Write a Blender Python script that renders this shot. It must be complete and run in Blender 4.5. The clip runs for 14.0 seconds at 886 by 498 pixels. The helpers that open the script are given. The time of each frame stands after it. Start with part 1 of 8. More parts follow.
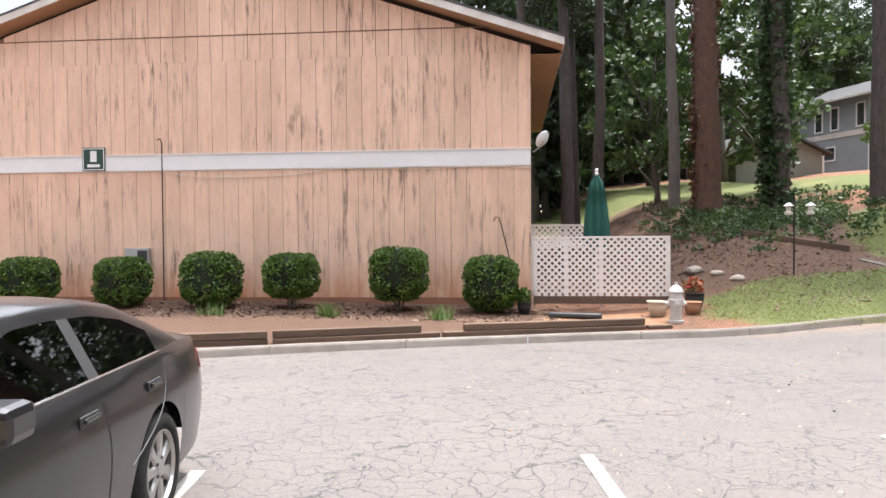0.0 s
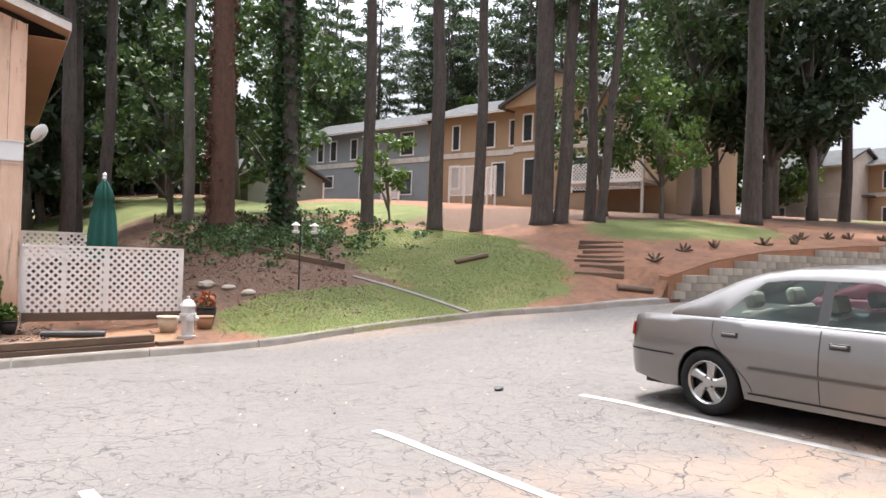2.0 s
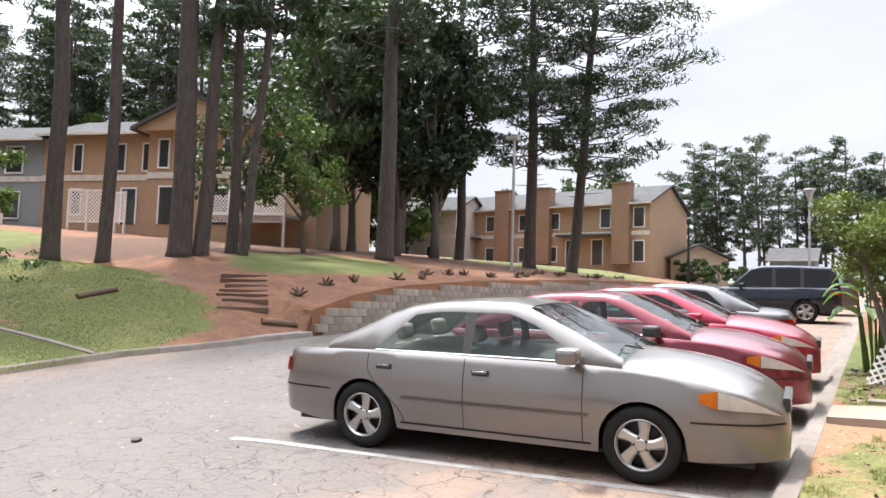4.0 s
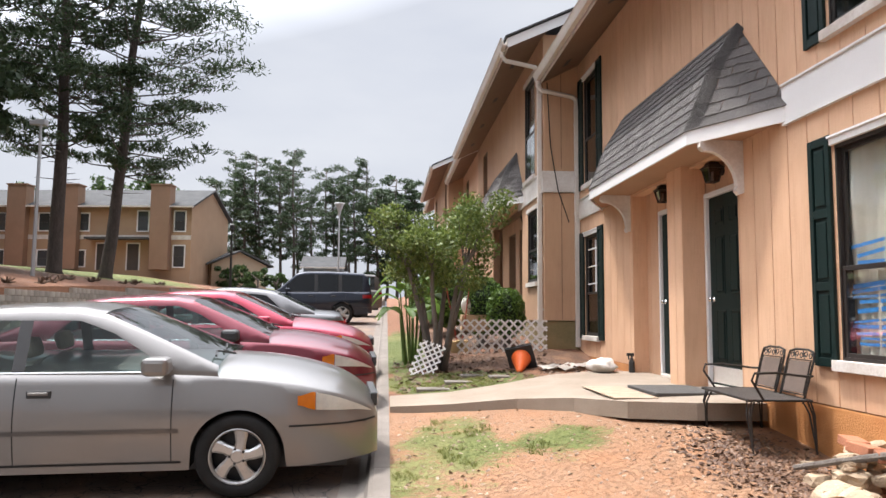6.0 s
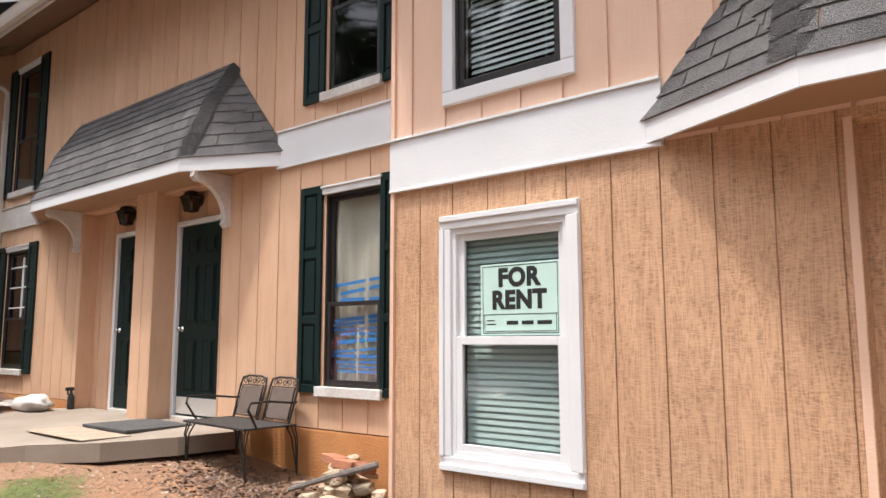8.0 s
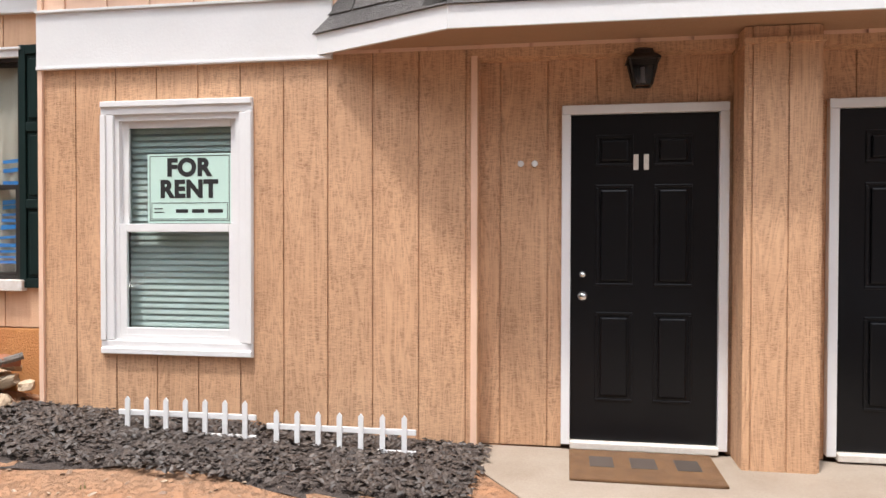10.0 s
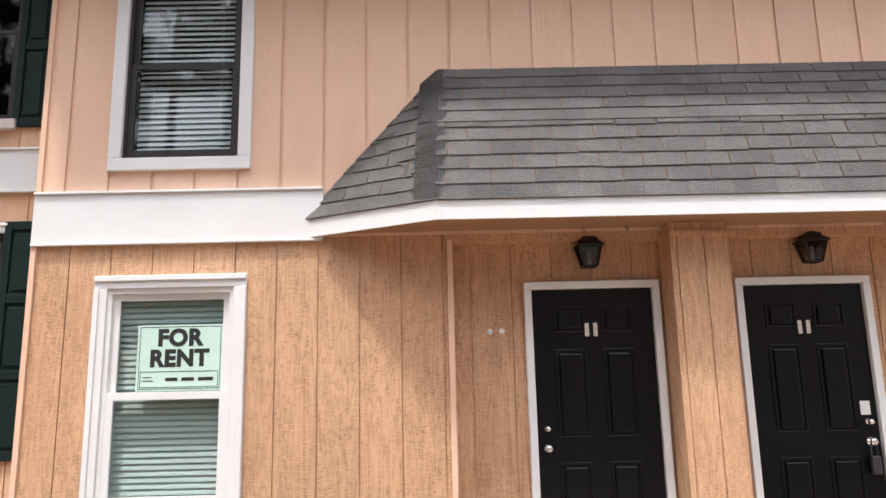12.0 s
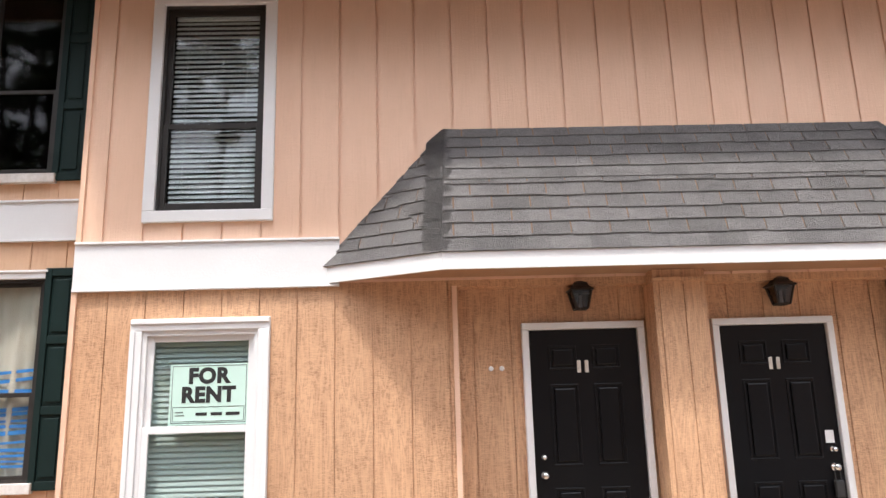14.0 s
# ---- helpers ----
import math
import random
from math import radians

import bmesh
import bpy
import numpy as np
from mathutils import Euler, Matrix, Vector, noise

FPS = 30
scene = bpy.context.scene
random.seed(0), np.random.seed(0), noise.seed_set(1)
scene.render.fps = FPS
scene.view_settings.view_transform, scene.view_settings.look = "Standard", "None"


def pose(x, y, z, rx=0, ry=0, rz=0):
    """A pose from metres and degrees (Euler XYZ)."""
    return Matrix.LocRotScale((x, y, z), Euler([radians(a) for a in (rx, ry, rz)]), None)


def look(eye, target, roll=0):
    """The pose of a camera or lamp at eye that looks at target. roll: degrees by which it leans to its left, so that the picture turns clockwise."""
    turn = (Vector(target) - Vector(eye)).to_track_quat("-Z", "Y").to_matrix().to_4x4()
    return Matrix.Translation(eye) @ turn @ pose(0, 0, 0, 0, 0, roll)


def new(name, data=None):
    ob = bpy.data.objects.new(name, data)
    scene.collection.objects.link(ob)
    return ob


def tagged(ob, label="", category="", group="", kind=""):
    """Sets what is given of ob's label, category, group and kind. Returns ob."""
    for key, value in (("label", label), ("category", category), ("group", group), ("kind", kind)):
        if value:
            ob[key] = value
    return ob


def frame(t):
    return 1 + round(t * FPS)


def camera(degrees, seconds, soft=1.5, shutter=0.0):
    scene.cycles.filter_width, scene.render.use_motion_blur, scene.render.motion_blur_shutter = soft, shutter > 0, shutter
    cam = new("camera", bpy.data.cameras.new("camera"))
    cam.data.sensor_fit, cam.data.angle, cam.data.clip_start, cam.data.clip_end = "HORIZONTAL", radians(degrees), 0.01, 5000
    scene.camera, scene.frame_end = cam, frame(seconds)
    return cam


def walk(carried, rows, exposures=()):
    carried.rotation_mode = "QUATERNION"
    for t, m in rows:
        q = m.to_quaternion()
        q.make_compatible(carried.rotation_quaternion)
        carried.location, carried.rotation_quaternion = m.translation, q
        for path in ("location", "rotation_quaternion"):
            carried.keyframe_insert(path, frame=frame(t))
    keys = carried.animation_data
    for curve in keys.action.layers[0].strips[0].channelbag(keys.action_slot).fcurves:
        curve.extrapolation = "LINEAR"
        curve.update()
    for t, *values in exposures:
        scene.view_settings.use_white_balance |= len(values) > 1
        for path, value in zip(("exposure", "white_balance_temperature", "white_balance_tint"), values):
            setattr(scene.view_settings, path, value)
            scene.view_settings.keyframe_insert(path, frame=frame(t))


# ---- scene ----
cam = camera(62.3, 14.0)

PATH = [
    (0, (5.774, -0.445, 1.421), (3.785, -0.64, 1.371), -0.4),
    (0.5, (5.706, -0.439, 1.407), (3.714, -0.264, 1.359), 0.1),
    (1, (5.65, -0.458, 1.406), (3.721, 0.067, 1.365), 0.7),
    (1.5, (5.576, -0.464, 1.386), (3.75, 0.352, 1.366), 1.3),
    (2, (5.568, -0.463, 1.378), (3.86, 0.576, 1.388), 1.9),
    (2.5, (5.498, -0.432, 1.367), (3.919, 0.794, 1.413), 2.4),
    (2.7, (5.484, -0.425, 1.377), (3.963, 0.872, 1.438), 2.4),
    (4.8, (4.963, -0.336, 1.3), (4.369, 1.567, 1.456), 1.4),
    (5, (4.899, -0.301, 1.281), (4.428, 1.637, 1.439), 1.3),
    (5.5, (4.762, -0.194, 1.31), (4.581, 1.791, 1.475), 0.8),
    (6, (4.652, -0.161, 1.307), (4.804, 1.825, 1.486), 0.4),
    (6.5, (4.424, -0.096, 1.284), (4.931, 1.827, 1.489), 0.1),
    (7, (4.256, 0.044, 1.271), (5.127, 1.828, 1.514), 0.2),
    (7.5, (4.098, 0.231, 1.326), (5.316, 1.795, 1.59), 0.2),
    (8, (3.881, 0.349, 1.373), (5.405, 1.621, 1.62), -0.1),
    (8.5, (3.674, 0.403, 1.355), (5.427, 1.345, 1.556), 0.1),
    (9, (3.54, 0.389, 1.33), (5.427, 1.041, 1.443), -0.0),
    (9.2, (3.476, 0.376, 1.337), (5.394, 0.94, 1.413), -0.0),
    (11.3, (2.712, 0.938, 1.25), (4.709, 1.012, 1.327), 0.0),
    (11.5, (2.646, 1.021, 1.271), (4.639, 1.063, 1.438), -0.2),
    (12, (2.48, 1.163, 1.336), (4.442, 1.147, 1.725), -1.3),
    (12.5, (2.246, 1.132, 1.388), (4.164, 1.114, 1.955), -2.2),
    (13, (2.078, 1.15, 1.378), (3.958, 1.133, 2.061), -2.4),
    (13.5, (1.968, 1.19, 1.419), (3.872, 1.166, 2.031), -2.1),
    (14, (1.875, 1.301, 1.467), (3.828, 1.253, 1.896), -1.6),
]
EXPOSURES = [(0.0, 1.55), (2.5, 1.52), (5.0, 1.32), (7.0, 0.95), (9.0, 0.84), (11.5, 0.80), (12.5, 1.08), (14.0, 1.10)]
walk(cam, [(t, look(eye, target, roll)) for t, eye, target, roll in PATH], EXPOSURES)

# ---- light ----
SUN_EL, SUN_AZ = radians(72.5), radians(298)      # azimuth measured from +y, clockwise
world = bpy.data.worlds.new("world")
scene.world = world
world.use_nodes = True
wn = world.node_tree.nodes
wl = world.node_tree.links
bg = wn["Background"]
sky = wn.new("ShaderNodeTexSky")
sky.sky_type = "NISHITA"
sky.sun_disc = False
sky.sun_elevation, sky.sun_rotation = SUN_EL, SUN_AZ
sky.air_density, sky.dust_density, sky.ozone_density = 1.0, 4.0, 1.0
# thin overcast: high soft cloud over the blue
wtc = wn.new("ShaderNodeTexCoord")
wnoise = wn.new("ShaderNodeTexNoise")
wnoise.inputs["Scale"].default_value = 2.2
wnoise.inputs["Detail"].default_value = 5
wmap = wn.new("ShaderNodeMapping")
wmap.inputs["Scale"].default_value = (1, 1, 3.0)
wramp = wn.new("ShaderNodeValToRGB")
wramp.color_ramp.elements[0].position, wramp.color_ramp.elements[1].position = 0.3, 0.75
wramp.color_ramp.elements[0].color = (7.3, 7.7, 8.8, 1)
wramp.color_ramp.elements[1].color = (9.6, 9.8, 10.4, 1)
wmix = wn.new("ShaderNodeMix")
wmix.data_type = "RGBA"
wmix.inputs["Factor"].default_value = 0.86
wl.new(wtc.outputs["Generated"], wmap.inputs["Vector"])
wl.new(wmap.outputs["Vector"], wnoise.inputs["Vector"])
wl.new(wnoise.outputs["Fac"], wramp.inputs["Fac"])
wl.new(sky.outputs["Color"], wmix.inputs["A"])
wl.new(wramp.outputs["Color"], wmix.inputs["B"])
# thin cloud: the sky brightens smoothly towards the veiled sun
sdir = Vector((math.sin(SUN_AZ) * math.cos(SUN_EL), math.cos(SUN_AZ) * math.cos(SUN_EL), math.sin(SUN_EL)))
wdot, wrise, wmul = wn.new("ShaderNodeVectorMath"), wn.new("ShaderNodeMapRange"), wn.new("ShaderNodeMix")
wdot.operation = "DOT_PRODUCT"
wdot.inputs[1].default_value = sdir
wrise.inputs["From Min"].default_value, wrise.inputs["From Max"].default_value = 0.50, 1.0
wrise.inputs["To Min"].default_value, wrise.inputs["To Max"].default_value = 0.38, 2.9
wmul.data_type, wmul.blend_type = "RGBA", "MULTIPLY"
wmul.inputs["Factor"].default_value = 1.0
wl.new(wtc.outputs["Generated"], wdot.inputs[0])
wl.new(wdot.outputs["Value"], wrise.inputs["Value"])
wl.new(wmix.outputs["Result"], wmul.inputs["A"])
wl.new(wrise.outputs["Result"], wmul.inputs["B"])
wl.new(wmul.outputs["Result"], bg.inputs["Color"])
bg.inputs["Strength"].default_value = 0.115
sun = new("sun", bpy.data.lights.new("sun", "SUN"))
sun.data.energy, sun.data.angle, sun.data.color = 2.7, radians(4), (1.0, 0.965, 0.93)
sun.matrix_world = look(sdir * 50, (0, 0, 0))


# ---- materials ----
def nodes_of(name, rough=0.8, metal=0.0):
    m = bpy.data.materials.new(name)
    m.use_nodes = True
    nt = m.node_tree
    b = nt.nodes["Principled BSDF"]
    b.inputs["Roughness"].default_value, b.inputs["Metallic"].default_value = rough, metal
    return m, nt, b


def mapped(nt, stretch=(1, 1, 1)):
    tc, mp = nt.nodes.new("ShaderNodeTexCoord"), nt.nodes.new("ShaderNodeMapping")
    mp.inputs["Scale"].default_value = stretch
    nt.links.new(tc.outputs["Object"], mp.inputs["Vector"])
    return mp.outputs["Vector"]


def noise_of(nt, vec, scale, detail=4, rough=0.6, lo=0.3, hi=0.7):
    n, r = nt.nodes.new("ShaderNodeTexNoise"), nt.nodes.new("ShaderNodeMapRange")
    n.inputs["Scale"].default_value, n.inputs["Detail"].default_value, n.inputs["Roughness"].default_value = scale, detail, rough
    r.inputs["From Min"].default_value, r.inputs["From Max"].default_value = lo, hi
    nt.links.new(vec, n.inputs["Vector"])
    nt.links.new(n.outputs["Fac"], r.inputs["Value"])
    return r.outputs["Result"]


def mix_of(nt, fac, a, b, mode="MIX"):
    mx = nt.nodes.new("ShaderNodeMix")
    mx.data_type, mx.blend_type = "RGBA", mode
    for slot, v in (("Factor", fac), ("A", a), ("B", b)):
        if isinstance(v, bpy.types.NodeSocket):
            nt.links.new(v, mx.inputs[slot])
        else:
            mx.inputs[slot].default_value = v if slot == "Factor" else (*v[:3], 1)
    return mx.outputs["Result"]


def math_of(nt, op, a, b=0.0):
    n = nt.nodes.new("ShaderNodeMath")
    n.operation, n.use_clamp = op, op != "SUBTRACT"
    for i, v in enumerate((a, b)):
        if isinstance(v, bpy.types.NodeSocket):
            nt.links.new(v, n.inputs[i])
        else:
            n.inputs[i].default_value = v
    return n.outputs[0]


def bump_of(nt, b, height, strength=0.3, dist=0.01):
    n = nt.nodes.new("ShaderNodeBump")
    n.inputs["Strength"].default_value, n.inputs["Distance"].default_value = strength, dist
    nt.links.new(height, n.inputs["Height"])
    nt.links.new(n.outputs["Normal"], b.inputs["Normal"])


def mat(name, c1, c2=None, scale=3.0, fine=60.0, rough=0.8, metal=0.0, bump=0.2, stretch=(1, 1, 1), rand=0.0, spec=0.5, coat=0.0, grain=0.35):
    """Two-scale mottled material."""
    m, nt, b = nodes_of(name, rough, metal)
    c2 = c2 or tuple(v * 0.72 for v in c1)
    v = mapped(nt, stretch)
    big, small = noise_of(nt, v, scale), noise_of(nt, v, fine, 3)
    col = mix_of(nt, math_of(nt, "ADD", math_of(nt, "MULTIPLY", big, 1 - grain), math_of(nt, "MULTIPLY", small, grain)), c1, c2)
    if rand:
        oi = nt.nodes.new("ShaderNodeObjectInfo")
        hs = nt.nodes.new("ShaderNodeHueSaturation")
        mr = nt.nodes.new("ShaderNodeMapRange")
        mr.inputs["To Min"].default_value, mr.inputs["To Max"].default_value = 1 - rand, 1 + rand
        nt.links.new(oi.outputs["Random"], mr.inputs["Value"])
        nt.links.new(mr.outputs["Result"], hs.inputs["Value"])
        nt.links.new(col, hs.inputs["Color"])
        col = hs.outputs["Color"]
    nt.links.new(col, b.inputs["Base Color"])
    b.inputs["Specular IOR Level"].default_value = spec
    b.inputs["Coat Weight"].default_value = coat
    b.inputs["Coat Roughness"].default_value = 0.06
    if bump:
        bump_of(nt, b, small, bump)
    return m


def siding_mat(name, c1, c2, dark, streak=0.5, lift=0.0, rust=0.0, rand=0.04):
    """Textured plywood siding: fine upright saw grain, knots' figure, and dark weather streaks."""
    m, nt, b = nodes_of(name, 0.75)
    v, vs = mapped(nt, (1, 1, 0.06)), mapped(nt, (1, 1, 1))
    vw = mapped(nt, (1, 1, 0.22))
    grain, fig = noise_of(nt, v, 55, 4, 0.65), noise_of(nt, vw, 9, 5, 0.6, 0.35, 0.65)
    saw = noise_of(nt, mapped(nt, (0.15, 0.15, 1)), 90, 2)
    patch = noise_of(nt, vs, 0.9, 3)
    col = mix_of(nt, patch, c1, c2)
    s = math_of(nt, "MULTIPLY", math_of(nt, "MULTIPLY", grain, fig), streak if streak < 0.8 else 0.5)
    s = math_of(nt, "MULTIPLY", s, math_of(nt, "ADD", saw, 0.35))
    col = mix_of(nt, s, col, dark)
    if streak > 0.8:                             # rough sawn face: level saw marks broken up along the wavy figure
        wavy = nt.nodes.new("ShaderNodeTexNoise")
        for slot, v_ in (("Scale", 9.0), ("Detail", 3.0), ("Roughness", 0.55), ("Distortion", 1.2)):
            wavy.inputs[slot].default_value = v_
        nt.links.new(mapped(nt, (1, 1, 0.09)), wavy.inputs["Vector"])
        rings = math_of(nt, "PINGPONG", math_of(nt, "MULTIPLY", wavy.outputs["Fac"], 1.0), 0.05)
        band_ = nt.nodes.new("ShaderNodeMapRange")
        band_.inputs["From Min"].default_value, band_.inputs["From Max"].default_value = 0.015, 0.05
        nt.links.new(rings, band_.inputs["Value"])
        marks = noise_of(nt, mapped(nt, (0.16, 0.16, 1)), 170, 2, 0.6, 0.40, 0.60)
        zone = noise_of(nt, mapped(nt, (1, 1, 0.4)), 2.6, 3, 0.6, 0.32, 0.62)
        fleck = math_of(nt, "MULTIPLY", marks, math_of(nt, "ADD", math_of(nt, "MULTIPLY", band_.outputs["Result"], 0.65), math_of(nt, "MULTIPLY", zone, 0.35)))
        col = mix_of(nt, math_of(nt, "MULTIPLY", fleck, 0.72), col, dark)
        col = mix_of(nt, math_of(nt, "MULTIPLY", band_.outputs["Result"], 0.12), col, dark)
    if lift:                                     # black weather streaks, thinning out
        v2 = mapped(nt, (1, 1, 0.13))
        st = math_of(nt, "MULTIPLY", noise_of(nt, v2, 7, 6, 0.75, 0.52, 0.64), noise_of(nt, vs, 0.7, 3, 0.5, 0.40, 0.58))
        col = mix_of(nt, math_of(nt, "MULTIPLY", st, lift), col, (0.07, 0.045, 0.035))
        soft = math_of(nt, "MULTIPLY", noise_of(nt, mapped(nt, (1, 1, 0.2)), 2.2, 5, 0.7, 0.42, 0.75), 0.5 * lift)
        col = mix_of(nt, soft, col, (0.27, 0.17, 0.125))
    if rust:                                     # splashed red clay along the foot of the wall
        sep, tc = nt.nodes.new("ShaderNodeSeparateXYZ"), nt.nodes.new("ShaderNodeTexCoord")
        nt.links.new(tc.outputs["Object"], sep.inputs[0])
        mr = nt.nodes.new("ShaderNodeMapRange")
        mr.inputs["From Min"].default_value, mr.inputs["From Max"].default_value = 0.75, -0.1
        nt.links.new(sep.outputs["Z"], mr.inputs["Value"])
        f = math_of(nt, "MULTIPLY", math_of(nt, "MULTIPLY", mr.outputs["Result"], noise_of(nt, mapped(nt, (1, 1, 0.3)), 3, 5, 0.7, 0.3, 0.62)), rust)
        col = mix_of(nt, f, col, (0.52, 0.19, 0.07))
    oi, hs, mr2 = nt.nodes.new("ShaderNodeObjectInfo"), nt.nodes.new("ShaderNodeHueSaturation"), nt.nodes.new("ShaderNodeMapRange")
    mr2.inputs["To Min"].default_value, mr2.inputs["To Max"].default_value = 1 - rand, 1 + rand
    nt.links.new(oi.outputs["Random"], mr2.inputs["Value"])
    nt.links.new(mr2.outputs["Result"], hs.inputs["Value"])
    nt.links.new(col, hs.inputs["Color"])
    nt.links.new(hs.outputs["Color"], b.inputs["Base Color"])
    bump_of(nt, b, math_of(nt, "ADD", grain, math_of(nt, "MULTIPLY", saw, 0.5)), 0.35, 0.004)
    return m


def glass_mat(name, tint=(0.9, 0.93, 0.93), rough=0.02, mixf=0.88):
    m, nt, b = nodes_of(name, rough)
    nt.nodes.remove(b)
    tr, gl, lw, mx = nt.nodes.new("ShaderNodeBsdfTransparent"), nt.nodes.new("ShaderNodeBsdfGlossy"), nt.nodes.new("ShaderNodeLayerWeight"), nt.nodes.new("ShaderNodeMixShader")
    tr.inputs["Color"].default_value = (*tint, 1)
    gl.inputs["Roughness"].default_value = rough
    lw.inputs["Blend"].default_value = 0.5
    rise = math_of(nt, "POWER", lw.outputs["Facing"], 3.5)
    nt.links.new(math_of(nt, "ADD", math_of(nt, "MULTIPLY", rise, 0.85), 0.05), mx.inputs["Fac"])
    nt.links.new(tr.outputs[0], mx.inputs[1])
    nt.links.new(gl.outputs[0], mx.inputs[2])
    nt.links.new(mx.outputs[0], nt.nodes["Material Output"].inputs["Surface"])
    return m


def paint_mat(name, c, flake=0.4, rough=0.32):
    m, nt, b = nodes_of(name, rough, 0.6)
    v = mapped(nt)
    n, d = noise_of(nt, v, 900, 1), noise_of(nt, v, 2.5, 4)
    col = mix_of(nt, math_of(nt, "MULTIPLY", n, flake), c, tuple(min(1, x * 1.35) for x in c))
    col = mix_of(nt, math_of(nt, "MULTIPLY", d, 0.25), col, tuple(x * 0.75 + 0.02 for x in c))
    nt.links.new(col, b.inputs["Base Color"])
    b.inputs["Coat Weight"].default_value, b.inputs["Coat Roughness"].default_value = 0.7, 0.06
    return m


def asphalt_mat():
    m, nt, b = nodes_of("asphalt_worn", 0.9)
    v = mapped(nt)
    warp = nt.nodes.new("ShaderNodeTexNoise")
    warp.inputs["Scale"].default_value, warp.inputs["Detail"].default_value = 1.6, 4
    nt.links.new(v, warp.inputs["Vector"])
    add = nt.nodes.new("ShaderNodeVectorMath")
    add.operation = "MULTIPLY_ADD"
    add.inputs[1].default_value = (0.8, 0.8, 0.8)
    nt.links.new(warp.outputs["Color"], add.inputs[0])
    nt.links.new(v, add.inputs[2])

    def cracks(scale, width):
        vo, r = nt.nodes.new("ShaderNodeTexVoronoi"), nt.nodes.new("ShaderNodeMapRange")
        vo.feature = "DISTANCE_TO_EDGE"
        vo.inputs["Scale"].default_value = scale
        nt.links.new(add.outputs[0], vo.inputs["Vector"])
        r.inputs["From Min"].default_value, r.inputs["From Max"].default_value = width, width * 0.25
        nt.links.new(vo.outputs["Distance"], r.inputs["Value"])
        return r.outputs["Result"]
    area, area2 = noise_of(nt, v, 0.35, 3, 0.5, 0.24, 0.50), noise_of(nt, v, 0.8, 3, 0.5, 0.34, 0.54)
    ck = math_of(nt, "ADD", math_of(nt, "MULTIPLY", cracks(4.9, 0.022), area), math_of(nt, "MULTIPLY", cracks(1.3, 0.011), area2))
    speck, mott, fine = noise_of(nt, v, 130, 2, 0.6, 0.35, 0.65), noise_of(nt, v, 0.6, 5), noise_of(nt, v, 30, 3)
    col = mix_of(nt, mott, (0.124, 0.108, 0.099), (0.160, 0.138, 0.125))
    col = mix_of(nt, math_of(nt, "MULTIPLY", speck, 0.7), col, (0.055, 0.050, 0.048))
    col = mix_of(nt, math_of(nt, "MULTIPLY", fine, 0.25), col, (0.215, 0.193, 0.178))
    # red clay washed over the stalls
    at = nt.nodes.new("ShaderNodeAttribute")
    at.attribute_name = "clay"
    clay = math_of(nt, "MULTIPLY", at.outputs["Fac"], noise_of(nt, v, 1.1, 5, 0.65, 0.32, 0.6))
    col = mix_of(nt, math_of(nt, "MULTIPLY", clay, 0.8), col, (0.26, 0.168, 0.112))
    oil = noise_of(nt, v, 2.3, 2, 0.4, 0.68, 0.72)
    col = mix_of(nt, math_of(nt, "MULTIPLY", oil, 0.7), col, (0.09, 0.08, 0.075))
    col = mix_of(nt, math_of(nt, "MULTIPLY", ck, 0.95), col, (0.035, 0.036, 0.033))
    nt.links.new(col, b.inputs["Base Color"])
    bump_of(nt, b, math_of(nt, "SUBTRACT", speck, math_of(nt, "MULTIPLY", ck, 2.0)), 0.35, 0.006)
    return m


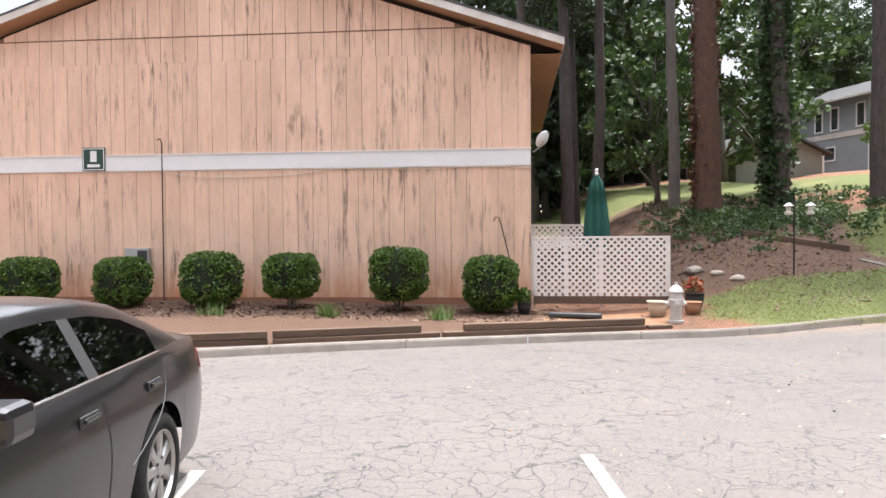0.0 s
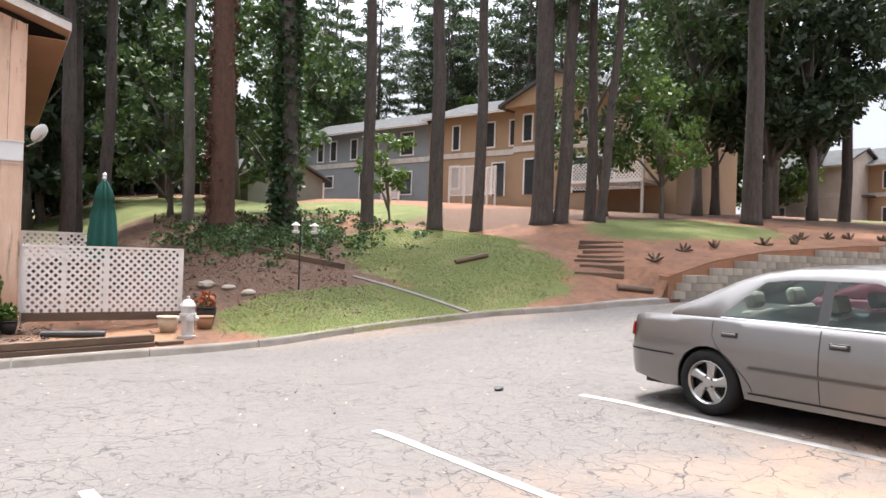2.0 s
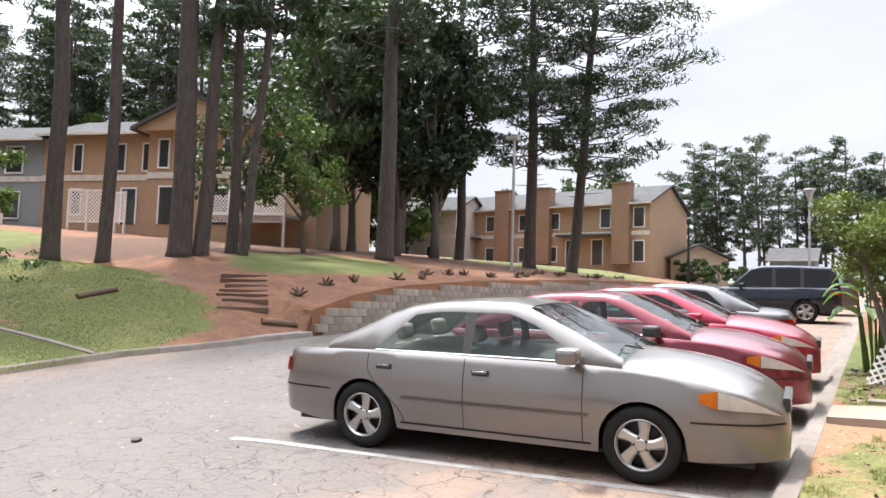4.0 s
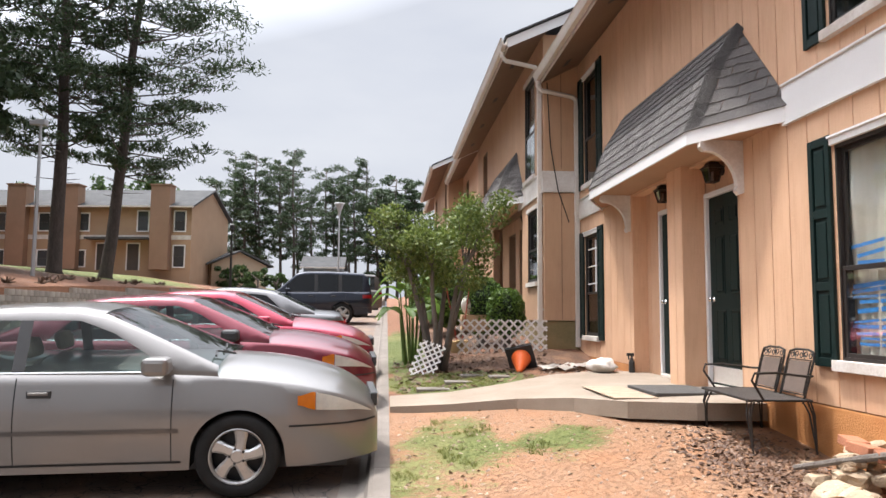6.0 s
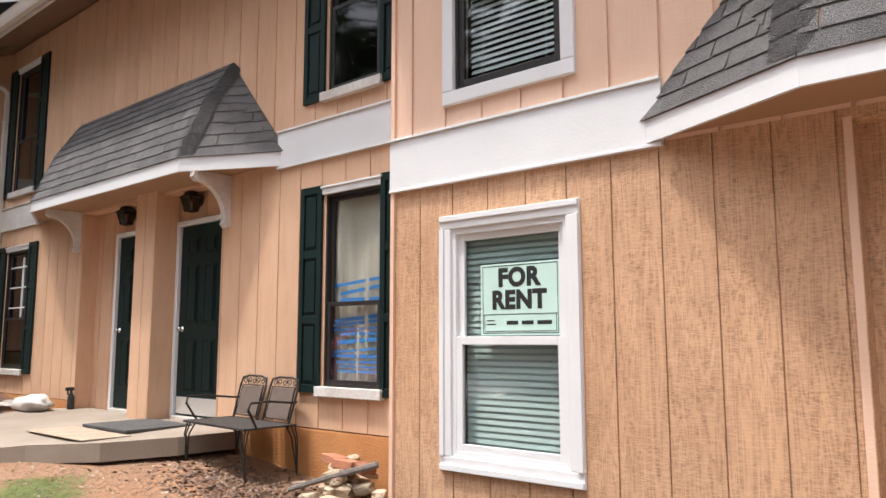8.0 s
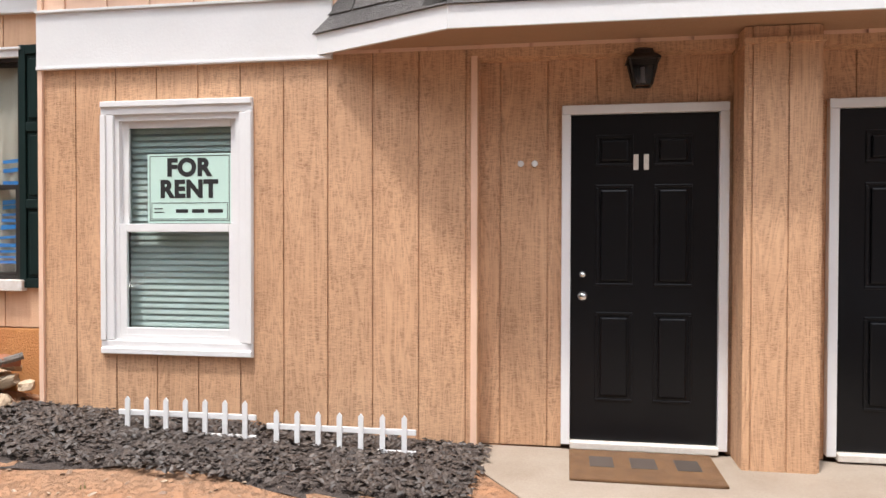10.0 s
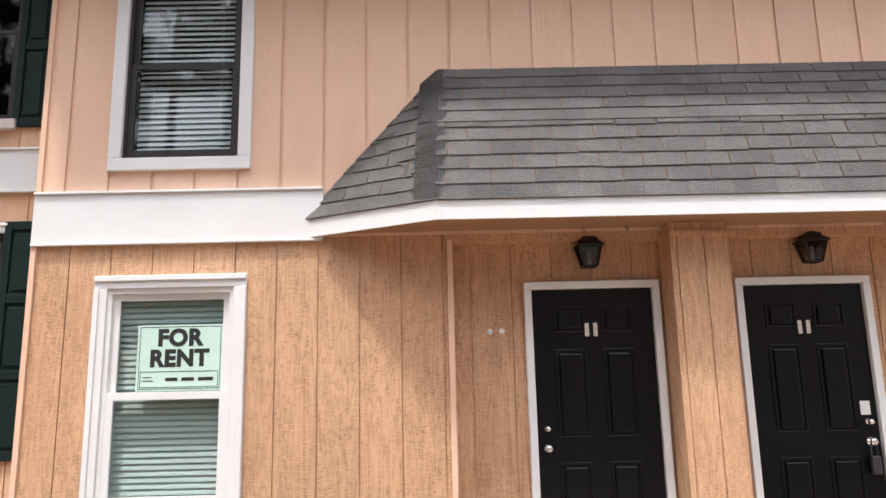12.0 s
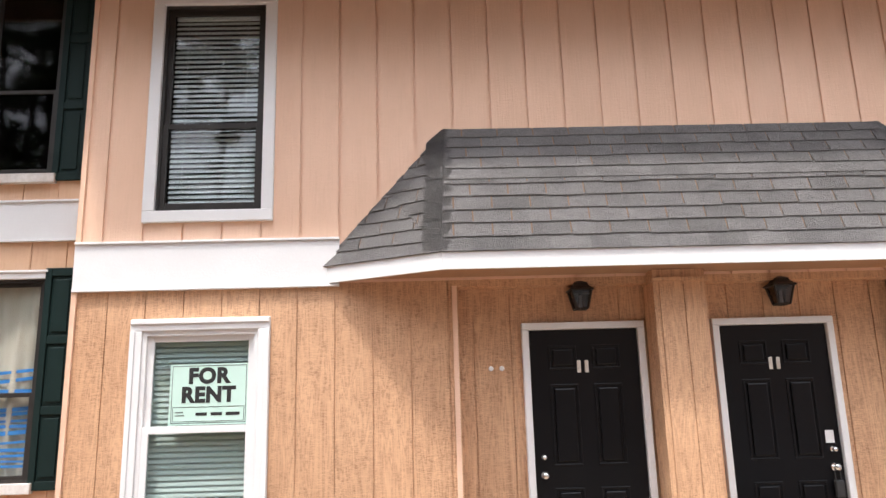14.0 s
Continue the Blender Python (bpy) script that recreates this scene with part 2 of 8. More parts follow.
def land_mat():
    """Grass, bare red clay and mulch, laid out by the sheet's own cover attributes and broken up by noise."""
    m, nt, b = nodes_of("grass_and_clay", 0.95)
    v = mapped(nt)
    nz, nf, nb, blade = noise_of(nt, v, 1.2, 6, 0.7), noise_of(nt, v, 24, 5, 0.7), noise_of(nt, v, 0.25, 3), noise_of(nt, v, 110, 3, 0.7, 0.25, 0.75)
    g = mix_of(nt, nf, (0.100, 0.118, 0.024), (0.195, 0.195, 0.052))
    g = mix_of(nt, math_of(nt, "MULTIPLY", noise_of(nt, v, 0.7, 4, 0.6, 0.5, 0.7), 0.6), g, (0.33, 0.27, 0.115))
    g = mix_of(nt, math_of(nt, "MULTIPLY", nb, 0.5), g, (0.045, 0.074, 0.016))
    g = mix_of(nt, math_of(nt, "MULTIPLY", blade, 0.5), g, (0.045, 0.075, 0.018))
    dirt = mix_of(nt, nz, (0.33, 0.145, 0.072), (0.165, 0.082, 0.050))
    dirt = mix_of(nt, math_of(nt, "MULTIPLY", noise_of(nt, v, 4.5, 5, 0.7, 0.48, 0.66), 0.7), dirt, (0.115, 0.062, 0.040))
    dirt = mix_of(nt, math_of(nt, "MULTIPLY", blade, 0.45), dirt, (0.11, 0.06, 0.04))
    litter = mix_of(nt, nf, (0.130, 0.064, 0.037), (0.050, 0.028, 0.019))
    litter = mix_of(nt, math_of(nt, "MULTIPLY", blade, 0.4), litter, (0.20, 0.115, 0.070))
    sand = mix_of(nt, nf, (0.37, 0.218, 0.130), (0.28, 0.145, 0.075))
    sand = mix_of(nt, math_of(nt, "MULTIPLY", blade, 0.35), sand, (0.17, 0.095, 0.055))
    sand = mix_of(nt, math_of(nt, "MULTIPLY", noise_of(nt, v, 1.8, 5, 0.7, 0.45, 0.68), 0.55), sand, (0.34, 0.15, 0.065))

    def cover(name, lo, hi):
        at, mr = nt.nodes.new("ShaderNodeAttribute"), nt.nodes.new("ShaderNodeMapRange")
        at.attribute_name = name
        mr.inputs["From Min"].default_value, mr.inputs["From Max"].default_value = lo, hi
        s = math_of(nt, "ADD", math_of(nt, "MULTIPLY", at.outputs["Fac"], 0.52), math_of(nt, "ADD", math_of(nt, "MULTIPLY", nz, 0.30), math_of(nt, "MULTIPLY", nf, 0.18)))
        nt.links.new(s, mr.inputs["Value"])
        return mr.outputs["Result"]
    col = mix_of(nt, cover("litter", 0.42, 0.56), dirt, litter)
    col = mix_of(nt, cover("sand", 0.42, 0.56), col, sand)
    col = mix_of(nt, cover("grass", 0.42, 0.52), col, g)
    nt.links.new(col, b.inputs["Base Color"])
    bump_of(nt, b, math_of(nt, "ADD", blade, nf), 0.8, 0.03)
    return m


def shingle_mat(name, c1, c2, rand=0.18):
    return mat(name, c1, c2, 2.5, 130, 0.92, 0, 0.9, rand=rand, grain=0.72)


ASPHALT, LAND = asphalt_mat(), land_mat()
CONCRETE = mat("concrete_weathered", (0.32, 0.265, 0.21), (0.20, 0.152, 0.11), 1.4, 90, 0.9, bump=0.25)
KERB = mat("concrete_kerb", (0.235, 0.205, 0.178), (0.13, 0.11, 0.092), 2.5, 120, 0.9, bump=0.5)
BLOCK = mat("concrete_block", (0.44, 0.39, 0.32), (0.23, 0.19, 0.155), 1.1, 70, 0.92, bump=0.5, rand=0.22)
SIDE_NEW = siding_mat("siding_tan_rough", (0.665, 0.405, 0.238), (0.59, 0.345, 0.195), (0.20, 0.095, 0.048), 1.0)
SIDE_UP = siding_mat("siding_peach_smooth", (0.75, 0.505, 0.365), (0.71, 0.465, 0.325), (0.45, 0.28, 0.18), 0.2)
SIDE_A = siding_mat("siding_peach_aged", (0.66, 0.42, 0.27), (0.59, 0.36, 0.22), (0.36, 0.18, 0.10), 0.4, rust=0.5)
SIDE_9 = siding_mat("siding_peach_mildewed", (0.78, 0.545, 0.405), (0.73, 0.485, 0.35), (0.42, 0.26, 0.18), 0.35, lift=0.75, rust=0.8)
SIDE_B = siding_mat("siding_brown_aged", (0.50, 0.31, 0.19), (0.44, 0.265, 0.155), (0.27, 0.15, 0.09), 0.4)
SIDE_TAN = mat("siding_tan_far", (0.40, 0.265, 0.165), (0.33, 0.215, 0.135), 1.0, 40)
SIDE_GREY = mat("siding_grey_far", (0.26, 0.285, 0.30), (0.215, 0.235, 0.25), 1.0, 40)
BACKING = mat("plywood_dark", (0.24, 0.145, 0.09), None, 4, 60)
WHITE = mat("white_trim_paint", (0.74, 0.735, 0.73), (0.68, 0.67, 0.66), 1.5, 50, 0.45, bump=0.06, grain=0.2)
WHITE_OLD = mat("white_paint_dirty", (0.72, 0.69, 0.65), (0.46, 0.40, 0.35), 2.0, 30, 0.6, bump=0.15)
SOFFIT = mat("soffit_tan_paint", (0.40, 0.24, 0.14), (0.34, 0.20, 0.115), 1.5, 40, 0.7)
# soffit tan darkened: shade under the eaves put into the colour; also one dark rake
EAVE_BROWN_SHADE = mat("eave_brown_paint", (0.235, 0.150, 0.100), (0.185, 0.115, 0.078), 1.5, 40, 0.7)
GUTTER = mat("gutter_aluminium_paint", (0.70, 0.66, 0.60), (0.52, 0.46, 0.40), 1.5, 40, 0.45)
GREEN = mat("shutter_green_paint", (0.008, 0.021, 0.019), (0.006, 0.015, 0.014), 3, 60, 0.5, bump=0.06, spec=0.2)
BLACKDOOR = mat("door_black_paint", (0.004, 0.004, 0.005), (0.006, 0.006, 0.007), 3, 60, 0.28, bump=0.02, spec=0.22)
BLACKIRON = mat("black_iron", (0.02, 0.018, 0.017), (0.035, 0.028, 0.024), 6, 90, 0.5, 0.4, bump=0.15)
BRONZE = mat("bronze_window_frame", (0.028, 0.024, 0.022), (0.04, 0.034, 0.03), 3, 60, 0.4, 0.3, bump=0.05)
CHROME = mat("chrome", (0.80, 0.80, 0.80), (0.7, 0.7, 0.7), 3, 60, 0.15, 1.0, bump=0)
SHINGLE = shingle_mat("asphalt_shingle", (0.060, 0.056, 0.055), (0.21, 0.196, 0.187), 0.16)
ROOFGREY = mat("roof_shingle_far", (0.105, 0.105, 0.105), (0.065, 0.065, 0.066), 1.2, 50, 0.98, bump=0.3, spec=0.1)
BLIND = mat("blind_white", (0.82, 0.82, 0.81), (0.78, 0.78, 0.77), 2, 30, 0.5, bump=0)
BLINDG = mat("blind_pale_green", (0.56, 0.64, 0.60), (0.50, 0.58, 0.54), 2, 30, 0.5, bump=0)
CURTAIN = mat("curtain_cloth", (0.70, 0.62, 0.52), (0.56, 0.48, 0.39), 3, 200, 0.9)
# near-black for added sheets that stand in for unlit rooms
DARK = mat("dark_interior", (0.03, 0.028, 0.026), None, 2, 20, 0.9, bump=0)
GLASS = glass_mat("window_glass")
GLASSD = glass_mat("dark_screen_glass", (0.30, 0.27, 0.27), 0.03)
CARGLASS = glass_mat("car_glass", (0.62, 0.72, 0.70))
TINTGLASS = glass_mat("car_glass_tinted", (0.06, 0.06, 0.065))
RUBBER = mat("tyre_rubber", (0.011, 0.011, 0.011), (0.020, 0.019, 0.018), 8, 90, 0.85, spec=0.2)
ALLOY = mat("alloy_wheel", (0.46, 0.455, 0.44), (0.36, 0.35, 0.34), 5, 60, 0.3, 0.85, bump=0.02)
PLASTIC = mat("black_plastic", (0.022, 0.022, 0.023), (0.03, 0.03, 0.03), 5, 90, 0.55, bump=0.05)
STRIPE = mat("parking_paint", (0.47, 0.45, 0.42), (0.17, 0.15, 0.135), 5, 60, 0.8)
TIMBER = mat("timber_weathered", (0.17, 0.11, 0.072), (0.06, 0.038, 0.026), 2.5, 70, 0.9, stretch=(0.2, 0.2, 1.5), bump=0.5, rand=0.2)
MULCH = mat("mulch_dark", (0.035, 0.026, 0.022), (0.075, 0.055, 0.045), 8, 60, 0.95, bump=1.0)
STONE = mat("rubble_stone", (0.46, 0.36, 0.25), (0.28, 0.20, 0.13), 4, 60, 0.9, bump=0.5, rand=0.3)
BRICK = mat("brick_red", (0.40, 0.16, 0.085), (0.27, 0.115, 0.065), 6, 80, 0.9, bump=0.4, rand=0.2)


# ---- mesh helpers ----
def bx(bm, x0, x1, y0, y1, z0, z1, m=None, bevel=0.0):
    r = bmesh.ops.create_cube(bm, size=1)
    for v in r["verts"]:
        v.co = Vector(((x0 + x1) / 2 + v.co.x * (x1 - x0), (y0 + y1) / 2 + v.co.y * (y1 - y0), (z0 + z1) / 2 + v.co.z * (z1 - z0)))
        if m is not None:
            v.co = m @ v.co
    if bevel:
        bmesh.ops.bevel(bm, geom=list({e for v in r["verts"] for e in v.link_edges}), offset=bevel, segments=2, affect="EDGES", profile=0.5)


def tube(bm, pts, radii, seg=8, cap=True):
    """A tube through pts; radii: one number or one for each point."""
    pts = [Vector(p) for p in pts]
    if isinstance(radii, (int, float)):
        radii = [radii] * len(pts)
    rings, side = [], None
    for i, p in enumerate(pts):
        d = (pts[min(i + 1, len(pts) - 1)] - pts[max(i - 1, 0)]).normalized()
        if side is None:
            side = d.cross(Vector((0, 0, 1)) if abs(d.z) < 0.9 else Vector((1, 0, 0))).normalized()
        side = (side - d * side.dot(d)).normalized()
        up = d.cross(side)
        rings.append([bm.verts.new(p + (side * math.cos(a) + up * math.sin(a)) * radii[i]) for a in (2 * math.pi * k / seg for k in range(seg))])
    for a, b in zip(rings, rings[1:]):
        for k in range(seg):
            bm.faces.new((a[k], a[(k + 1) % seg], b[(k + 1) % seg], b[k]))
    if cap:
        bm.faces.new(rings[0][::-1])
        bm.faces.new(rings[-1])


def prism(bm, pts, a0, a1, axis="y"):
    """An outline of (u, z) pairs run along an axis: u is x for axis y, and y for axis x; for axis z the pairs are (x, y)."""
    def place(u, w, a):
        return {"y": (u, a, w), "x": (a, u, w), "z": (u, w, a)}[axis]
    lo, hi = [bm.verts.new(place(u, w, a0)) for u, w in pts], [bm.verts.new(place(u, w, a1)) for u, w in pts]
    n = len(pts)
    for i in range(n):
        bm.faces.new((lo[i], lo[(i + 1) % n], hi[(i + 1) % n], hi[i]))
    bm.faces.new(lo[::-1])
    bm.faces.new(hi)


def lathe(bm, prof, m=None, seg=20, cap=True):
    """Revolve (r, z) pairs about z."""
    m = m or Matrix()
    rings = [[bm.verts.new(m @ Vector((r * math.cos(2 * math.pi * k / seg), r * math.sin(2 * math.pi * k / seg), z))) for k in range(seg)] for r, z in prof]
    for a, b in zip(rings, rings[1:]):
        for k in range(seg):
            bm.faces.new((a[k], a[(k + 1) % seg], b[(k + 1) % seg], b[k]))
    if cap:
        bm.faces.new(rings[0][::-1])
        bm.faces.new(rings[-1])


def mesh_of(name, bm, material, smooth=False):
    bmesh.ops.recalc_face_normals(bm, faces=bm.faces[:])
    me = bpy.data.meshes.new(name)
    bm.to_mesh(me)
    bm.free()
    me.materials.append(material)
    if smooth:
        me.polygons.foreach_set("use_smooth", [True] * len(me.polygons))
    return me


def part(name, bm, material, parent=None, label="", smooth=False):
    ob = new(name, bm if isinstance(bm, bpy.types.Mesh) else mesh_of(name, bm, material, smooth))
    if parent is not None:
        ob.parent = parent
    if label:
        ob["label"] = label
    return ob


def empty(name, label="", category="", group="", kind="", m=None):
    ob = new(name)
    if m is not None:
        ob.matrix_world = m
    return tagged(ob, label, category, group, kind)


def boxes(*bs, bevel=0.0):
    bm = bmesh.new()
    for b in bs:
        bx(bm, *b, bevel=bevel)
    return bm


def lerp_table(tab, v):
    for (a, fa), (b, fb) in zip(tab, tab[1:]):
        if v <= b:
            return fa + (fb - fa) * max(0.0, min(1.0, (v - a) / (b - a)))
    return tab[-1][1]


def smooth01(a, b, v):
    t = max(0.0, min(1.0, (v - a) / (b - a)))
    return t * t * (3 - 2 * t)


# ---- the lie of the land ----
LOT = [(-80, -0.9), (-20, -0.40), (-4, -0.21), (4, -0.185), (5.5, -0.09), (8.3, 0.055), (12, 0.25), (28, 1.02), (60, 2.4), (200, 6)]
KFAR = [(-80, -3.0), (-12, -3.0), (-5.5, -4.5), (-1.85, -6.1), (0.9, -7.05), (3.45, -7.7), (6.25, -8.0), (9, -7.8), (10.7, -7.1), (13, -6.85), (200, -6.85)]
WALLTOP = [(13.7, 1.02), (15.3, 1.42), (17.5, 1.75), (22, 2.05), (30, 2.40), (45, 2.85), (60, 3.2), (200, 6.3)]
KNEAR = 4.68


def lot_z(x, y):
    fall = lerp_table([(-5, -0.36), (3, -0.31), (8, -0.12), (12, 0.0), (13, 0)], y)
    return lerp_table(LOT, y) + fall * max(0.0, min(1.2, -x / 7.5))


def yard_z(x, y):
    k = lot_z(4.6, y) + 0.12
    w = lerp_table([(-10, -0.12), (1, -0.07), (4.2, 0.08), (6, 0.27), (7.5, 0.40), (12, 0.55), (13, 0.72), (20, 1.2), (30, 1.7), (60, 3)], y)
    return k + (w - k) * smooth01(KNEAR, 7.6, x)


def hill_z(x, y):
    kx = lerp_table(KFAR, y)
    s = max(0.0, kx - x)
    zk = lot_z(kx, y) + 0.10
    bank = zk + 0.17 * min(s, 5) + 0.20 * max(0, min(s, 13) - 5) + 0.085 * max(0, min(s, 38) - 13) + 0.02 * max(0, s - 38)
    flat = zk + 0.02 * min(s, 8) + 0.11 * max(0, min(s, 30) - 8) + 0.02 * max(0, s - 30)
    t = smooth01(0.5, 5.5, y)
    z = flat + (bank - flat) * t
    if y > 10.2:
        top = lerp_table(WALLTOP, max(y, 13.7))
        up = min(4.9, top - 0.06 + 0.14 * min(s, 7) + 0.075 * max(0, min(s, 35) - 7))
        t2 = smooth01(10.2, 13.9, y)
        z = z + (up - z) * t2 * smooth01(-0.2, 2.4, s) if y < 13.75 else up
    return z


def sheet(name, xs_of, ys, zf, material, covers=None):
    """A ground sheet of rows at ys; xs_of(y) gives each row's x's. covers: attribute name -> f(x, y)."""
    verts, faces = [], []
    n = len(xs_of(ys[0]))
    for y in ys:
        verts += [(x, y, zf(x, y)) for x in xs_of(y)]
    for j in range(len(ys) - 1):
        faces += [(j * n + i, j * n + i + 1, (j + 1) * n + i + 1, (j + 1) * n + i) for i in range(n - 1)]
    me = bpy.data.meshes.new(name)
    me.from_pydata(verts, [], faces)
    me.polygons.foreach_set("use_smooth", [True] * len(me.polygons))
    for key, f in (covers or {}).items():
        at = me.attributes.new(key, "FLOAT", "POINT")
        at.data.foreach_set("value", [f(v[0], v[1]) for v in verts])
    me.materials.append(material)
    return new(name, me)


def steps(a, b, n, power=1.0):
    return [a + (b - a) * (i / n) ** power for i in range(n + 1)]


YS = steps(-80, -14, 14) + steps(-13.5, 24, 125) + steps(24.5, 60, 50) + steps(63, 400, 30)


def blob(x, y, cx, cy, rx, ry):
    return max(0.0, 1 - ((x - cx) / rx) ** 2 - ((y - cy) / ry) ** 2)


def grass_cover(x, y):
    kx = lerp_table(KFAR, y)
    s = kx - x
    g = 0.0
    if y < 13.75:
        g = max(g, 1.5 * blob(x, y, -9.3, 6.3, 2.4, 3.6), 1.7 * blob(x, y, -12.6, 10.6, 5.4, 2.9), 1.6 * blob(x, y, -8.8, 9.2, 1.3, 2.3), 1.3 * blob(x, y, -14.5, 13.0, 3.0, 3.0))
    g = max(g, 1.9 * blob(x, y, -30, 11.5, 11, 8), 1.4 * blob(x, y, -11.5, 19.5, 3.2, 4.5), 1.3 * blob(x, y, -14, 46, 8, 12), 1.2 * blob(x, y, -33, 6, 10, 9))
    if s > 60 or y > 75:
        g = 0.9
    if -7.0 > y:
        g = max(g, 0.2)
    return min(1.0, g)


def litter_cover(x, y):
    return min(1.0, max(1.6 * blob(x, y, -8.4, -5, 5, 7.5), 1.6 * blob(x, y, -15.5, 6, 7, 5), 1.3 * blob(x, y, -19, 20, 7, 9), 1.0 * blob(x, y, -22, 2, 8, 8), 1.2 * blob(x, y, -16, 33, 8, 9)))


def sand_cover(x, y):
    return min(1.0, max(1.6 * blob(x, y, -8.7, 1.3, 1.0, 1.7), 0.8 * blob(x, y, -9.6, 5.2, 0.8, 0.9)))


road = sheet("road", lambda y: steps(lerp_table(KFAR, y), 4.32, 44), YS, lot_z, ASPHALT,
             {"clay": lambda x, y: min(1.0, smooth01(0.9, 2.6, x) * smooth01(-0.5, 2.5, y) + 0.7 * blob(x, y, -8, 8, 1.6, 6))})
tagged(road, "worn pale asphalt road and parking lot, cracked", "road", kind="structure")
hill = sheet("ground", lambda y: [lerp_table(KFAR, y) - 0.14 - d for d in steps(0, 26, 70) + steps(27, 60, 24) + steps(64, 420, 16)], YS, hill_z, LAND,
             {"grass": grass_cover, "litter": litter_cover, "sand": sand_cover})
tagged(hill, "grassy bank with bare red clay and leaf litter", "ground", kind="structure")


def yard_grass(x, y):
    return min(1.0, max(0.5 * blob(x, y, 4.95, 5.2, 0.7, 3.0), 0.7 * blob(x, y, 5.3, 6.6, 0.75, 1.7), 1.1 * blob(x, y, 5.6, 10.5, 1.4, 1.4), 0.6 * blob(x, y, 6.2, 6.4, 0.8, 0.8), 1.2 * blob(x, y, 5.0, 16, 0.6, 6)))


def yard_litter(x, y):
    return min(1.0, max(1.4 * blob(x, y, 7.5, 5.1, 0.9, 1.3), 1.2 * blob(x, y, 6.8, 12.2, 1.8, 1.2), 1.2 * blob(x, y, 6.5, 18, 1.6, 6)))


yard = sheet("ground_yard", lambda y: steps(KNEAR, 9.5, 30), YS, yard_z, LAND,
             {"grass": yard_grass, "litter": yard_litter, "sand": lambda x, y: 0.9 if y < 9 else 0.3})
tagged(yard, "bare sandy clay front yard with sparse grass", "ground", kind="structure")


kerb_near = tagged(new("kerb_near"), "weathered concrete kerb with a gutter apron", "kerb", kind="structure")
for a, b in zip(steps(-12, 42, 18), steps(-12, 42, 18)[1:]):
    bm = bmesh.new()
    prof = [(4.30, 0.004), (4.44, -0.005), (4.50, 0.02), (4.535, 0.105), (4.57, 0.125), (4.70, 0.125), (4.70, -0.2), (4.30, -0.2)]
    ends = [[bm.verts.new((u, y, lot_z(4.6, y) + w)) for u, w in prof] for y in (a + 0.005, b - 0.005)]
    for i in range(len(prof)):
        bm.faces.new((ends[0][i], ends[0][(i + 1) % 8], ends[1][(i + 1) % 8], ends[1][i]))
    bm.faces.new(ends[0][::-1])
    bm.faces.new(ends[1])
    part("kerb_stone", bm, KERB, kerb_near)
kerb_far = tagged(new("kerb_far"), "worn concrete kerb along the road", "kerb", kind="structure")
ky = steps(-20, 13.6, 17)
for a, b in zip(ky, ky[1:]):
    bm = bmesh.new()
    rings = []
    for y in steps(a + 0.006, b - 0.006, 3):
        kx = lerp_table(KFAR, y)
        rings.append([bm.verts.new((kx + u, y, lot_z(kx, y) + w)) for u, w in ((0.42, 0.006), (0.05, -0.01), (0.0, 0.10), (-0.03, 0.125), (-0.17, 0.125), (-0.17, -0.25), (0.42, -0.25))])
    for p, q in zip(rings, rings[1:]):
        for i in range(7):
            bm.faces.new((p[i], p[(i + 1) % 7], q[(i + 1) % 7], q[i]))
    bm.faces.new(rings[0][::-1])
    bm.faces.new(rings[-1])
    part("kerb_stone", bm, KERB, kerb_far)

# parking stall lines
for (x0, y0), (x1, y1) in (((0.47, 0.06), (4.25, 0.52)), ((-0.2, 2.42), (4.25, 2.93)), ((-0.5, 5.06), (4.28, 5.56)), ((-0.6, 7.75), (4.2, 8.2)), ((1.0, -2.6), (4.2, -2.2))):
    bm = bmesh.new()
    d = Vector((x1 - x0, y1 - y0, 0)).normalized()
    n = Vector((-d.y, d.x, 0)) * 0.05
    L = math.hypot(x1 - x0, y1 - y0)
    rows = []
    for i in range(int(L / 0.25) + 1):
        p = Vector((x0, y0, 0)) + d * min(L, i * 0.25)
        wob = 1 + 0.12 * noise.noise(p * 3)
        rows.append([bm.verts.new((q.x, q.y, lot_z(q.x, q.y) + 0.005)) for q in (p - n * wob, p + n * wob)])
    for a, b in zip(rows, rows[1:]):
        bm.faces.new((a[0], a[1], b[1], b[0]))
    tagged(part("parking_line", bm, STRIPE), "faded white painted parking stall line on asphalt", "road marking", "parking lines", "structure")


# ---- buildings ----
def cut_strips(y0, y1, z0, z1, openings, grooves=()):
    """Rectangles of the wall left round its openings, cut at the grooves too."""
    ys = sorted({y0, y1, *[g for g in grooves if y0 < g < y1], *[v for o in openings for v in o[:2] if y0 < v < y1]})
    out = []
    for a, b in zip(ys, ys[1:]):
        if b - a < 0.004:
            continue
        mid, spans = (a + b) / 2, [(z0, z1)]
        for ya, yb, za, zb in openings:
            if ya < mid < yb:
                spans = [s for p, q in spans for s in ((p, min(q, za)), (max(p, zb), q)) if s[1] - s[0] > 0.004]
        out += [(a, b, p, q) for p, q in spans]
    return out


def wall(name, X, y0, y1, z0, z1, openings, material, label, pitch=0.305, phase=0.0, s=-1, thick=0.16, top=None, gap=0.004, deep=0.022, back=None):
    """A sided wall in the plane x = X; s: the side that it faces. top(y): a sloping top edge."""
    bm = bmesh.new()
    for a, b, p, q in cut_strips(y0, y1, z0, z1, openings):
        xa, xb = sorted((X - s * deep, X - s * (deep + thick)))
        if top:
            prism(bm, [(a, p), (b, p), (b, q)] + ([(0.5 * (a + b), top(0.5 * (a + b)) - 0.01)] if abs(b - a) > 5 else []) + [(a, q)], xa, xb, "x")
        else:
            bx(bm, xa, xb, a, b, p, q)
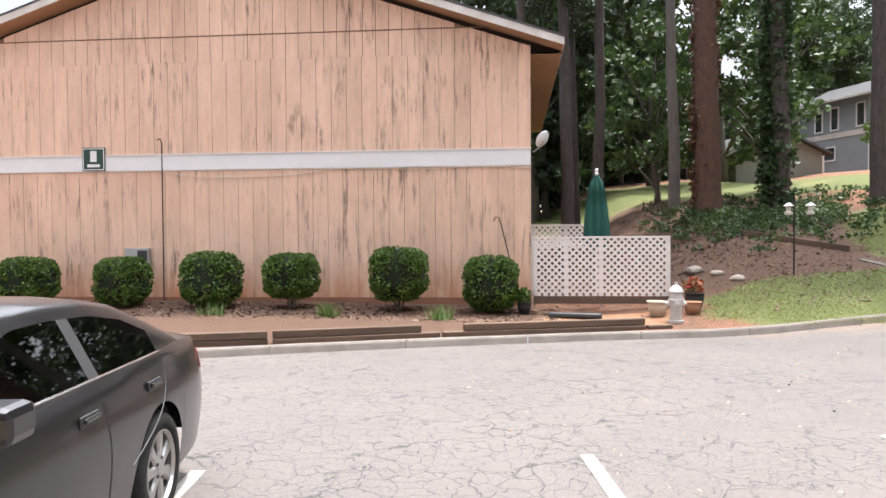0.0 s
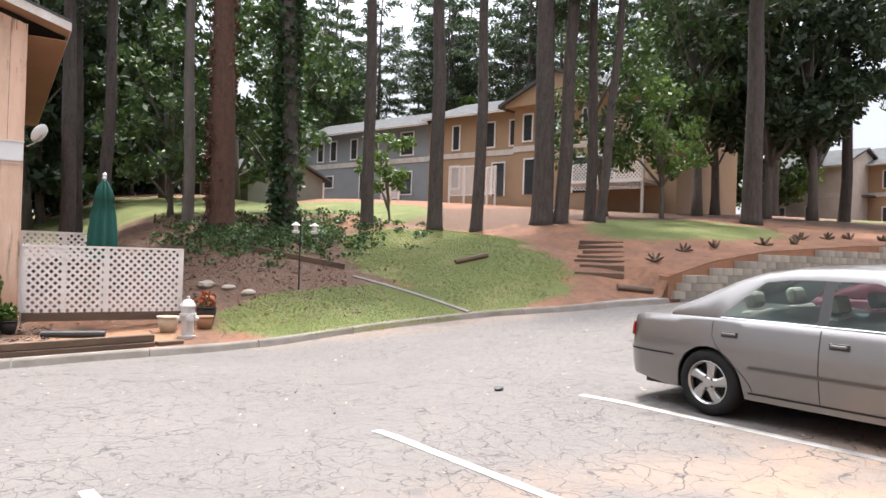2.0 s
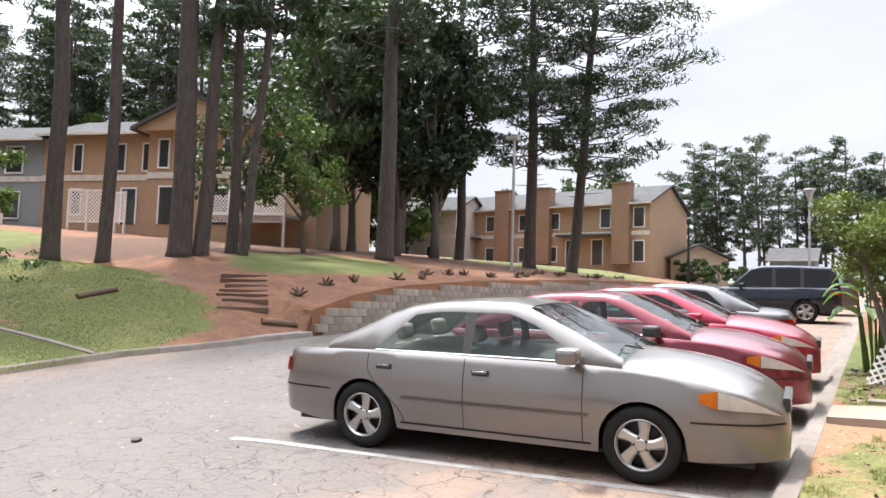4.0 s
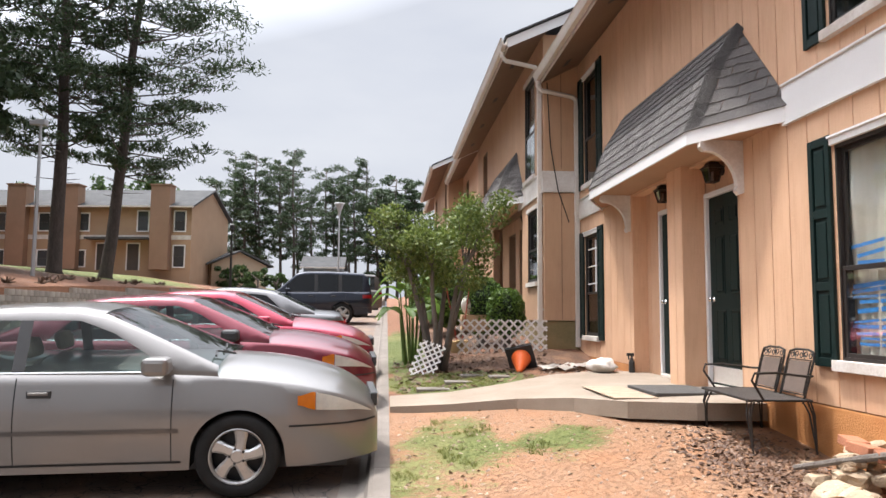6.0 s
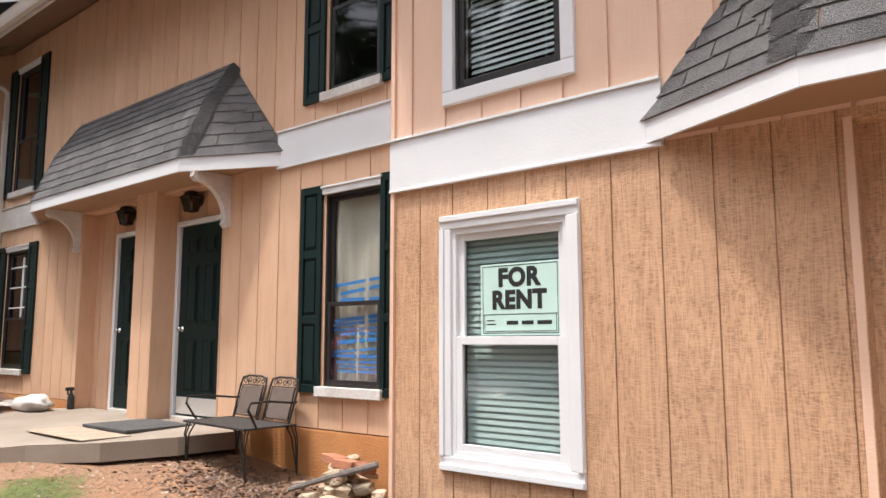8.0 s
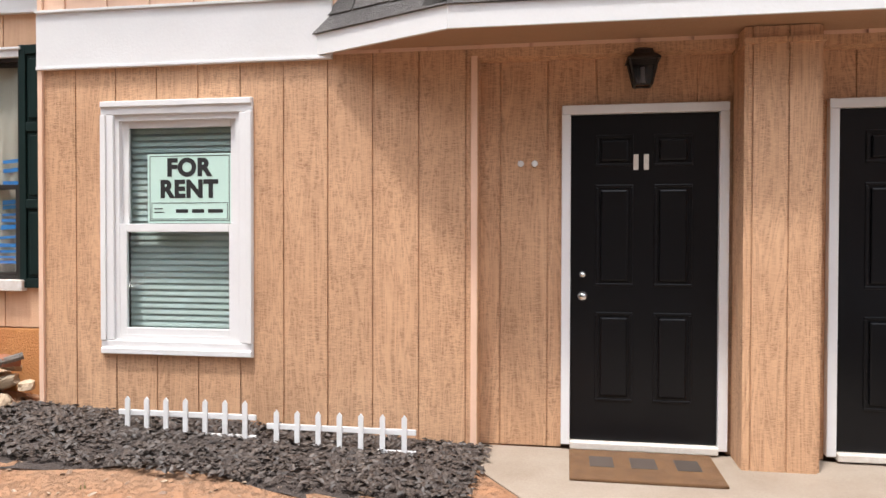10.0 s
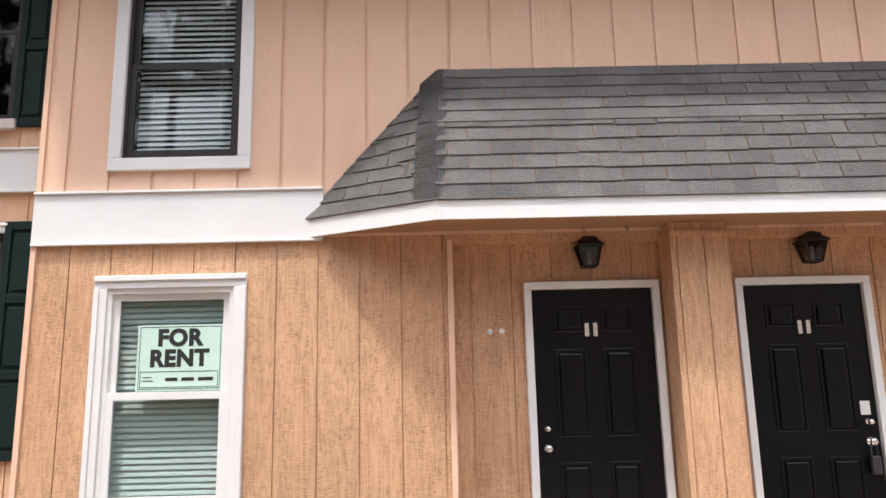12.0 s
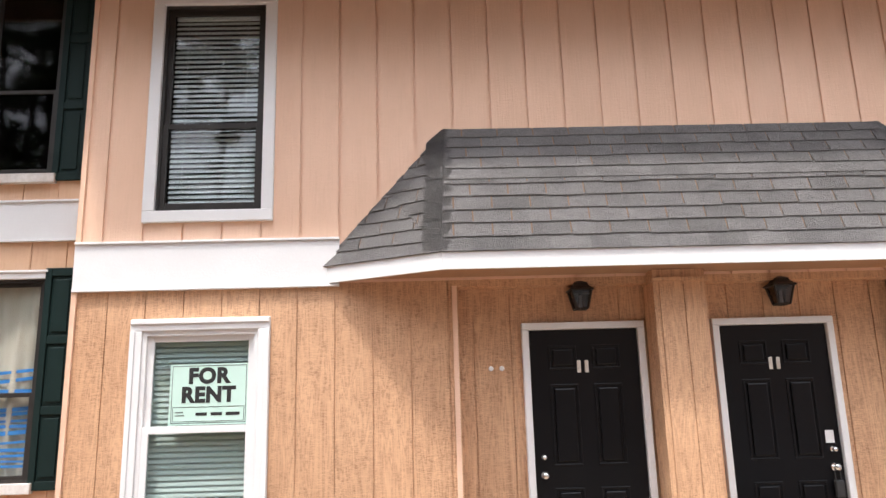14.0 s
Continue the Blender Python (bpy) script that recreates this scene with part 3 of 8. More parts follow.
    w = tagged(part(name, bm, back or BACKING), label, "wall", kind="structure")
    grooves, y = [], y0 + phase
    while y < y1:
        grooves.append(y)
        y += pitch
    gs = {round(g, 4) for g in grooves}
    for a, b, p, q in cut_strips(y0, y1, z0, z1 if not top else 99, openings, grooves):
        aa, bb = a + (gap if round(a, 4) in gs else 0), b - (gap if round(b, 4) in gs else 0)
        bm = bmesh.new()
        xa, xb = sorted((X, X - s * (deep - 0.001)))
        if top:
            prism(bm, [(aa, p), (bb, p), (bb, top(bb)), (aa, top(aa))], xa, xb, "x")
        else:
            bx(bm, xa, xb, aa, bb, p, q)
        part("siding_board", bm, material, w)
    return w


def casing(parent, X, y0, y1, z0, z1, w, material, proud=0.035, step=True):
    """Four mitre-like trim boards round an opening whose outer edge is given."""
    for n, b in (("trim_head", (y0, y1, z1 - w, z1)), ("trim_sill", (y0, y1, z0, z0 + w)), ("trim_jamb", (y0, y0 + w, z0 + w, z1 - w)), ("trim_jamb", (y1 - w, y1, z0 + w, z1 - w))):
        bm = boxes((X - proud, X + 0.03, *b), bevel=0.006)
        if step:
            c = 0.45 * w
            if n == "trim_head":
                bx(bm, X - proud - 0.014, X - proud + 0.001, b[0] + 0.004, b[1] - 0.004, b[3] - c, b[3] - 0.004, bevel=0.004)
            elif n == "trim_sill":
                bx(bm, X - proud - 0.014, X - proud + 0.001, b[0] + 0.004, b[1] - 0.004, b[2] + 0.004, b[2] + c, bevel=0.004)
            elif b[0] == y0:
                bx(bm, X - proud - 0.014, X - proud + 0.001, b[0] + 0.004, b[0] + c, b[2], b[3], bevel=0.004)
            else:
                bx(bm, X - proud - 0.014, X - proud + 0.001, b[1] - c, b[1] - 0.004, b[2], b[3], bevel=0.004)
        part(n, bm, material, parent)


SLAT = {}


def blinds(parent, X, y0, y1, z0, z1, material, pitch=0.05, tilt=35):
    bl = part("blinds", boxes((X - 0.012, X + 0.012, y0, y1, z1 - 0.04, z1)), material, parent)
    key = (round(y1 - y0, 3), material.name)
    if key not in SLAT:
        bm = bmesh.new()
        h = 0.024
        pts = [(-h, -0.004), (0, 0.002), (h, -0.004), (h, -0.0055), (0, 0.0005), (-h, -0.0055)]
        prism(bm, pts, -(y1 - y0) / 2, (y1 - y0) / 2, "y")
        SLAT[key] = mesh_of("slat", bm, material)
    z = z1 - 0.065
    while z > z0 + 0.01:
        o = part("slat", SLAT[key], material, bl)
        o.matrix_local = pose(X, (y0 + y1) / 2, z, 0, -tilt, 0)
        z -= pitch
    for yy in (y0 + 0.12, y1 - 0.12):
        part("blind_cord", boxes((X - 0.028, X - 0.026, yy, yy + 0.003, z0, z1)), material, bl)
    return bl


def sash_window(name, X, y0, y1, z0, z1, frame_mat, glass, label, rail=0.5, fw=0.05, inset=0.03):
    """A single-hung window in the opening y0..y1, z0..z1."""
    w = tagged(new(name), label, "window", kind="structure")
    zr = z0 + (z1 - z0) * rail
    part("window_frame", boxes((X + 0.0, X + 0.10, y0, y0 + fw * 0.5, z0, z1), (X, X + 0.10, y1 - fw * 0.5, y1, z0, z1), (X, X + 0.10, y0 + fw * 0.5, y1 - fw * 0.5, z0, z0 + fw * 0.6), (X, X + 0.10, y0 + fw * 0.5, y1 - fw * 0.5, z1 - fw * 0.6, z1)), frame_mat, w)
    for nm, a, b, dx in (("upper_sash", zr - fw * 0.4, z1 - fw * 0.5, inset + 0.03), ("lower_sash", z0 + fw * 0.5, zr + fw * 0.4, inset)):
        ya, yb = y0 + fw * 0.45, y1 - fw * 0.45
        s = part(nm, boxes((X + dx, X + dx + 0.028, ya, ya + fw * 0.8, a, b), (X + dx, X + dx + 0.028, yb - fw * 0.8, yb, a, b), (X + dx, X + dx + 0.028, ya + fw * 0.8, yb - fw * 0.8, a, a + fw * 0.8), (X + dx, X + dx + 0.028, ya + fw * 0.8, yb - fw * 0.8, b - fw * 0.8, b), bevel=0.003), frame_mat, w)
        g = part("pane", boxes((X + dx + 0.010, X + dx + 0.015, ya + fw * 0.8, yb - fw * 0.8, a + fw * 0.8, b - fw * 0.8)), glass, s)
        g.visible_shadow = False
    return w


def shutter(X, y0, y1, z0, z1, rails=(0.0, 0.34, 0.67, 1.0)):
    s = empty("shutter", "dark green painted panelled wooden window shutter", "shutter", "window shutters")
    st = 0.055
    bs = [(X - 0.03, X, y0, y0 + st, z0, z1), (X - 0.03, X, y1 - st, y1, z0, z1)]
    for r in rails:
        zc = z0 + 0.035 + (z1 - z0 - 0.07) * r
        bs.append((X - 0.028, X, y0 + st, y1 - st, zc - 0.035, zc + 0.035))
    part("shutter_frame", boxes(*bs, bevel=0.004), GREEN, s)
    for a, b in zip(rails, rails[1:]):
        za, zb = z0 + 0.035 + (z1 - z0 - 0.07) * a + 0.035, z0 + 0.035 + (z1 - z0 - 0.07) * b - 0.035
        part("panel", boxes((X - 0.012, X, y0 + st, y1 - st, za, zb), (X - 0.024, X - 0.011, y0 + st + 0.025, y1 - st - 0.025, za + 0.03, zb - 0.03), bevel=0.006), GREEN, s)
    return s


def six_panel_door(name, X, y0, y1, z0, z1, material, trim, label, glossy_knob=True, bars=True, mail=False):
    """Casing from y0 to y1 and up to z1; the slab inside it."""
    d = tagged(new(name), label, "door", kind="structure")
    w = 0.058
    for n, b in (("trim_head", (y0, y1, z1 - w, z1)), ("trim_jamb", (y0, y0 + w, z0, z1 - w)), ("trim_jamb", (y1 - w, y1, z0, z1 - w))):
        part(n, boxes((X - 0.025, X + 0.05, *b), bevel=0.006), trim, d)
    part("threshold", boxes((X - 0.05, X + 0.1, y0 + w, y1 - w, z0 - 0.02, z0 + 0.025), bevel=0.006), GUTTER, d)
    a, b, p, q = y0 + w + 0.003, y1 - w - 0.003, z0 + 0.03, z1 - w - 0.003
    slab = part("door_slab", boxes((X + 0.012, X + 0.055, a, b, p, q), bevel=0.003), material, d)
    W, H = b - a, q - p
    for c in (0.30, 0.70):
        for lo, hi in ((0.122, 0.396), (0.476, 0.786), (0.842, 0.938)):
            yc, hw = a + W * c, W * 0.130
            za, zb = p + H * lo, p + H * hi
            bm = bmesh.new()
            # sunk moulding ring and a raised field
            bx(bm, X + 0.004, X + 0.0125, yc - hw, yc + hw, za, za + 0.018, bevel=0.004)
            bx(bm, X + 0.004, X + 0.0125, yc - hw, yc + hw, zb - 0.018, zb, bevel=0.004)
            bx(bm, X + 0.004, X + 0.0125, yc - hw, yc - hw + 0.018, za + 0.018, zb - 0.018, bevel=0.004)
            bx(bm, X + 0.004, X + 0.0125, yc + hw - 0.018, yc + hw, za + 0.018, zb - 0.018, bevel=0.004)
            bx(bm, X - 0.004, X + 0.0125, yc - hw + 0.032, yc + hw - 0.032, za + 0.032, zb - 0.032, bevel=0.012)
            part("panel", bm, material, slab)
    return d, slab, (a, b, p, q)


def knob(parent, X, y, z, material, r=0.028, name="knob"):
    bm = bmesh.new()
    lathe(bm, [(r * 1.15, 0), (r * 1.15, 0.008), (r * 0.5, 0.012), (r * 0.45, 0.03), (r * 0.95, 0.04), (r, 0.052), (r * 0.6, 0.062), (0.002, 0.064)], Matrix.Translation((X, y, z)) @ pose(0, 0, 0, 0, -90, 0))
    return part(name, bm, material, parent, "polished chrome", True)


def lantern(X, y, z, g="wall lanterns by the doors"):
    """Coach lantern on a wall, its top at z."""
    ln = empty("wall_lantern", "black metal coach lantern with clear glass on the wall", "lantern", g, m=pose(X, y, z))
    sq = lambda r, zz: [(-0.12 - r, -r, zz), (-0.12 + r, -r, zz), (-0.12 + r, r, zz), (-0.12 - r, r, zz)]
    bm = bmesh.new()
    rings = [[bm.verts.new(p) for p in sq(r, zz)] for r, zz in ((0.012, 0.0), (0.02, -0.012), (0.055, -0.03), (0.062, -0.055), (0.10, -0.085), (0.10, -0.095))]
    for a, b in zip(rings, rings[1:]):
        for i in range(4):
            bm.faces.new((a[i], a[(i + 1) % 4], b[(i + 1) % 4], b[i]))
    bm.faces.new(rings[0])
    bm.faces.new(rings[-1][::-1])
    part("lantern_cap", bm, BLACKIRON, ln)
    top, bot = sq(0.082, -0.095), sq(0.05, -0.245)
    for i in range(4):
        for nm, p, q, r in (("cage_bar", top[i], bot[i], 0.009), ("cage_rim", bot[i], bot[(i + 1) % 4], 0.007)):
            bm = bmesh.new()
            tube(bm, [p, q], r, 4)
            part(nm, bm, BLACKIRON, ln)
    bm = bmesh.new()
    a, b = [bm.verts.new(p) for p in sq(0.076, -0.097)], [bm.verts.new(p) for p in sq(0.046, -0.243)]
    for i in range(4):
        bm.faces.new((a[i], a[(i + 1) % 4], b[(i + 1) % 4], b[i]))
    part("lantern_glass", bm, GLASSD, ln).visible_shadow = False
    bm = bmesh.new()
    tube(bm, [(-0.12, 0, -0.235), (-0.12, 0, -0.20), (-0.12, 0, -0.13)], [0.02, 0.014, 0.014], 8)
    part("bulb_holder", bm, BLIND, ln)
    bm = bmesh.new()
    tube(bm, [(-0.002, 0, -0.12), (-0.05, 0, -0.04), (-0.12, 0, 0.005)], 0.009, 6)
    lathe(bm, [(0.05, 0), (0.045, 0.012), (0.02, 0.016)], pose(0, 0, -0.12, 0, -90, 0), 12)
    part("lantern_bracket", bm, BLACKIRON, ln)
    return ln


def clip_poly(poly, axis, lim, keep_less):
    out = []
    for i in range(len(poly)):
        p, q = poly[i], poly[(i + 1) % len(poly)]
        ip, iq = (p[axis] <= lim) == keep_less or p[axis] == lim, (q[axis] <= lim) == keep_less or q[axis] == lim
        if ip:
            out.append(p)
        if ip != iq:
            f = (lim - p[axis]) / (q[axis] - p[axis])
            out.append((p[0] + f * (q[0] - p[0]), p[1] + f * (q[1] - p[1])))
    return out


def shingles(parent, poly, material, expo=0.125, tab=0.31, seed=0):
    """Shingle tabs, each its own piece, over a flat roof face whose first edge is its lower one."""
    poly = [Vector(p) for p in poly]
    rng = random.Random(seed)
    o = poly[0]
    n = (poly[1] - poly[0]).cross(poly[2] - poly[0]).normalized()
    if n.z < 0:
        n = -n
    u = n.cross(Vector((0, 0, 1))).normalized()          # courses run level
    v = n.cross(u)
    if v.z < 0:
        v = -v
    flat = [((p - o).dot(u), (p - o).dot(v)) for p in poly]
    vmin, vmax, umin, umax = min(p[1] for p in flat), max(p[1] for p in flat), min(p[0] for p in flat), max(p[0] for p in flat)
    k, vv = 0, vmin - 0.012
    while vv < vmax:
        uu = umin - tab * (0.5 if k % 2 else 0) - rng.random() * 0.05
        while uu < umax:
            c = flat
            slit = 0.0065 if k else 0.0005                 # the starter course is nearly closed
            a, b = uu + slit, uu + tab - slit
            for ax, lim, less in ((0, a, False), (0, b, True), (1, vv + rng.uniform(-0.006, 0.006) if k else vv, False), (1, vv + expo + 0.02, True)):
                c = clip_poly(c, ax, lim, less) if len(c) > 2 else c
            if k == 0 and len(c) > 2:
                lo = min(p[1] for p in c)
                c = [(p[0], p[1] - 0.015 if p[1] < lo + 0.003 else p[1]) for p in c]
            area = 0.5 * abs(sum(c[i][0] * c[(i + 1) % len(c)][1] - c[(i + 1) % len(c)][0] * c[i][1] for i in range(len(c)))) if len(c) > 2 else 0
            if area > 4e-4:
                bm = bmesh.new()
                up = lambda p: 0.004 + 0.011 * max(0.0, 1 - (p[1] - vv) / (expo + 0.02))
                hi = [bm.verts.new(o + u * p[0] + v * p[1] + n * up(p)) for p in c]
                lo_ = [bm.verts.new(o + u * p[0] + v * p[1]) for p in c]
                bm.faces.new(hi)
                for i in range(len(c)):
                    bm.faces.new((hi[i], lo_[i], lo_[(i + 1) % len(c)], hi[(i + 1) % len(c)]))
                part("shingle", bm, material, parent)
            uu += tab
        vv += expo
        k += 1


def door_canopy(X, D, ya, yb, side, zb, zt, label, brackets=(), seed=1, tips=(0.06, 0.06)):
    """A shingled canopy: front from ya to yb at X - D, its ends meeting the wall `side` further out."""
    c = empty("door_canopy", label, "canopy", "door canopies")
    xf, zf = X - D, zb
    A, B, C, E = Vector((X, ya - side, zb - 0.01)), Vector((xf, ya, zf)), Vector((xf, yb, zf)), Vector((X, yb + side, zb - 0.01))
    P, Q = Vector((X, ya + tips[0], zt)), Vector((X, yb - tips[1], zt))
    # the slopes swell out about half way up
    mid = lambda p, q, f, k: p.lerp(q, f) + Vector((-k, 0, 0.03))
    Bm, Cm = mid(B, P, 0.52, 0.045), mid(C, Q, 0.52, 0.045)
    Am, Em = A.lerp(P, 0.52), E.lerp(Q, 0.52)
    bm = bmesh.new()
    vs = {k: bm.verts.new(p) for k, p in dict(A=A, B=B, C=C, E=E, P=P, Q=Q, Bm=Bm, Cm=Cm, Am=Am, Em=Em).items()}
    for f in (("B", "C", "Cm", "Bm"), ("Bm", "Cm", "Q", "P"), ("A", "B", "Am"), ("B", "Bm", "Am"), ("Am", "Bm", "P"), ("C", "E", "Em"), ("C", "Em", "Cm"), ("Cm", "Em", "Q")):
        bm.faces.new([vs[k] for k in f])
    part("roof_deck", bm, BACKING, c)
    shingles(c, [B, C, Cm, Bm], SHINGLE, seed=seed)
    shingles(c, [Bm, Cm, Q, P], SHINGLE, seed=seed + 1)
    shingles(c, [A, B, Am], SHINGLE, seed=seed + 2)
    shingles(c, [B, Bm, Am], SHINGLE, seed=seed + 6)
    shingles(c, [Am, Bm, P], SHINGLE, seed=seed + 3)
    shingles(c, [E, C, Em], SHINGLE, seed=seed + 4)
    shingles(c, [C, Cm, Em], SHINGLE, seed=seed + 7)
    shingles(c, [Cm, Em, Q], SHINGLE, seed=seed + 5)
    for a, b, e in ((B, Bm, 1), (Bm, P, 1), (C, Cm, 1), (Cm, Q, 1)):        # hip caps
        n = int((b - a).length / 0.125)
        for i in range(n):
            p, q = a.lerp(b, i / n), a.lerp(b, (i + 1.25) / n if i + 1.25 < n else 1)
            bm = bmesh.new()
            d = (q - p).normalized()
            sgn = 1 if a in (C, Cm) else -1
            w1, w2 = Vector((0, -sgn * 0.07, 0)), Vector((D, sgn * side, 0)).normalized() * 0.17
            lift = Vector((-0.009, sgn * 0.005, 0.007))
            quad = [p + w1 + lift, p + lift * 1.6, p + w2 + lift, q + w2 + lift * 0.5, q + lift, q + w1 + lift * 0.5]
            v = [bm.verts.new(k) for k in quad]
            bm.faces.new((v[0], v[1], v[4], v[5]))
            bm.faces.new((v[1], v[2], v[3], v[4]))
            bmesh.ops.solidify(bm, geom=bm.faces[:], thickness=0.006)
            part("hip_shingle", bm, SHINGLE, c)
    for a, b in ((A, B), (B, C), (C, E)):                                 # fascia boards
        bm = bmesh.new()
        d = (b - a).normalized()
        n = Vector((d.y, -d.x, 0)).normalized()
        if n.x > 0:
            n = -n
        lo = -0.15
        ps = [a + Vector((0, 0, 0)), b + Vector((0, 0, 0)), b + Vector((0, 0, lo)), a + Vector((0, 0, lo))]
        v = [bm.verts.new(p + n * 0.004) for p in ps] + [bm.verts.new(p - n * 0.02) for p in ps]
        for f in ((0, 1, 2, 3), (7, 6, 5, 4), (0, 4, 5, 1), (1, 5, 6, 2), (2, 6, 7, 3), (3, 7, 4, 0)):
            bm.faces.new([v[i] for i in f])
        part("fascia", bm, WHITE, c)
    bm = bmesh.new()
    prism(bm, [(X, A.y + 0.03), (xf + 0.02, B.y + 0.01), (xf + 0.02, C.y - 0.01), (X, E.y - 0.03)], zb - 0.13, zb - 0.115, "z")
    part("soffit", bm, SOFFIT, c)
    for yb_ in brackets:                                                  # scrolled wooden brackets
        bm = bmesh.new()
        z0 = zb - 0.135
        arc = [(X - 0.07 - 0.30 * (1 - math.cos(t)) ** 0.9, z0 - 0.42 + 0.31 * math.sin(t)) for t in steps(0.0, 1.5, 10)]
        out = [(X, z0), (X, z0 - 0.52), (X - 0.05, z0 - 0.54), (X - 0.085, z0 - 0.50), (X - 0.06, z0 - 0.45)] + arc + [(X - 0.40, z0 - 0.11), (X - 0.44, z0 - 0.07), (X - 0.43, z0 - 0.01), (X - 0.40, z0)]
        prism(bm, out, yb_ - 0.035, yb_ + 0.035, "y")
        part("bracket", bm, WHITE_OLD, c, "scrolled wooden bracket, cream paint")
    return c


def eave(name, X, over, y0, y1, zs, label, pitch=0.5, depth=5.0, vents=(), rake=None):
    """Roof over a front wall: sloping soffit from the wall top, gutter, roof deck, gable board at the near end."""
    r = tagged(new(name), label, "roof", kind="structure")
    xe, ze = X - over, zs - over * pitch
    bm = bmesh.new()
    # soffit in the darker copy, with the eave's shade in its colour
    prism(bm, [(xe + 0.02, ze), (X + 0.05, zs + 0.05 * pitch), (X + 0.05, zs + 0.02 + 0.05 * pitch), (xe + 0.02, ze + 0.02)], y0, y1, "y")
    part("soffit", bm, EAVE_BROWN_SHADE, r)
    bm = bmesh.new()
    prism(bm, [(xe - 0.05, ze + 0.16), (X + depth, ze + 0.16 + (depth + over + 0.05) * pitch), (X + depth, ze + 0.19 + (depth + over + 0.05) * pitch), (xe - 0.05, ze + 0.19)], y0 - 0.06, y1 + 0.06, "y")
    part("roof_deck", bm, ROOFGREY, r)
    part("fascia", boxes((xe, xe + 0.02, y0, y1, ze - 0.02, ze + 0.158)), WHITE_OLD, r)
    bm = bmesh.new()
    prism(bm, [(xe - 0.002, ze + 0.15), (xe - 0.002, ze + 0.03), (xe - 0.03, ze + 0.01), (xe - 0.085, ze + 0.02), (xe - 0.105, ze + 0.07), (xe - 0.12, ze + 0.13), (xe - 0.135, ze + 0.15), (xe - 0.125, ze + 0.155), (xe - 0.10, ze + 0.125), (xe - 0.075, ze + 0.04), (xe - 0.02, ze + 0.04), (xe - 0.015, ze + 0.15)], y0 - 0.04, y1 + 0.04, "y")
    part("gutter", bm, GUTTER, r)
    for yy in (y0, y1):                                                   # rake boards
        bm = bmesh.new()
        prism(bm, [(xe, ze - 0.02), (X + depth, ze - 0.02 + (depth + over) * pitch), (X + depth, ze + 0.158 + (depth + over) * pitch), (xe, ze + 0.158)], yy - 0.012 if yy == y0 else yy, yy if yy == y0 else yy + 0.012, "y")
        part("rake_board", bm, rake or WHITE, r)
    for yy in vents:
        bm = bmesh.new()
        m = Matrix.Translation((X - over * 0.5, yy, zs - over * 0.5 * pitch - 0.004)) @ pose(0, 0, 0, 0, -math.degrees(math.atan(pitch)), 0)
        bx(bm, -0.05, 0.05, -0.16, 0.16, -0.004, 0.003, m)
        part("soffit_vent", bm, BLACKIRON, r)
    return r


def downspout(y, X, xe, ze, zb):
    d = empty("downspout", "white painted metal downspout with a swan-neck elbow", "downspout")
    bm = bmesh.new()
    tube(bm, [(xe - 0.05, y, ze + 0.03), (xe - 0.05, y, ze - 0.08), (xe + 0.02, y, ze - 0.16), (X - 0.12, y, ze - 0.27), (X - 0.06, y, ze - 0.33), (X - 0.055, y, ze - 0.45)], 0.042, 6)
    part("elbow", bm, GUTTER, d)
    bm = bmesh.new()
    bx(bm, X - 0.095, X - 0.015, y - 0.04, y + 0.04, zb, ze - 0.44, bevel=0.008)
    part("pipe", bm, GUTTER, d)
    for z in (zb + 0.5, zb + 2.4, ze - 0.8):
        part("strap", boxes((X - 0.10, X - 0.0, y - 0.055, y + 0.055, z, z + 0.03)), GUTTER, d)


def band(name, X, y0, y1, z0, z1, material=None):
    bm = boxes((X - 0.028, X, y0, y1, z0, z1 - 0.02), (X - 0.045, X, y0, y1, z1 - 0.02, z1), (X - 0.036, X, y0, y1, z0 - 0.012, z0 + 0.01), bevel=0.003)
    return tagged(part(name, bm, material or WHITE), "white painted trim board between the storeys", "trim", kind="structure")


# --- the unit with the sign in its window (floor at 0) ---
XC, XD = 7.89, 8.03
RW, UW = (2.58, 3.71, 0.485, 2.255), (2.58, 3.675, 3.066, 5.18)
grow = lambda o, d: (o[0] + d, o[1] - d, o[2] + d, o[3] - d)
wall("wall_lower_left", XC, 1.05, 4.20, -0.06, 2.52, [grow(RW, 0.09)], SIDE_NEW, "tan rough-sawn plywood siding, lower storey", 0.31, 0.075, gap=0.005, deep=0.011, back=SIDE_NEW)
wall("wall_lower_right", XC, -6.5, -2.65, -0.2, 2.52, [], SIDE_NEW, "tan rough-sawn plywood siding", 0.31, 0.1, gap=0.005, deep=0.011, back=SIDE_NEW)
wall("wall_door_recess", XD, -2.65, 1.05, -0.06, 2.46, [(-0.515, 0.515, -0.06, 2.157), (-2.12, -1.09, -0.06, 2.157)], SIDE_NEW, "tan plywood siding in the entrance recess", 0.31, 0.155, gap=0.005, deep=0.011, back=SIDE_NEW)
wall("wall_upper", XC, -6.5, 4.20, 2.52, 5.44, [grow(UW, 0.08)], SIDE_UP, "peach painted plywood siding, upper storey", 0.328, 0.322, gap=0.012, deep=0.016, back=SIDE_UP)
for n, b in (("trim_corner", (XC - 0.02, XD, 1.045, 1.065, -0.06, 2.46)), ("trim_corner", (XC - 0.005, XD, -2.67, -2.65, -0.1, 2.46)), ("trim_soffit", (XC, XD + 0.02, -2.65, 1.05, 2.46, 2.52))):
    tagged(part(n, boxes(b), SIDE_NEW), "tan painted corner board", "trim", kind="structure")
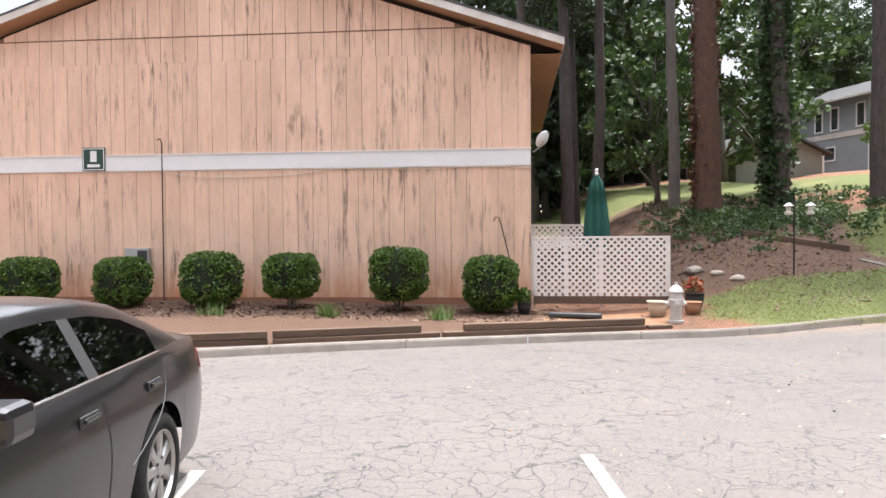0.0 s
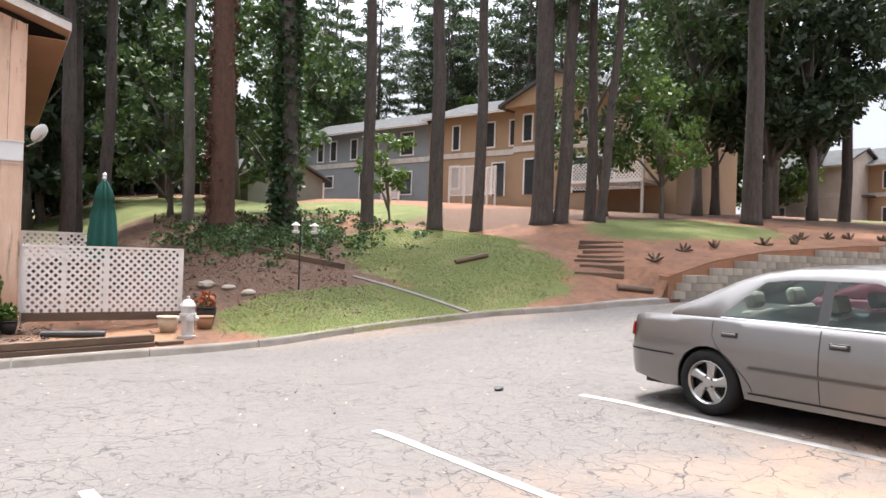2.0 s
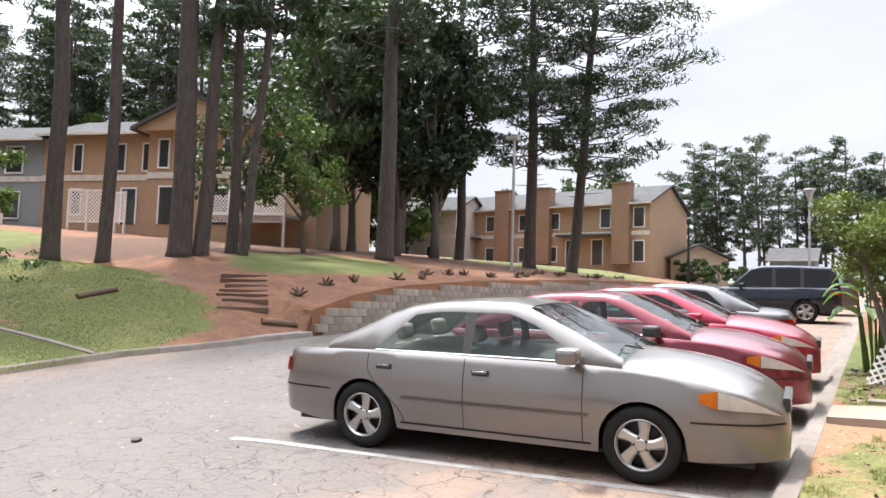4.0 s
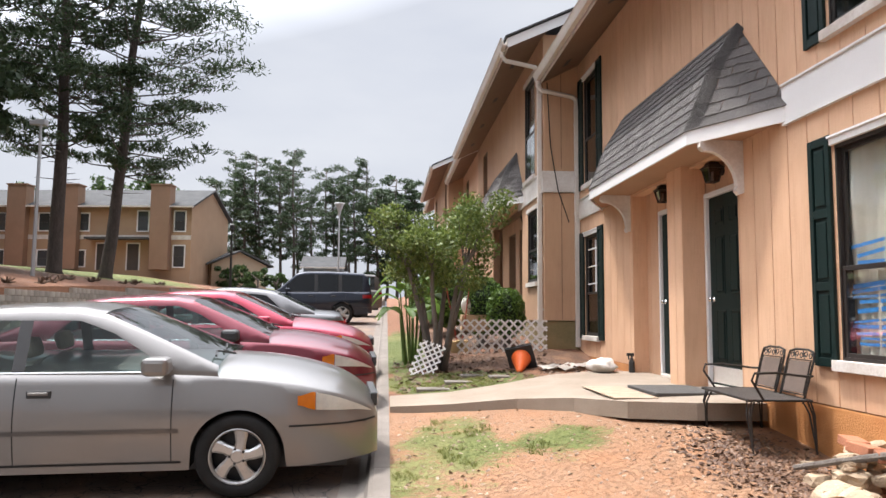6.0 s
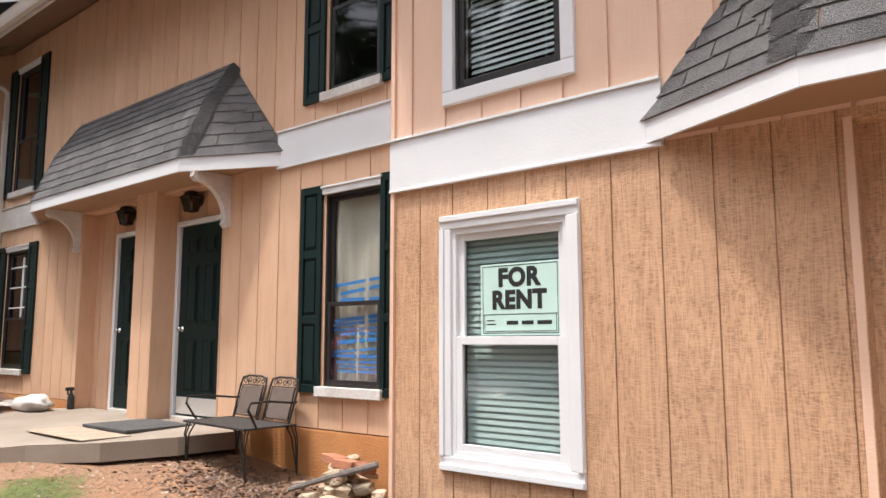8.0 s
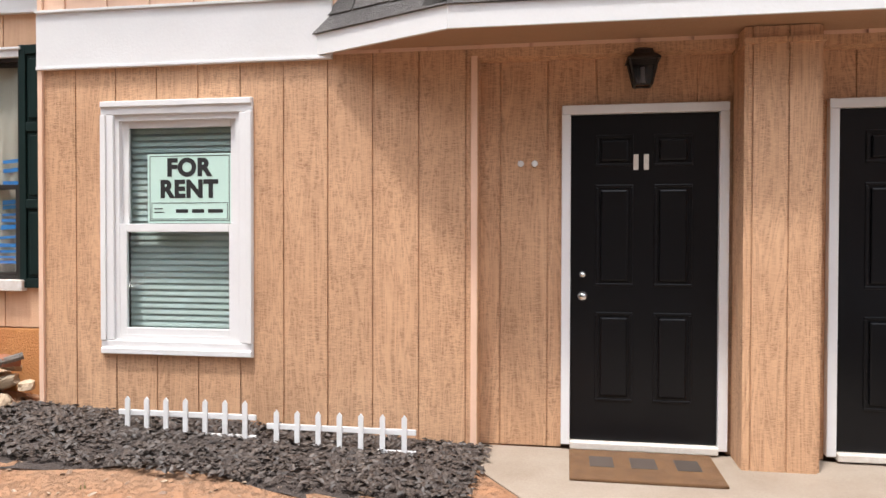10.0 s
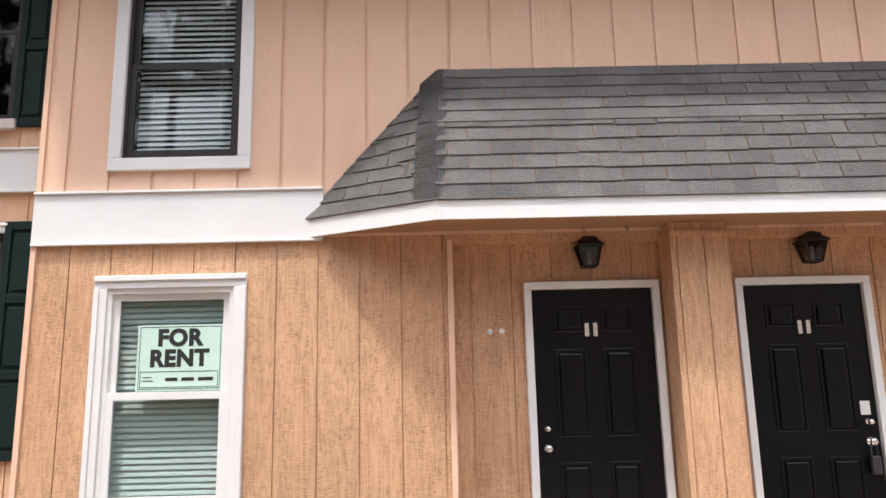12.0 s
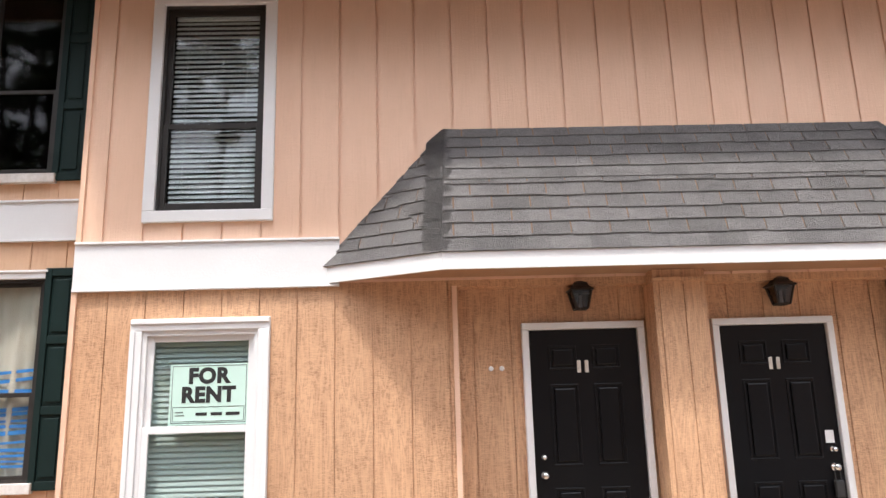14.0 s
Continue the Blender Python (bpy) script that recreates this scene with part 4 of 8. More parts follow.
tagged(part("trim_bay_corner", boxes((XC - 0.022, XC + 0.001, 1.05, 1.09, -0.06, 2.47), (XC - 0.022, XC + 0.001, 4.165, 4.20, -0.06, 5.44)), SIDE_UP), "tan corner board", "trim", kind="structure")
pc = wall("wall_post", 7.72, -0.955, -0.56, -0.07, 2.54, [], SIDE_NEW, "boxed pier between the two doors, tan siding", 0.2, 0.17, thick=0.1, gap=0.005, deep=0.011, back=SIDE_NEW)
part("pier_side", boxes((7.742, XD - 0.022, -0.975, -0.956, -0.07, 2.54), (7.722, XD - 0.022, -0.559, -0.54, -0.07, 2.54)), SIDE_NEW, pc)
part("pier_cap", boxes((7.69, XD - 0.025, -0.985, -0.53, 2.44, 2.47)), SIDE_NEW, pc)
band("trim_band", XC, 2.02, 4.205, 2.50, 2.905)
tagged(part("trim_return", boxes((7.9, 8.3, 4.2, 4.222, -0.2, 5.4)), SIDE_UP), "side return of the projecting front", "wall", kind="structure")
door_canopy(XC, 0.47, -2.77, 1.17, 1.0, 2.675, 3.85, "grey shingled canopy with white fascia over two doors", seed=3)
eave("roof_front", XC, 0.56, -6.6, 4.30, 5.45, "shingled roof with a painted gutter and sloping soffit", 0.55, 4.2)
# lower window with white vinyl frame
w1 = sash_window("window_1", XC, *grow(RW, 0.095), WHITE, GLASS, "white vinyl single-hung window with lowered blinds", 0.5, 0.07, 0.004)
casing(w1, XC, *RW, 0.098, WHITE, 0.022)
blinds(w1, XC + 0.105, RW[0] + 0.15, RW[1] - 0.15, RW[2] + 0.14, RW[3] - 0.13, BLINDG, 0.044, 66)
# added sheet behind the blinds, coloured as the darkness of the room
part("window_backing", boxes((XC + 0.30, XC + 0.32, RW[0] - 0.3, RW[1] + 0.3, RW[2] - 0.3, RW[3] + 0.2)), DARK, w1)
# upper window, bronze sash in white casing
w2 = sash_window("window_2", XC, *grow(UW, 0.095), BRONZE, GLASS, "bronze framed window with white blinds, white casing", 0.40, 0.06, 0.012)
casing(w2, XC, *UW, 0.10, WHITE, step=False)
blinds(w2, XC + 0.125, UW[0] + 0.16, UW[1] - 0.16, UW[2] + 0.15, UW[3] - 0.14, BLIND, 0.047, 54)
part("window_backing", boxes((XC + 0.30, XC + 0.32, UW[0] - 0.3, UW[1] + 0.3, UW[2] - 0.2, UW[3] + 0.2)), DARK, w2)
# doors
for i, (ya, yb) in enumerate(((-0.515, 0.515), (-2.12, -1.09))):
    d, slab, (a, b, p, q) = six_panel_door(f"door_{i + 1}", XD - 0.03, ya, yb, -0.03, 2.157, BLACKDOOR, WHITE, "black six-panel entrance door in a white frame")
    ky = b - 0.075 if i == 0 else a + 0.075
    knob(slab, XD - 0.018, ky, 0.93, CHROME)
    knob(slab, XD - 0.018, ky, 1.07, CHROME, 0.02, "deadbolt")
    zc, yc = (1.79, 0.016) if i == 0 else (1.775, -1.593)
    part("number_plate", boxes(*[(XD - 0.024, XD - 0.017, yc + o - 0.016, yc + o + 0.016, zc - 0.05, zc + 0.05) for o in (-0.032, 0.032)], bevel=0.003), GUTTER, slab, "two plain pale bars in place of the numerals")
    if i == 1:
        part("taped_note", boxes((XD - 0.024, XD - 0.018, a + 0.05, a + 0.12, 1.12, 1.22)), WHITE, slab)
        lb = empty("lock_box", "black key lock box hanging from the door knob", "lock box")
        bm = boxes((XD - 0.075, XD - 0.03, ky - 0.035, ky + 0.035, 0.70, 0.83), bevel=0.01)
        tube(bm, [(XD - 0.05, ky - 0.022, 0.83), (XD - 0.05, ky - 0.022, 0.90), (XD - 0.05, ky + 0.022, 0.90), (XD - 0.05, ky + 0.022, 0.83)], 0.006, 6)
        part("lock_body", bm, PLASTIC, lb)
    # added sheet; the unlit hall is put into its black colour
    part("dark_hall", boxes((XD + 0.16, XD + 0.18, ya, yb, -0.06, 2.2)), DARK, d)
lantern(XD, 0.02, 2.50)
lantern(XD, -1.67, 2.50)
# holes with torn paint beside the door
for yy in (0.78, 0.69):
    bm = bmesh.new()
    lathe(bm, [(0.022, 0), (0.018, 0.004), (0.004, 0.005)], pose(XD - 0.021, yy, 1.79, 0, -90, 0), 8)
    tagged(part("patch", bm, WHITE), "small white filler patch on the siding", "patch", "filler patches")

# --- the taped-window unit (floor at 0.56) ---
XA, XR = 8.15, 8.36
A_WINS = [(4.57, 5.26, 0.98, 2.66), (11.72, 12.52, 0.97, 2.70), (4.60, 5.26, 3.60, 5.50), (11.72, 12.52, 3.62, 5.52)]
wall("wall_a_right", XA, 4.0, 6.85, 0.62, 3.02, [A_WINS[0]], SIDE_A, "peach painted plywood siding, lower storey", 0.305, 0.1, gap=0.006, deep=0.011, back=SIDE_A)
wall("wall_a_left", XA, 10.05, 12.95, 0.62, 3.02, [A_WINS[1]], SIDE_A, "peach painted plywood siding, lower storey", 0.305, 0.1, gap=0.006, deep=0.011, back=SIDE_A)
wall("wall_a_recess", XR, 6.85, 10.05, 0.5, 3.05, [(7.03, 8.01, 0.5, 2.72), (8.50, 9.45, 0.5, 2.72)], SIDE_A, "peach plywood siding in the entrance recess", 0.3, 0.05, gap=0.006, deep=0.011, back=SIDE_A)
wall("wall_a_upper", XA, 4.0, 12.95, 3.02, 5.95, A_WINS[2:], SIDE_A, "peach painted plywood siding, upper storey", 0.305, 0.22, gap=0.006, deep=0.011, back=SIDE_A)
for y0, y1 in ((6.852, 6.87), (10.03, 10.048)):
    tagged(part("wall_return", boxes((XA, XR, y0, y1, 0.5, 3.05)), SIDE_A), "side of the entrance recess", "wall", kind="structure")
wp = wall("wall_a_post", 8.05, 8.05, 8.45, 0.5, 3.05, [], SIDE_A, "boxed pier between the two doors", 0.2, 0.2, thick=0.1)
part("pier_side", boxes((8.052, XR - 0.022, 8.03, 8.049, 0.5, 3.05), (8.052, XR - 0.022, 8.451, 8.47, 0.5, 3.05)), SIDE_A, wp)
tagged(part("wall_a_foundation", boxes((XA + 0.0, XA + 0.2, 4.2, 6.85, -0.2, 0.61), (XA, XA + 0.2, 10.05, 12.95, 0.1, 0.61), bevel=0.01), mat("stucco_orange", (0.58, 0.27, 0.09), (0.42, 0.17, 0.06), 2.2, 60, 0.9, bump=0.5)), "orange painted rough stucco foundation", "wall", kind="structure")
band("trim_band_a", XA, 4.0, 5.95, 3.0, 3.36)
band("trim_band_a_left", XA, 11.3, 12.95, 3.05, 3.40, WHITE_OLD)
door_canopy(XA, 0.50, 6.90, 10.45, 1.05, 3.18, 4.26, "grey shingled canopy with white fascia over two doors", (6.76, 10.13), seed=20, tips=(-0.12, 0.18))
eave("roof_a", XA, 0.72, 3.70, 12.9, 5.97, "shingled roof with painted gutter and brown soffit", 0.52, 4.2, (6.5, 9.6, 12.3), EAVE_BROWN_SHADE)
downspout(12.86, XA, 7.43, 5.60, 0.75)
TAPE = mat("blue_tape", (0.04, 0.22, 0.62), (0.06, 0.30, 0.70), 6, 60, 0.5, bump=0.05)
for i, o in enumerate(A_WINS):
    up = i > 1
    w = sash_window(f"window_a_{i + 1}", XA, *o, BRONZE, GLASSD if up or i == 1 else GLASS, "bronze framed sash window" + (", taped up with blue tape over a curtain" if i == 0 else ", dark screens"), 0.42, 0.045, 0.01)
    part("window_head", boxes((XA - 0.03, XA, o[0] - 0.02, o[1] + 0.03, o[3], o[3] + 0.075), (XA - 0.045, XA, o[0] - 0.03, o[1] + 0.04, o[3] + 0.055, o[3] + 0.075), bevel=0.004), WHITE, w)
    part("window_sill", boxes((XA - 0.06, XA, o[0] - 0.05, o[1] + 0.06, o[2] - 0.085, o[2]), bevel=0.006), WHITE_OLD, w)
    # added black sheet in place of the unlit room
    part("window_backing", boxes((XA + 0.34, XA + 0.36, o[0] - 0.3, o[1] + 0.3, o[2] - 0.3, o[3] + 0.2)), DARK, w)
    if i < 2:
        bm = bmesh.new()
        rows = []
        for k, y in enumerate(steps(o[0] + 0.03, o[1] - 0.03, 26)):
            fold = 0.012 * math.sin(k * 1.3) + 0.01 * math.sin(k * 0.47)
            rows.append([bm.verts.new((XA + 0.10 + fold * (1.2 - zz * 0.4) + 0.02 * math.sin(3 * zz + k * 0.3), y, o[2] + 0.05 + zz * (o[3] - o[2] - 0.08) / 1.6)) for zz in steps(0, 1.6, 10)])
        for a, b in zip(rows, rows[1:]):
            for k in range(10):
                bm.faces.new((a[k], a[k + 1], b[k + 1], b[k]))
        part("curtain", bm, CURTAIN, w, "creased beige cloth curtain", True)
    if i == 1:
        part("muntin", boxes(*[(XA + 0.03, XA + 0.05, o[0] + 0.05, o[1] - 0.05, z, z + 0.02) for z in steps(1.25, 2.45, 4)], (XA + 0.03, XA + 0.05, 12.01, 12.03, 1.0, 2.6)), BLIND, w)
    if i == 0:
        rng = random.Random(5)
        for z in (1.72, 1.80, 1.87, 1.56, 1.52, 1.47, 1.43, 1.37, 1.29, 1.24, 1.19, 1.15, 1.11):
            bm = bmesh.new()
            a, b = rng.uniform(-0.02, 0.03), rng.uniform(-0.03, 0.03)
            y0, y1, hw = o[0] + rng.uniform(0.04, 0.08), o[1] - rng.uniform(0.02, 0.12), rng.uniform(0.008, 0.018)
            m = Matrix.Translation((XA + 0.074, (y0 + y1) / 2, z)) @ pose(0, 0, 0, math.degrees(math.atan2(b - a, y1 - y0)), 0, 0)
            bx(bm, -0.001, 0.001, -(y1 - y0) / 2, (y1 - y0) / 2, -hw, hw, m)
            part("tape_strip", bm, TAPE, w)
    shutter(XA - 0.002, o[1] + 0.035, o[1] + 0.325, o[2] - 0.06, o[3] + 0.09)
    shutter(XA - 0.002, o[0] - 0.30, o[0] - 0.01, o[2] - 0.06, o[3] + 0.09)
for i, (ya, yb) in enumerate(((7.03, 8.01), (8.50, 9.45))):
    d, slab, (a, b, p, q) = six_panel_door(f"door_a_{i + 1}", XR - 0.03, ya, yb, 0.53, 2.72, GREEN, WHITE, "dark green six-panel door in a white frame")
    knob(slab, XR - 0.018, b - 0.08, 1.5, CHROME)
    if i == 0:
        part("kick_plate", boxes((XR - 0.026, XR - 0.016, a + 0.02, b - 0.02, p + 0.02, p + 0.2)), GUTTER, slab, "pale metal kick plate")
lantern(XR, 7.62, 3.04)
lantern(XR, 9.08, 3.04)

# --- the projecting unit beyond, and the ones after it ---
XB = 7.50
B_W = [(13.55, 14.45, 1.95, 3.35), (13.75, 14.75, 4.05, 6.05)]
wall("wall_b_lower", XB, 12.98, 15.1, 1.22, 3.6, [B_W[0]], SIDE_B, "brown painted plywood siding, lower storey", 0.3)
wall("wall_b_lower_far", XB, 19.3, 22.6, 1.22, 3.6, [], SIDE_B, "brown painted plywood siding", 0.3)
wall("wall_b_recess", XB + 0.25, 15.1, 19.3, 1.1, 3.6, [(15.8, 16.8, 1.1, 3.3), (17.3, 18.3, 1.1, 3.3)], SIDE_B, "brown siding in the entrance recess", 0.3)
wall("wall_b_upper", XB, 12.98, 22.6, 3.6, 6.53, [B_W[1], (20.5, 21.4, 4.1, 6.05)], SIDE_B, "brown painted plywood siding, upper storey", 0.3)
bm = bmesh.new()
bx(bm, XB + 0.002, XA + 0.3, 12.93, 12.979, 1.22, 3.55)
bx(bm, XB + 0.002, XA + 0.3, 12.93, 12.979, 3.95, 6.53)
rb = tagged(part("wall_b_return", bm, SIDE_B), "flat brown side wall panel of the projecting unit", "wall", kind="structure")
part("batten", boxes(*[(x, x + 0.012, 12.926, 12.931, z0, z1) for x in (7.82,) for z0, z1 in ((1.24, 3.5), (4.0, 6.3))]), BACKING, rb)
tagged(part("trim_band_b_return", boxes((XB - 0.03, XA, 12.90, 12.979, 3.56, 3.95)), WHITE_OLD), "dirty white trim board", "trim", kind="structure")
tagged(part("wall_b_foundation", boxes((XB + 0.02, XA, 12.95, 22.6, 0.3, 1.21), bevel=0.02), mat("stucco_mossy", (0.30, 0.22, 0.11), (0.15, 0.13, 0.06), 1.8, 50, 0.95, bump=0.5)), "mossy brown stucco foundation", "wall", kind="structure")
band("trim_band_b", XB, 12.93, 15.4, 3.56, 3.95, WHITE_OLD)
door_canopy(XB, 0.50, 15.7, 19.0, 0.9, 3.82, 4.92, "grey shingled canopy with white fascia over two doors", seed=40)
eave("roof_b", XB, 0.70, 12.75, 22.6, 6.53, "shingled roof with painted gutter and white rake board", 0.46, 4.5, (14.2, 16.6, 19, 21.2))
downspout(13.06, XB, 6.80, 6.21, 0.9)
for i, o in enumerate(B_W):
    w = sash_window(f"window_b_{i + 1}", XB, *o, BRONZE, GLASS if i else GLASSD, "bronze framed sash window with pale blinds", 0.45, 0.05, 0.01)
    part("window_head", boxes((XB - 0.03, XB, o[0] - 0.06, o[1] + 0.06, o[3], o[3] + 0.08)), WHITE_OLD, w)
    part("window_sill", boxes((XB - 0.05, XB, o[0] - 0.06, o[1] + 0.06, o[2] - 0.08, o[2])), WHITE_OLD, w)
    part("window_blind", boxes((XB + 0.12, XB + 0.13, o[0] + 0.05, o[1] - 0.05, o[2] + (0.2 if i else 0.6), o[3] - 0.04)), BLIND, w)
lantern(XB + 0.25, 15.45, 3.55)
for k, (X, ya, yb, z) in enumerate(((7.95, 22.6, 31.5, 1.85), (7.3, 31.5, 41, 2.5), (7.9, 41, 50, 3.1))):
    n = "cde"[k]
    wall(f"wall_{n}", X, ya, yb, z - 0.6, z + 5.45, [(ya + 1, ya + 2, z + 0.9, z + 2.3), (ya + 1, ya + 2, z + 3.0, z + 5.0), (ya + 3.2, ya + 4.2, z, z + 2.15), (yb - 2.2, yb - 1.2, z + 3.0, z + 5.0)], SIDE_B if k % 2 else SIDE_A, "peach and brown plywood sided town house", 0.6)
    tagged(part(f"wall_{n}_return", boxes((X + 0.03, X + 1.2, ya - 0.001, ya + 0.05, z - 0.6, z + 5.6)), SIDE_B), "brown side wall of the unit", "wall", kind="structure")
    # one added black sheet gives all openings their unlit look
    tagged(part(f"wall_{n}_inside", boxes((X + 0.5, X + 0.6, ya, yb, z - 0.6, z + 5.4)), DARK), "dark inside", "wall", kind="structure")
    band(f"trim_band_{n}", X, ya, yb, z + 2.45, z + 2.85, WHITE_OLD)
    eave(f"roof_{n}", X, 0.7, ya - 0.15, yb, z + 5.47, "shingled roof with gutter", 0.46, 4.5)
    door_canopy(X, 0.5, ya + 3.1, ya + 6.0, 0.9, z + 2.67, z + 3.77, "grey shingled canopy over the doors", seed=60 + 9 * k) if k == 0 else None
# unseen rear and end walls, added to close the row and keep it dark
tagged(part("wall_back", boxes((12.0, 12.2, -6.6, 50, -0.5, 9)), BACKING), "plain rear wall", "wall", kind="structure")
tagged(part("wall_south_end", boxes((7.92, 12.0, -6.62, -6.5, -0.5, 6)), SIDE_UP), "plain end wall", "wall", kind="structure")

# --- gable-ended building across the road ---
X9 = -11.02
rake = lambda y: 5.66 + 0.335 * (0.5 - abs(y + 7.3) + 7.3) - 0.17 - 0.10
w9 = wall("wall_gable_lower", X9, -14.6, -0.10, -0.12, 2.90, [], SIDE_9, "peach plywood siding with mildew and clay stains", 0.36, 0.1, s=1)
wall("wall_gable_upper", X9, -14.6, -0.10, 2.90, 5.45, [], SIDE_9, "peach plywood siding streaked with black mildew", 0.36, 0.2, s=1)
gb = tagged(new("wall_gable_top"), "peach plywood siding in the gable, black mildew streaks", "wall", kind="structure")
yy = -14.6
while yy < -0.11:
    y2 = min(yy + 0.305, -0.10)
    bm = bmesh.new()
    split = 6.05
    for (za, zb_) in ((5.452, min(split, 99)), (split + 0.015, None)):
        t0, t1 = rake(yy), rake(y2)
        p = [(yy + 0.006, za), (y2 - 0.006, za), (y2 - 0.006, min(zb_, t1) if zb_ else t1), (yy + 0.006, min(zb_, t0) if zb_ else t0)]
        if p[2][1] > za + 0.01 and p[3][1] > za + 0.01:
            prism(bm, p, X9 - 0.02, X9, "x")
    part("siding_board", bm, SIDE_9, gb)
    yy += 0.305
bm = bmesh.new()
prism(bm, [(-14.6, 5.45), (-0.1, 5.45), (-0.1, rake(-0.1)), (-7.3, rake(-7.3)), (-14.6, rake(-14.6))], X9 - 0.16, X9 - 0.021, "x")
part("gable_backing", bm, BACKING, gb)
part("joint_strip", boxes((X9 - 0.002, X9 + 0.006, -14.6, -0.1, 6.035, 6.052)), BACKING, gb)
bm = boxes((X9, X9 + 0.03, -14.6, -0.08, 2.905, 3.265), (X9, X9 + 0.05, -14.6, -0.06, 3.265, 3.285), (X9, X9 + 0.012, -14.6, -0.08, 2.885, 2.905))
tagged(part("trim_band_gable", bm, WHITE), "dirty white trim board across the gable wall", "trim", kind="structure")
tagged(part("trim_corner_gable", boxes((X9 - 0.10, X9 + 0.012, -0.10, -0.075, -0.1, 5.6)), SIDE_9), "corner board", "trim", kind="structure")
tagged(part("wall_gable_side", boxes((-24, X9 - 0.16, -0.26, -0.10, -0.1, 5.6)), SIDE_9), "peach side wall", "wall", kind="structure")
tagged(part("wall_gable_foot", boxes((X9 - 0.14, X9 + 0.004, -14.6, -0.11, -0.5, -0.122)), mat("foundation_clay", (0.33, 0.15, 0.09), (0.22, 0.10, 0.06), 2, 40)), "clay-stained foundation strip", "wall", kind="structure")
r9 = tagged(new("roof_gable"), "shingled gable roof with a white rake fascia", "roof", kind="structure")
for s_ in (1, -1):
    ey, ry = -7.3 + s_ * 7.95, -7.3
    ez, rz = 5.66, 5.66 + 0.335 * 7.95
    bm = bmesh.new()
    prism(bm, sorted([(ey, ez), (ry, rz)]) + sorted([(ey, ez + 0.05), (ry, rz + 0.05)], reverse=True), -24.5, X9 + 0.42, "x")
    part("roof_deck", bm, ROOFGREY, r9)
    bm = bmesh.new()
    prism(bm, sorted([(ey, ez - 0.17), (ry, rz - 0.17)]) + sorted([(ey, ez - 0.001), (ry, rz - 0.001)], reverse=True), X9 + 0.38, X9 + 0.41, "x")
    part("rake_board", bm, WHITE_OLD, r9)
    bm = bmesh.new()
    prism(bm, sorted([(ey, ez - 0.165), (ry, rz - 0.165)]) + sorted([(ey, ez - 0.15), (ry, rz - 0.15)], reverse=True), X9 - 0.2, X9 + 0.379, "x")
    part("soffit", bm, SOFFIT, r9)
    part("fascia", boxes((-24.5, X9 + 0.38, ey - 0.012, ey + 0.012, ez - 0.17, ez)), WHITE_OLD, r9)
part("soffit", boxes((-24.5, X9 - 0.2, -0.1, 0.63, 5.42, 5.44)), SOFFIT, r9)


# ---- cars ----
SEDAN = dict(
    wb=2.64, rear=-1.06, front=3.72, sill=0.22, arch=0.35, wheel=0.318, half=0.885,
    zt=[(-1.06, 0.72), (-1.0, 0.85), (-0.9, 0.905), (-0.4, 0.93), (0.6, 0.945), (2.2, 0.925), (2.6, 0.90), (3.0, 0.85), (3.3, 0.785), (3.5, 0.71), (3.66, 0.62), (3.72, 0.55)],
    zc=[(-1.06, 0.76), (-1.0, 0.90), (-0.9, 0.96), (-0.4, 1.0), (2.45, 1.02), (2.92, 0.985), (3.32, 0.90), (3.54, 0.80), (3.68, 0.68), (3.72, 0.58)],
    w=[(-1.06, 0.66), (-1.0, 0.76), (-0.85, 0.83), (-0.4, 0.875), (0.2, 0.885), (2.5, 0.885), (3.0, 0.87), (3.3, 0.82), (3.5, 0.74), (3.64, 0.63), (3.72, 0.50)],
    roof=[(-0.45, 1.0), (-0.1, 1.155), (0.2, 1.30), (0.40, 1.37), (0.7, 1.412), (1.1, 1.43), (1.4, 1.425), (1.62, 1.385), (1.9, 1.265), (2.2, 1.13), (2.48, 1.0)],
    glass=(0.28, 1.60), side=[(0.14, 1.02), (1.11, 2.12)], belt=0.945, lean=0.20,
    wtop=[(0.10, 0.96), (0.50, 1.30), (0.7, 1.325), (1.45, 1.325), (1.70, 1.23), (2.14, 0.965)])
LOW_SEDAN = dict(
    wb=2.67, rear=-1.13, front=3.62, sill=0.21, arch=0.365, wheel=0.318, half=0.885,
    zt=[(-1.13, 0.74), (-1.06, 0.88), (-0.9, 0.945), (-0.4, 0.955), (0.6, 0.93), (2.0, 0.905), (2.6, 0.86), (3.2, 0.79), (3.45, 0.735), (3.58, 0.66), (3.62, 0.58)],
    zc=[(-1.13, 0.78), (-1.08, 0.96), (-0.9, 1.01), (-0.45, 1.02), (1.98, 0.985), (2.6, 0.93), (3.2, 0.83), (3.45, 0.765), (3.58, 0.68), (3.62, 0.60)],
    w=[(-1.13, 0.70), (-1.05, 0.80), (-0.8, 0.86), (-0.3, 0.885), (2.2, 0.885), (2.9, 0.865), (3.3, 0.80), (3.5, 0.70), (3.62, 0.56)],
    roof=[(-0.52, 1.0), (-0.22, 1.17), (0.10, 1.335), (0.40, 1.405), (0.8, 1.43), (1.05, 1.425), (1.3, 1.375), (1.7, 1.155), (2.06, 0.955)],
    glass=(0.10, 1.30), side=[(-0.12, 0.60), (0.70, 1.74)], belt=0.945, lean=0.21)
LOW_SEDAN["roof"] = [(x, z if z < 0.97 else 0.97 + (z - 0.97) * 0.78) for x, z in LOW_SEDAN["roof"]]
for key in ("zt", "zc", "w"):
    LOW_SEDAN[key] = [(x if x > -0.5 else -0.5 + (x + 0.5) * 0.85, v) for x, v in LOW_SEDAN[key]]
LOW_SEDAN["rear"] = LOW_SEDAN["zt"][0][0]
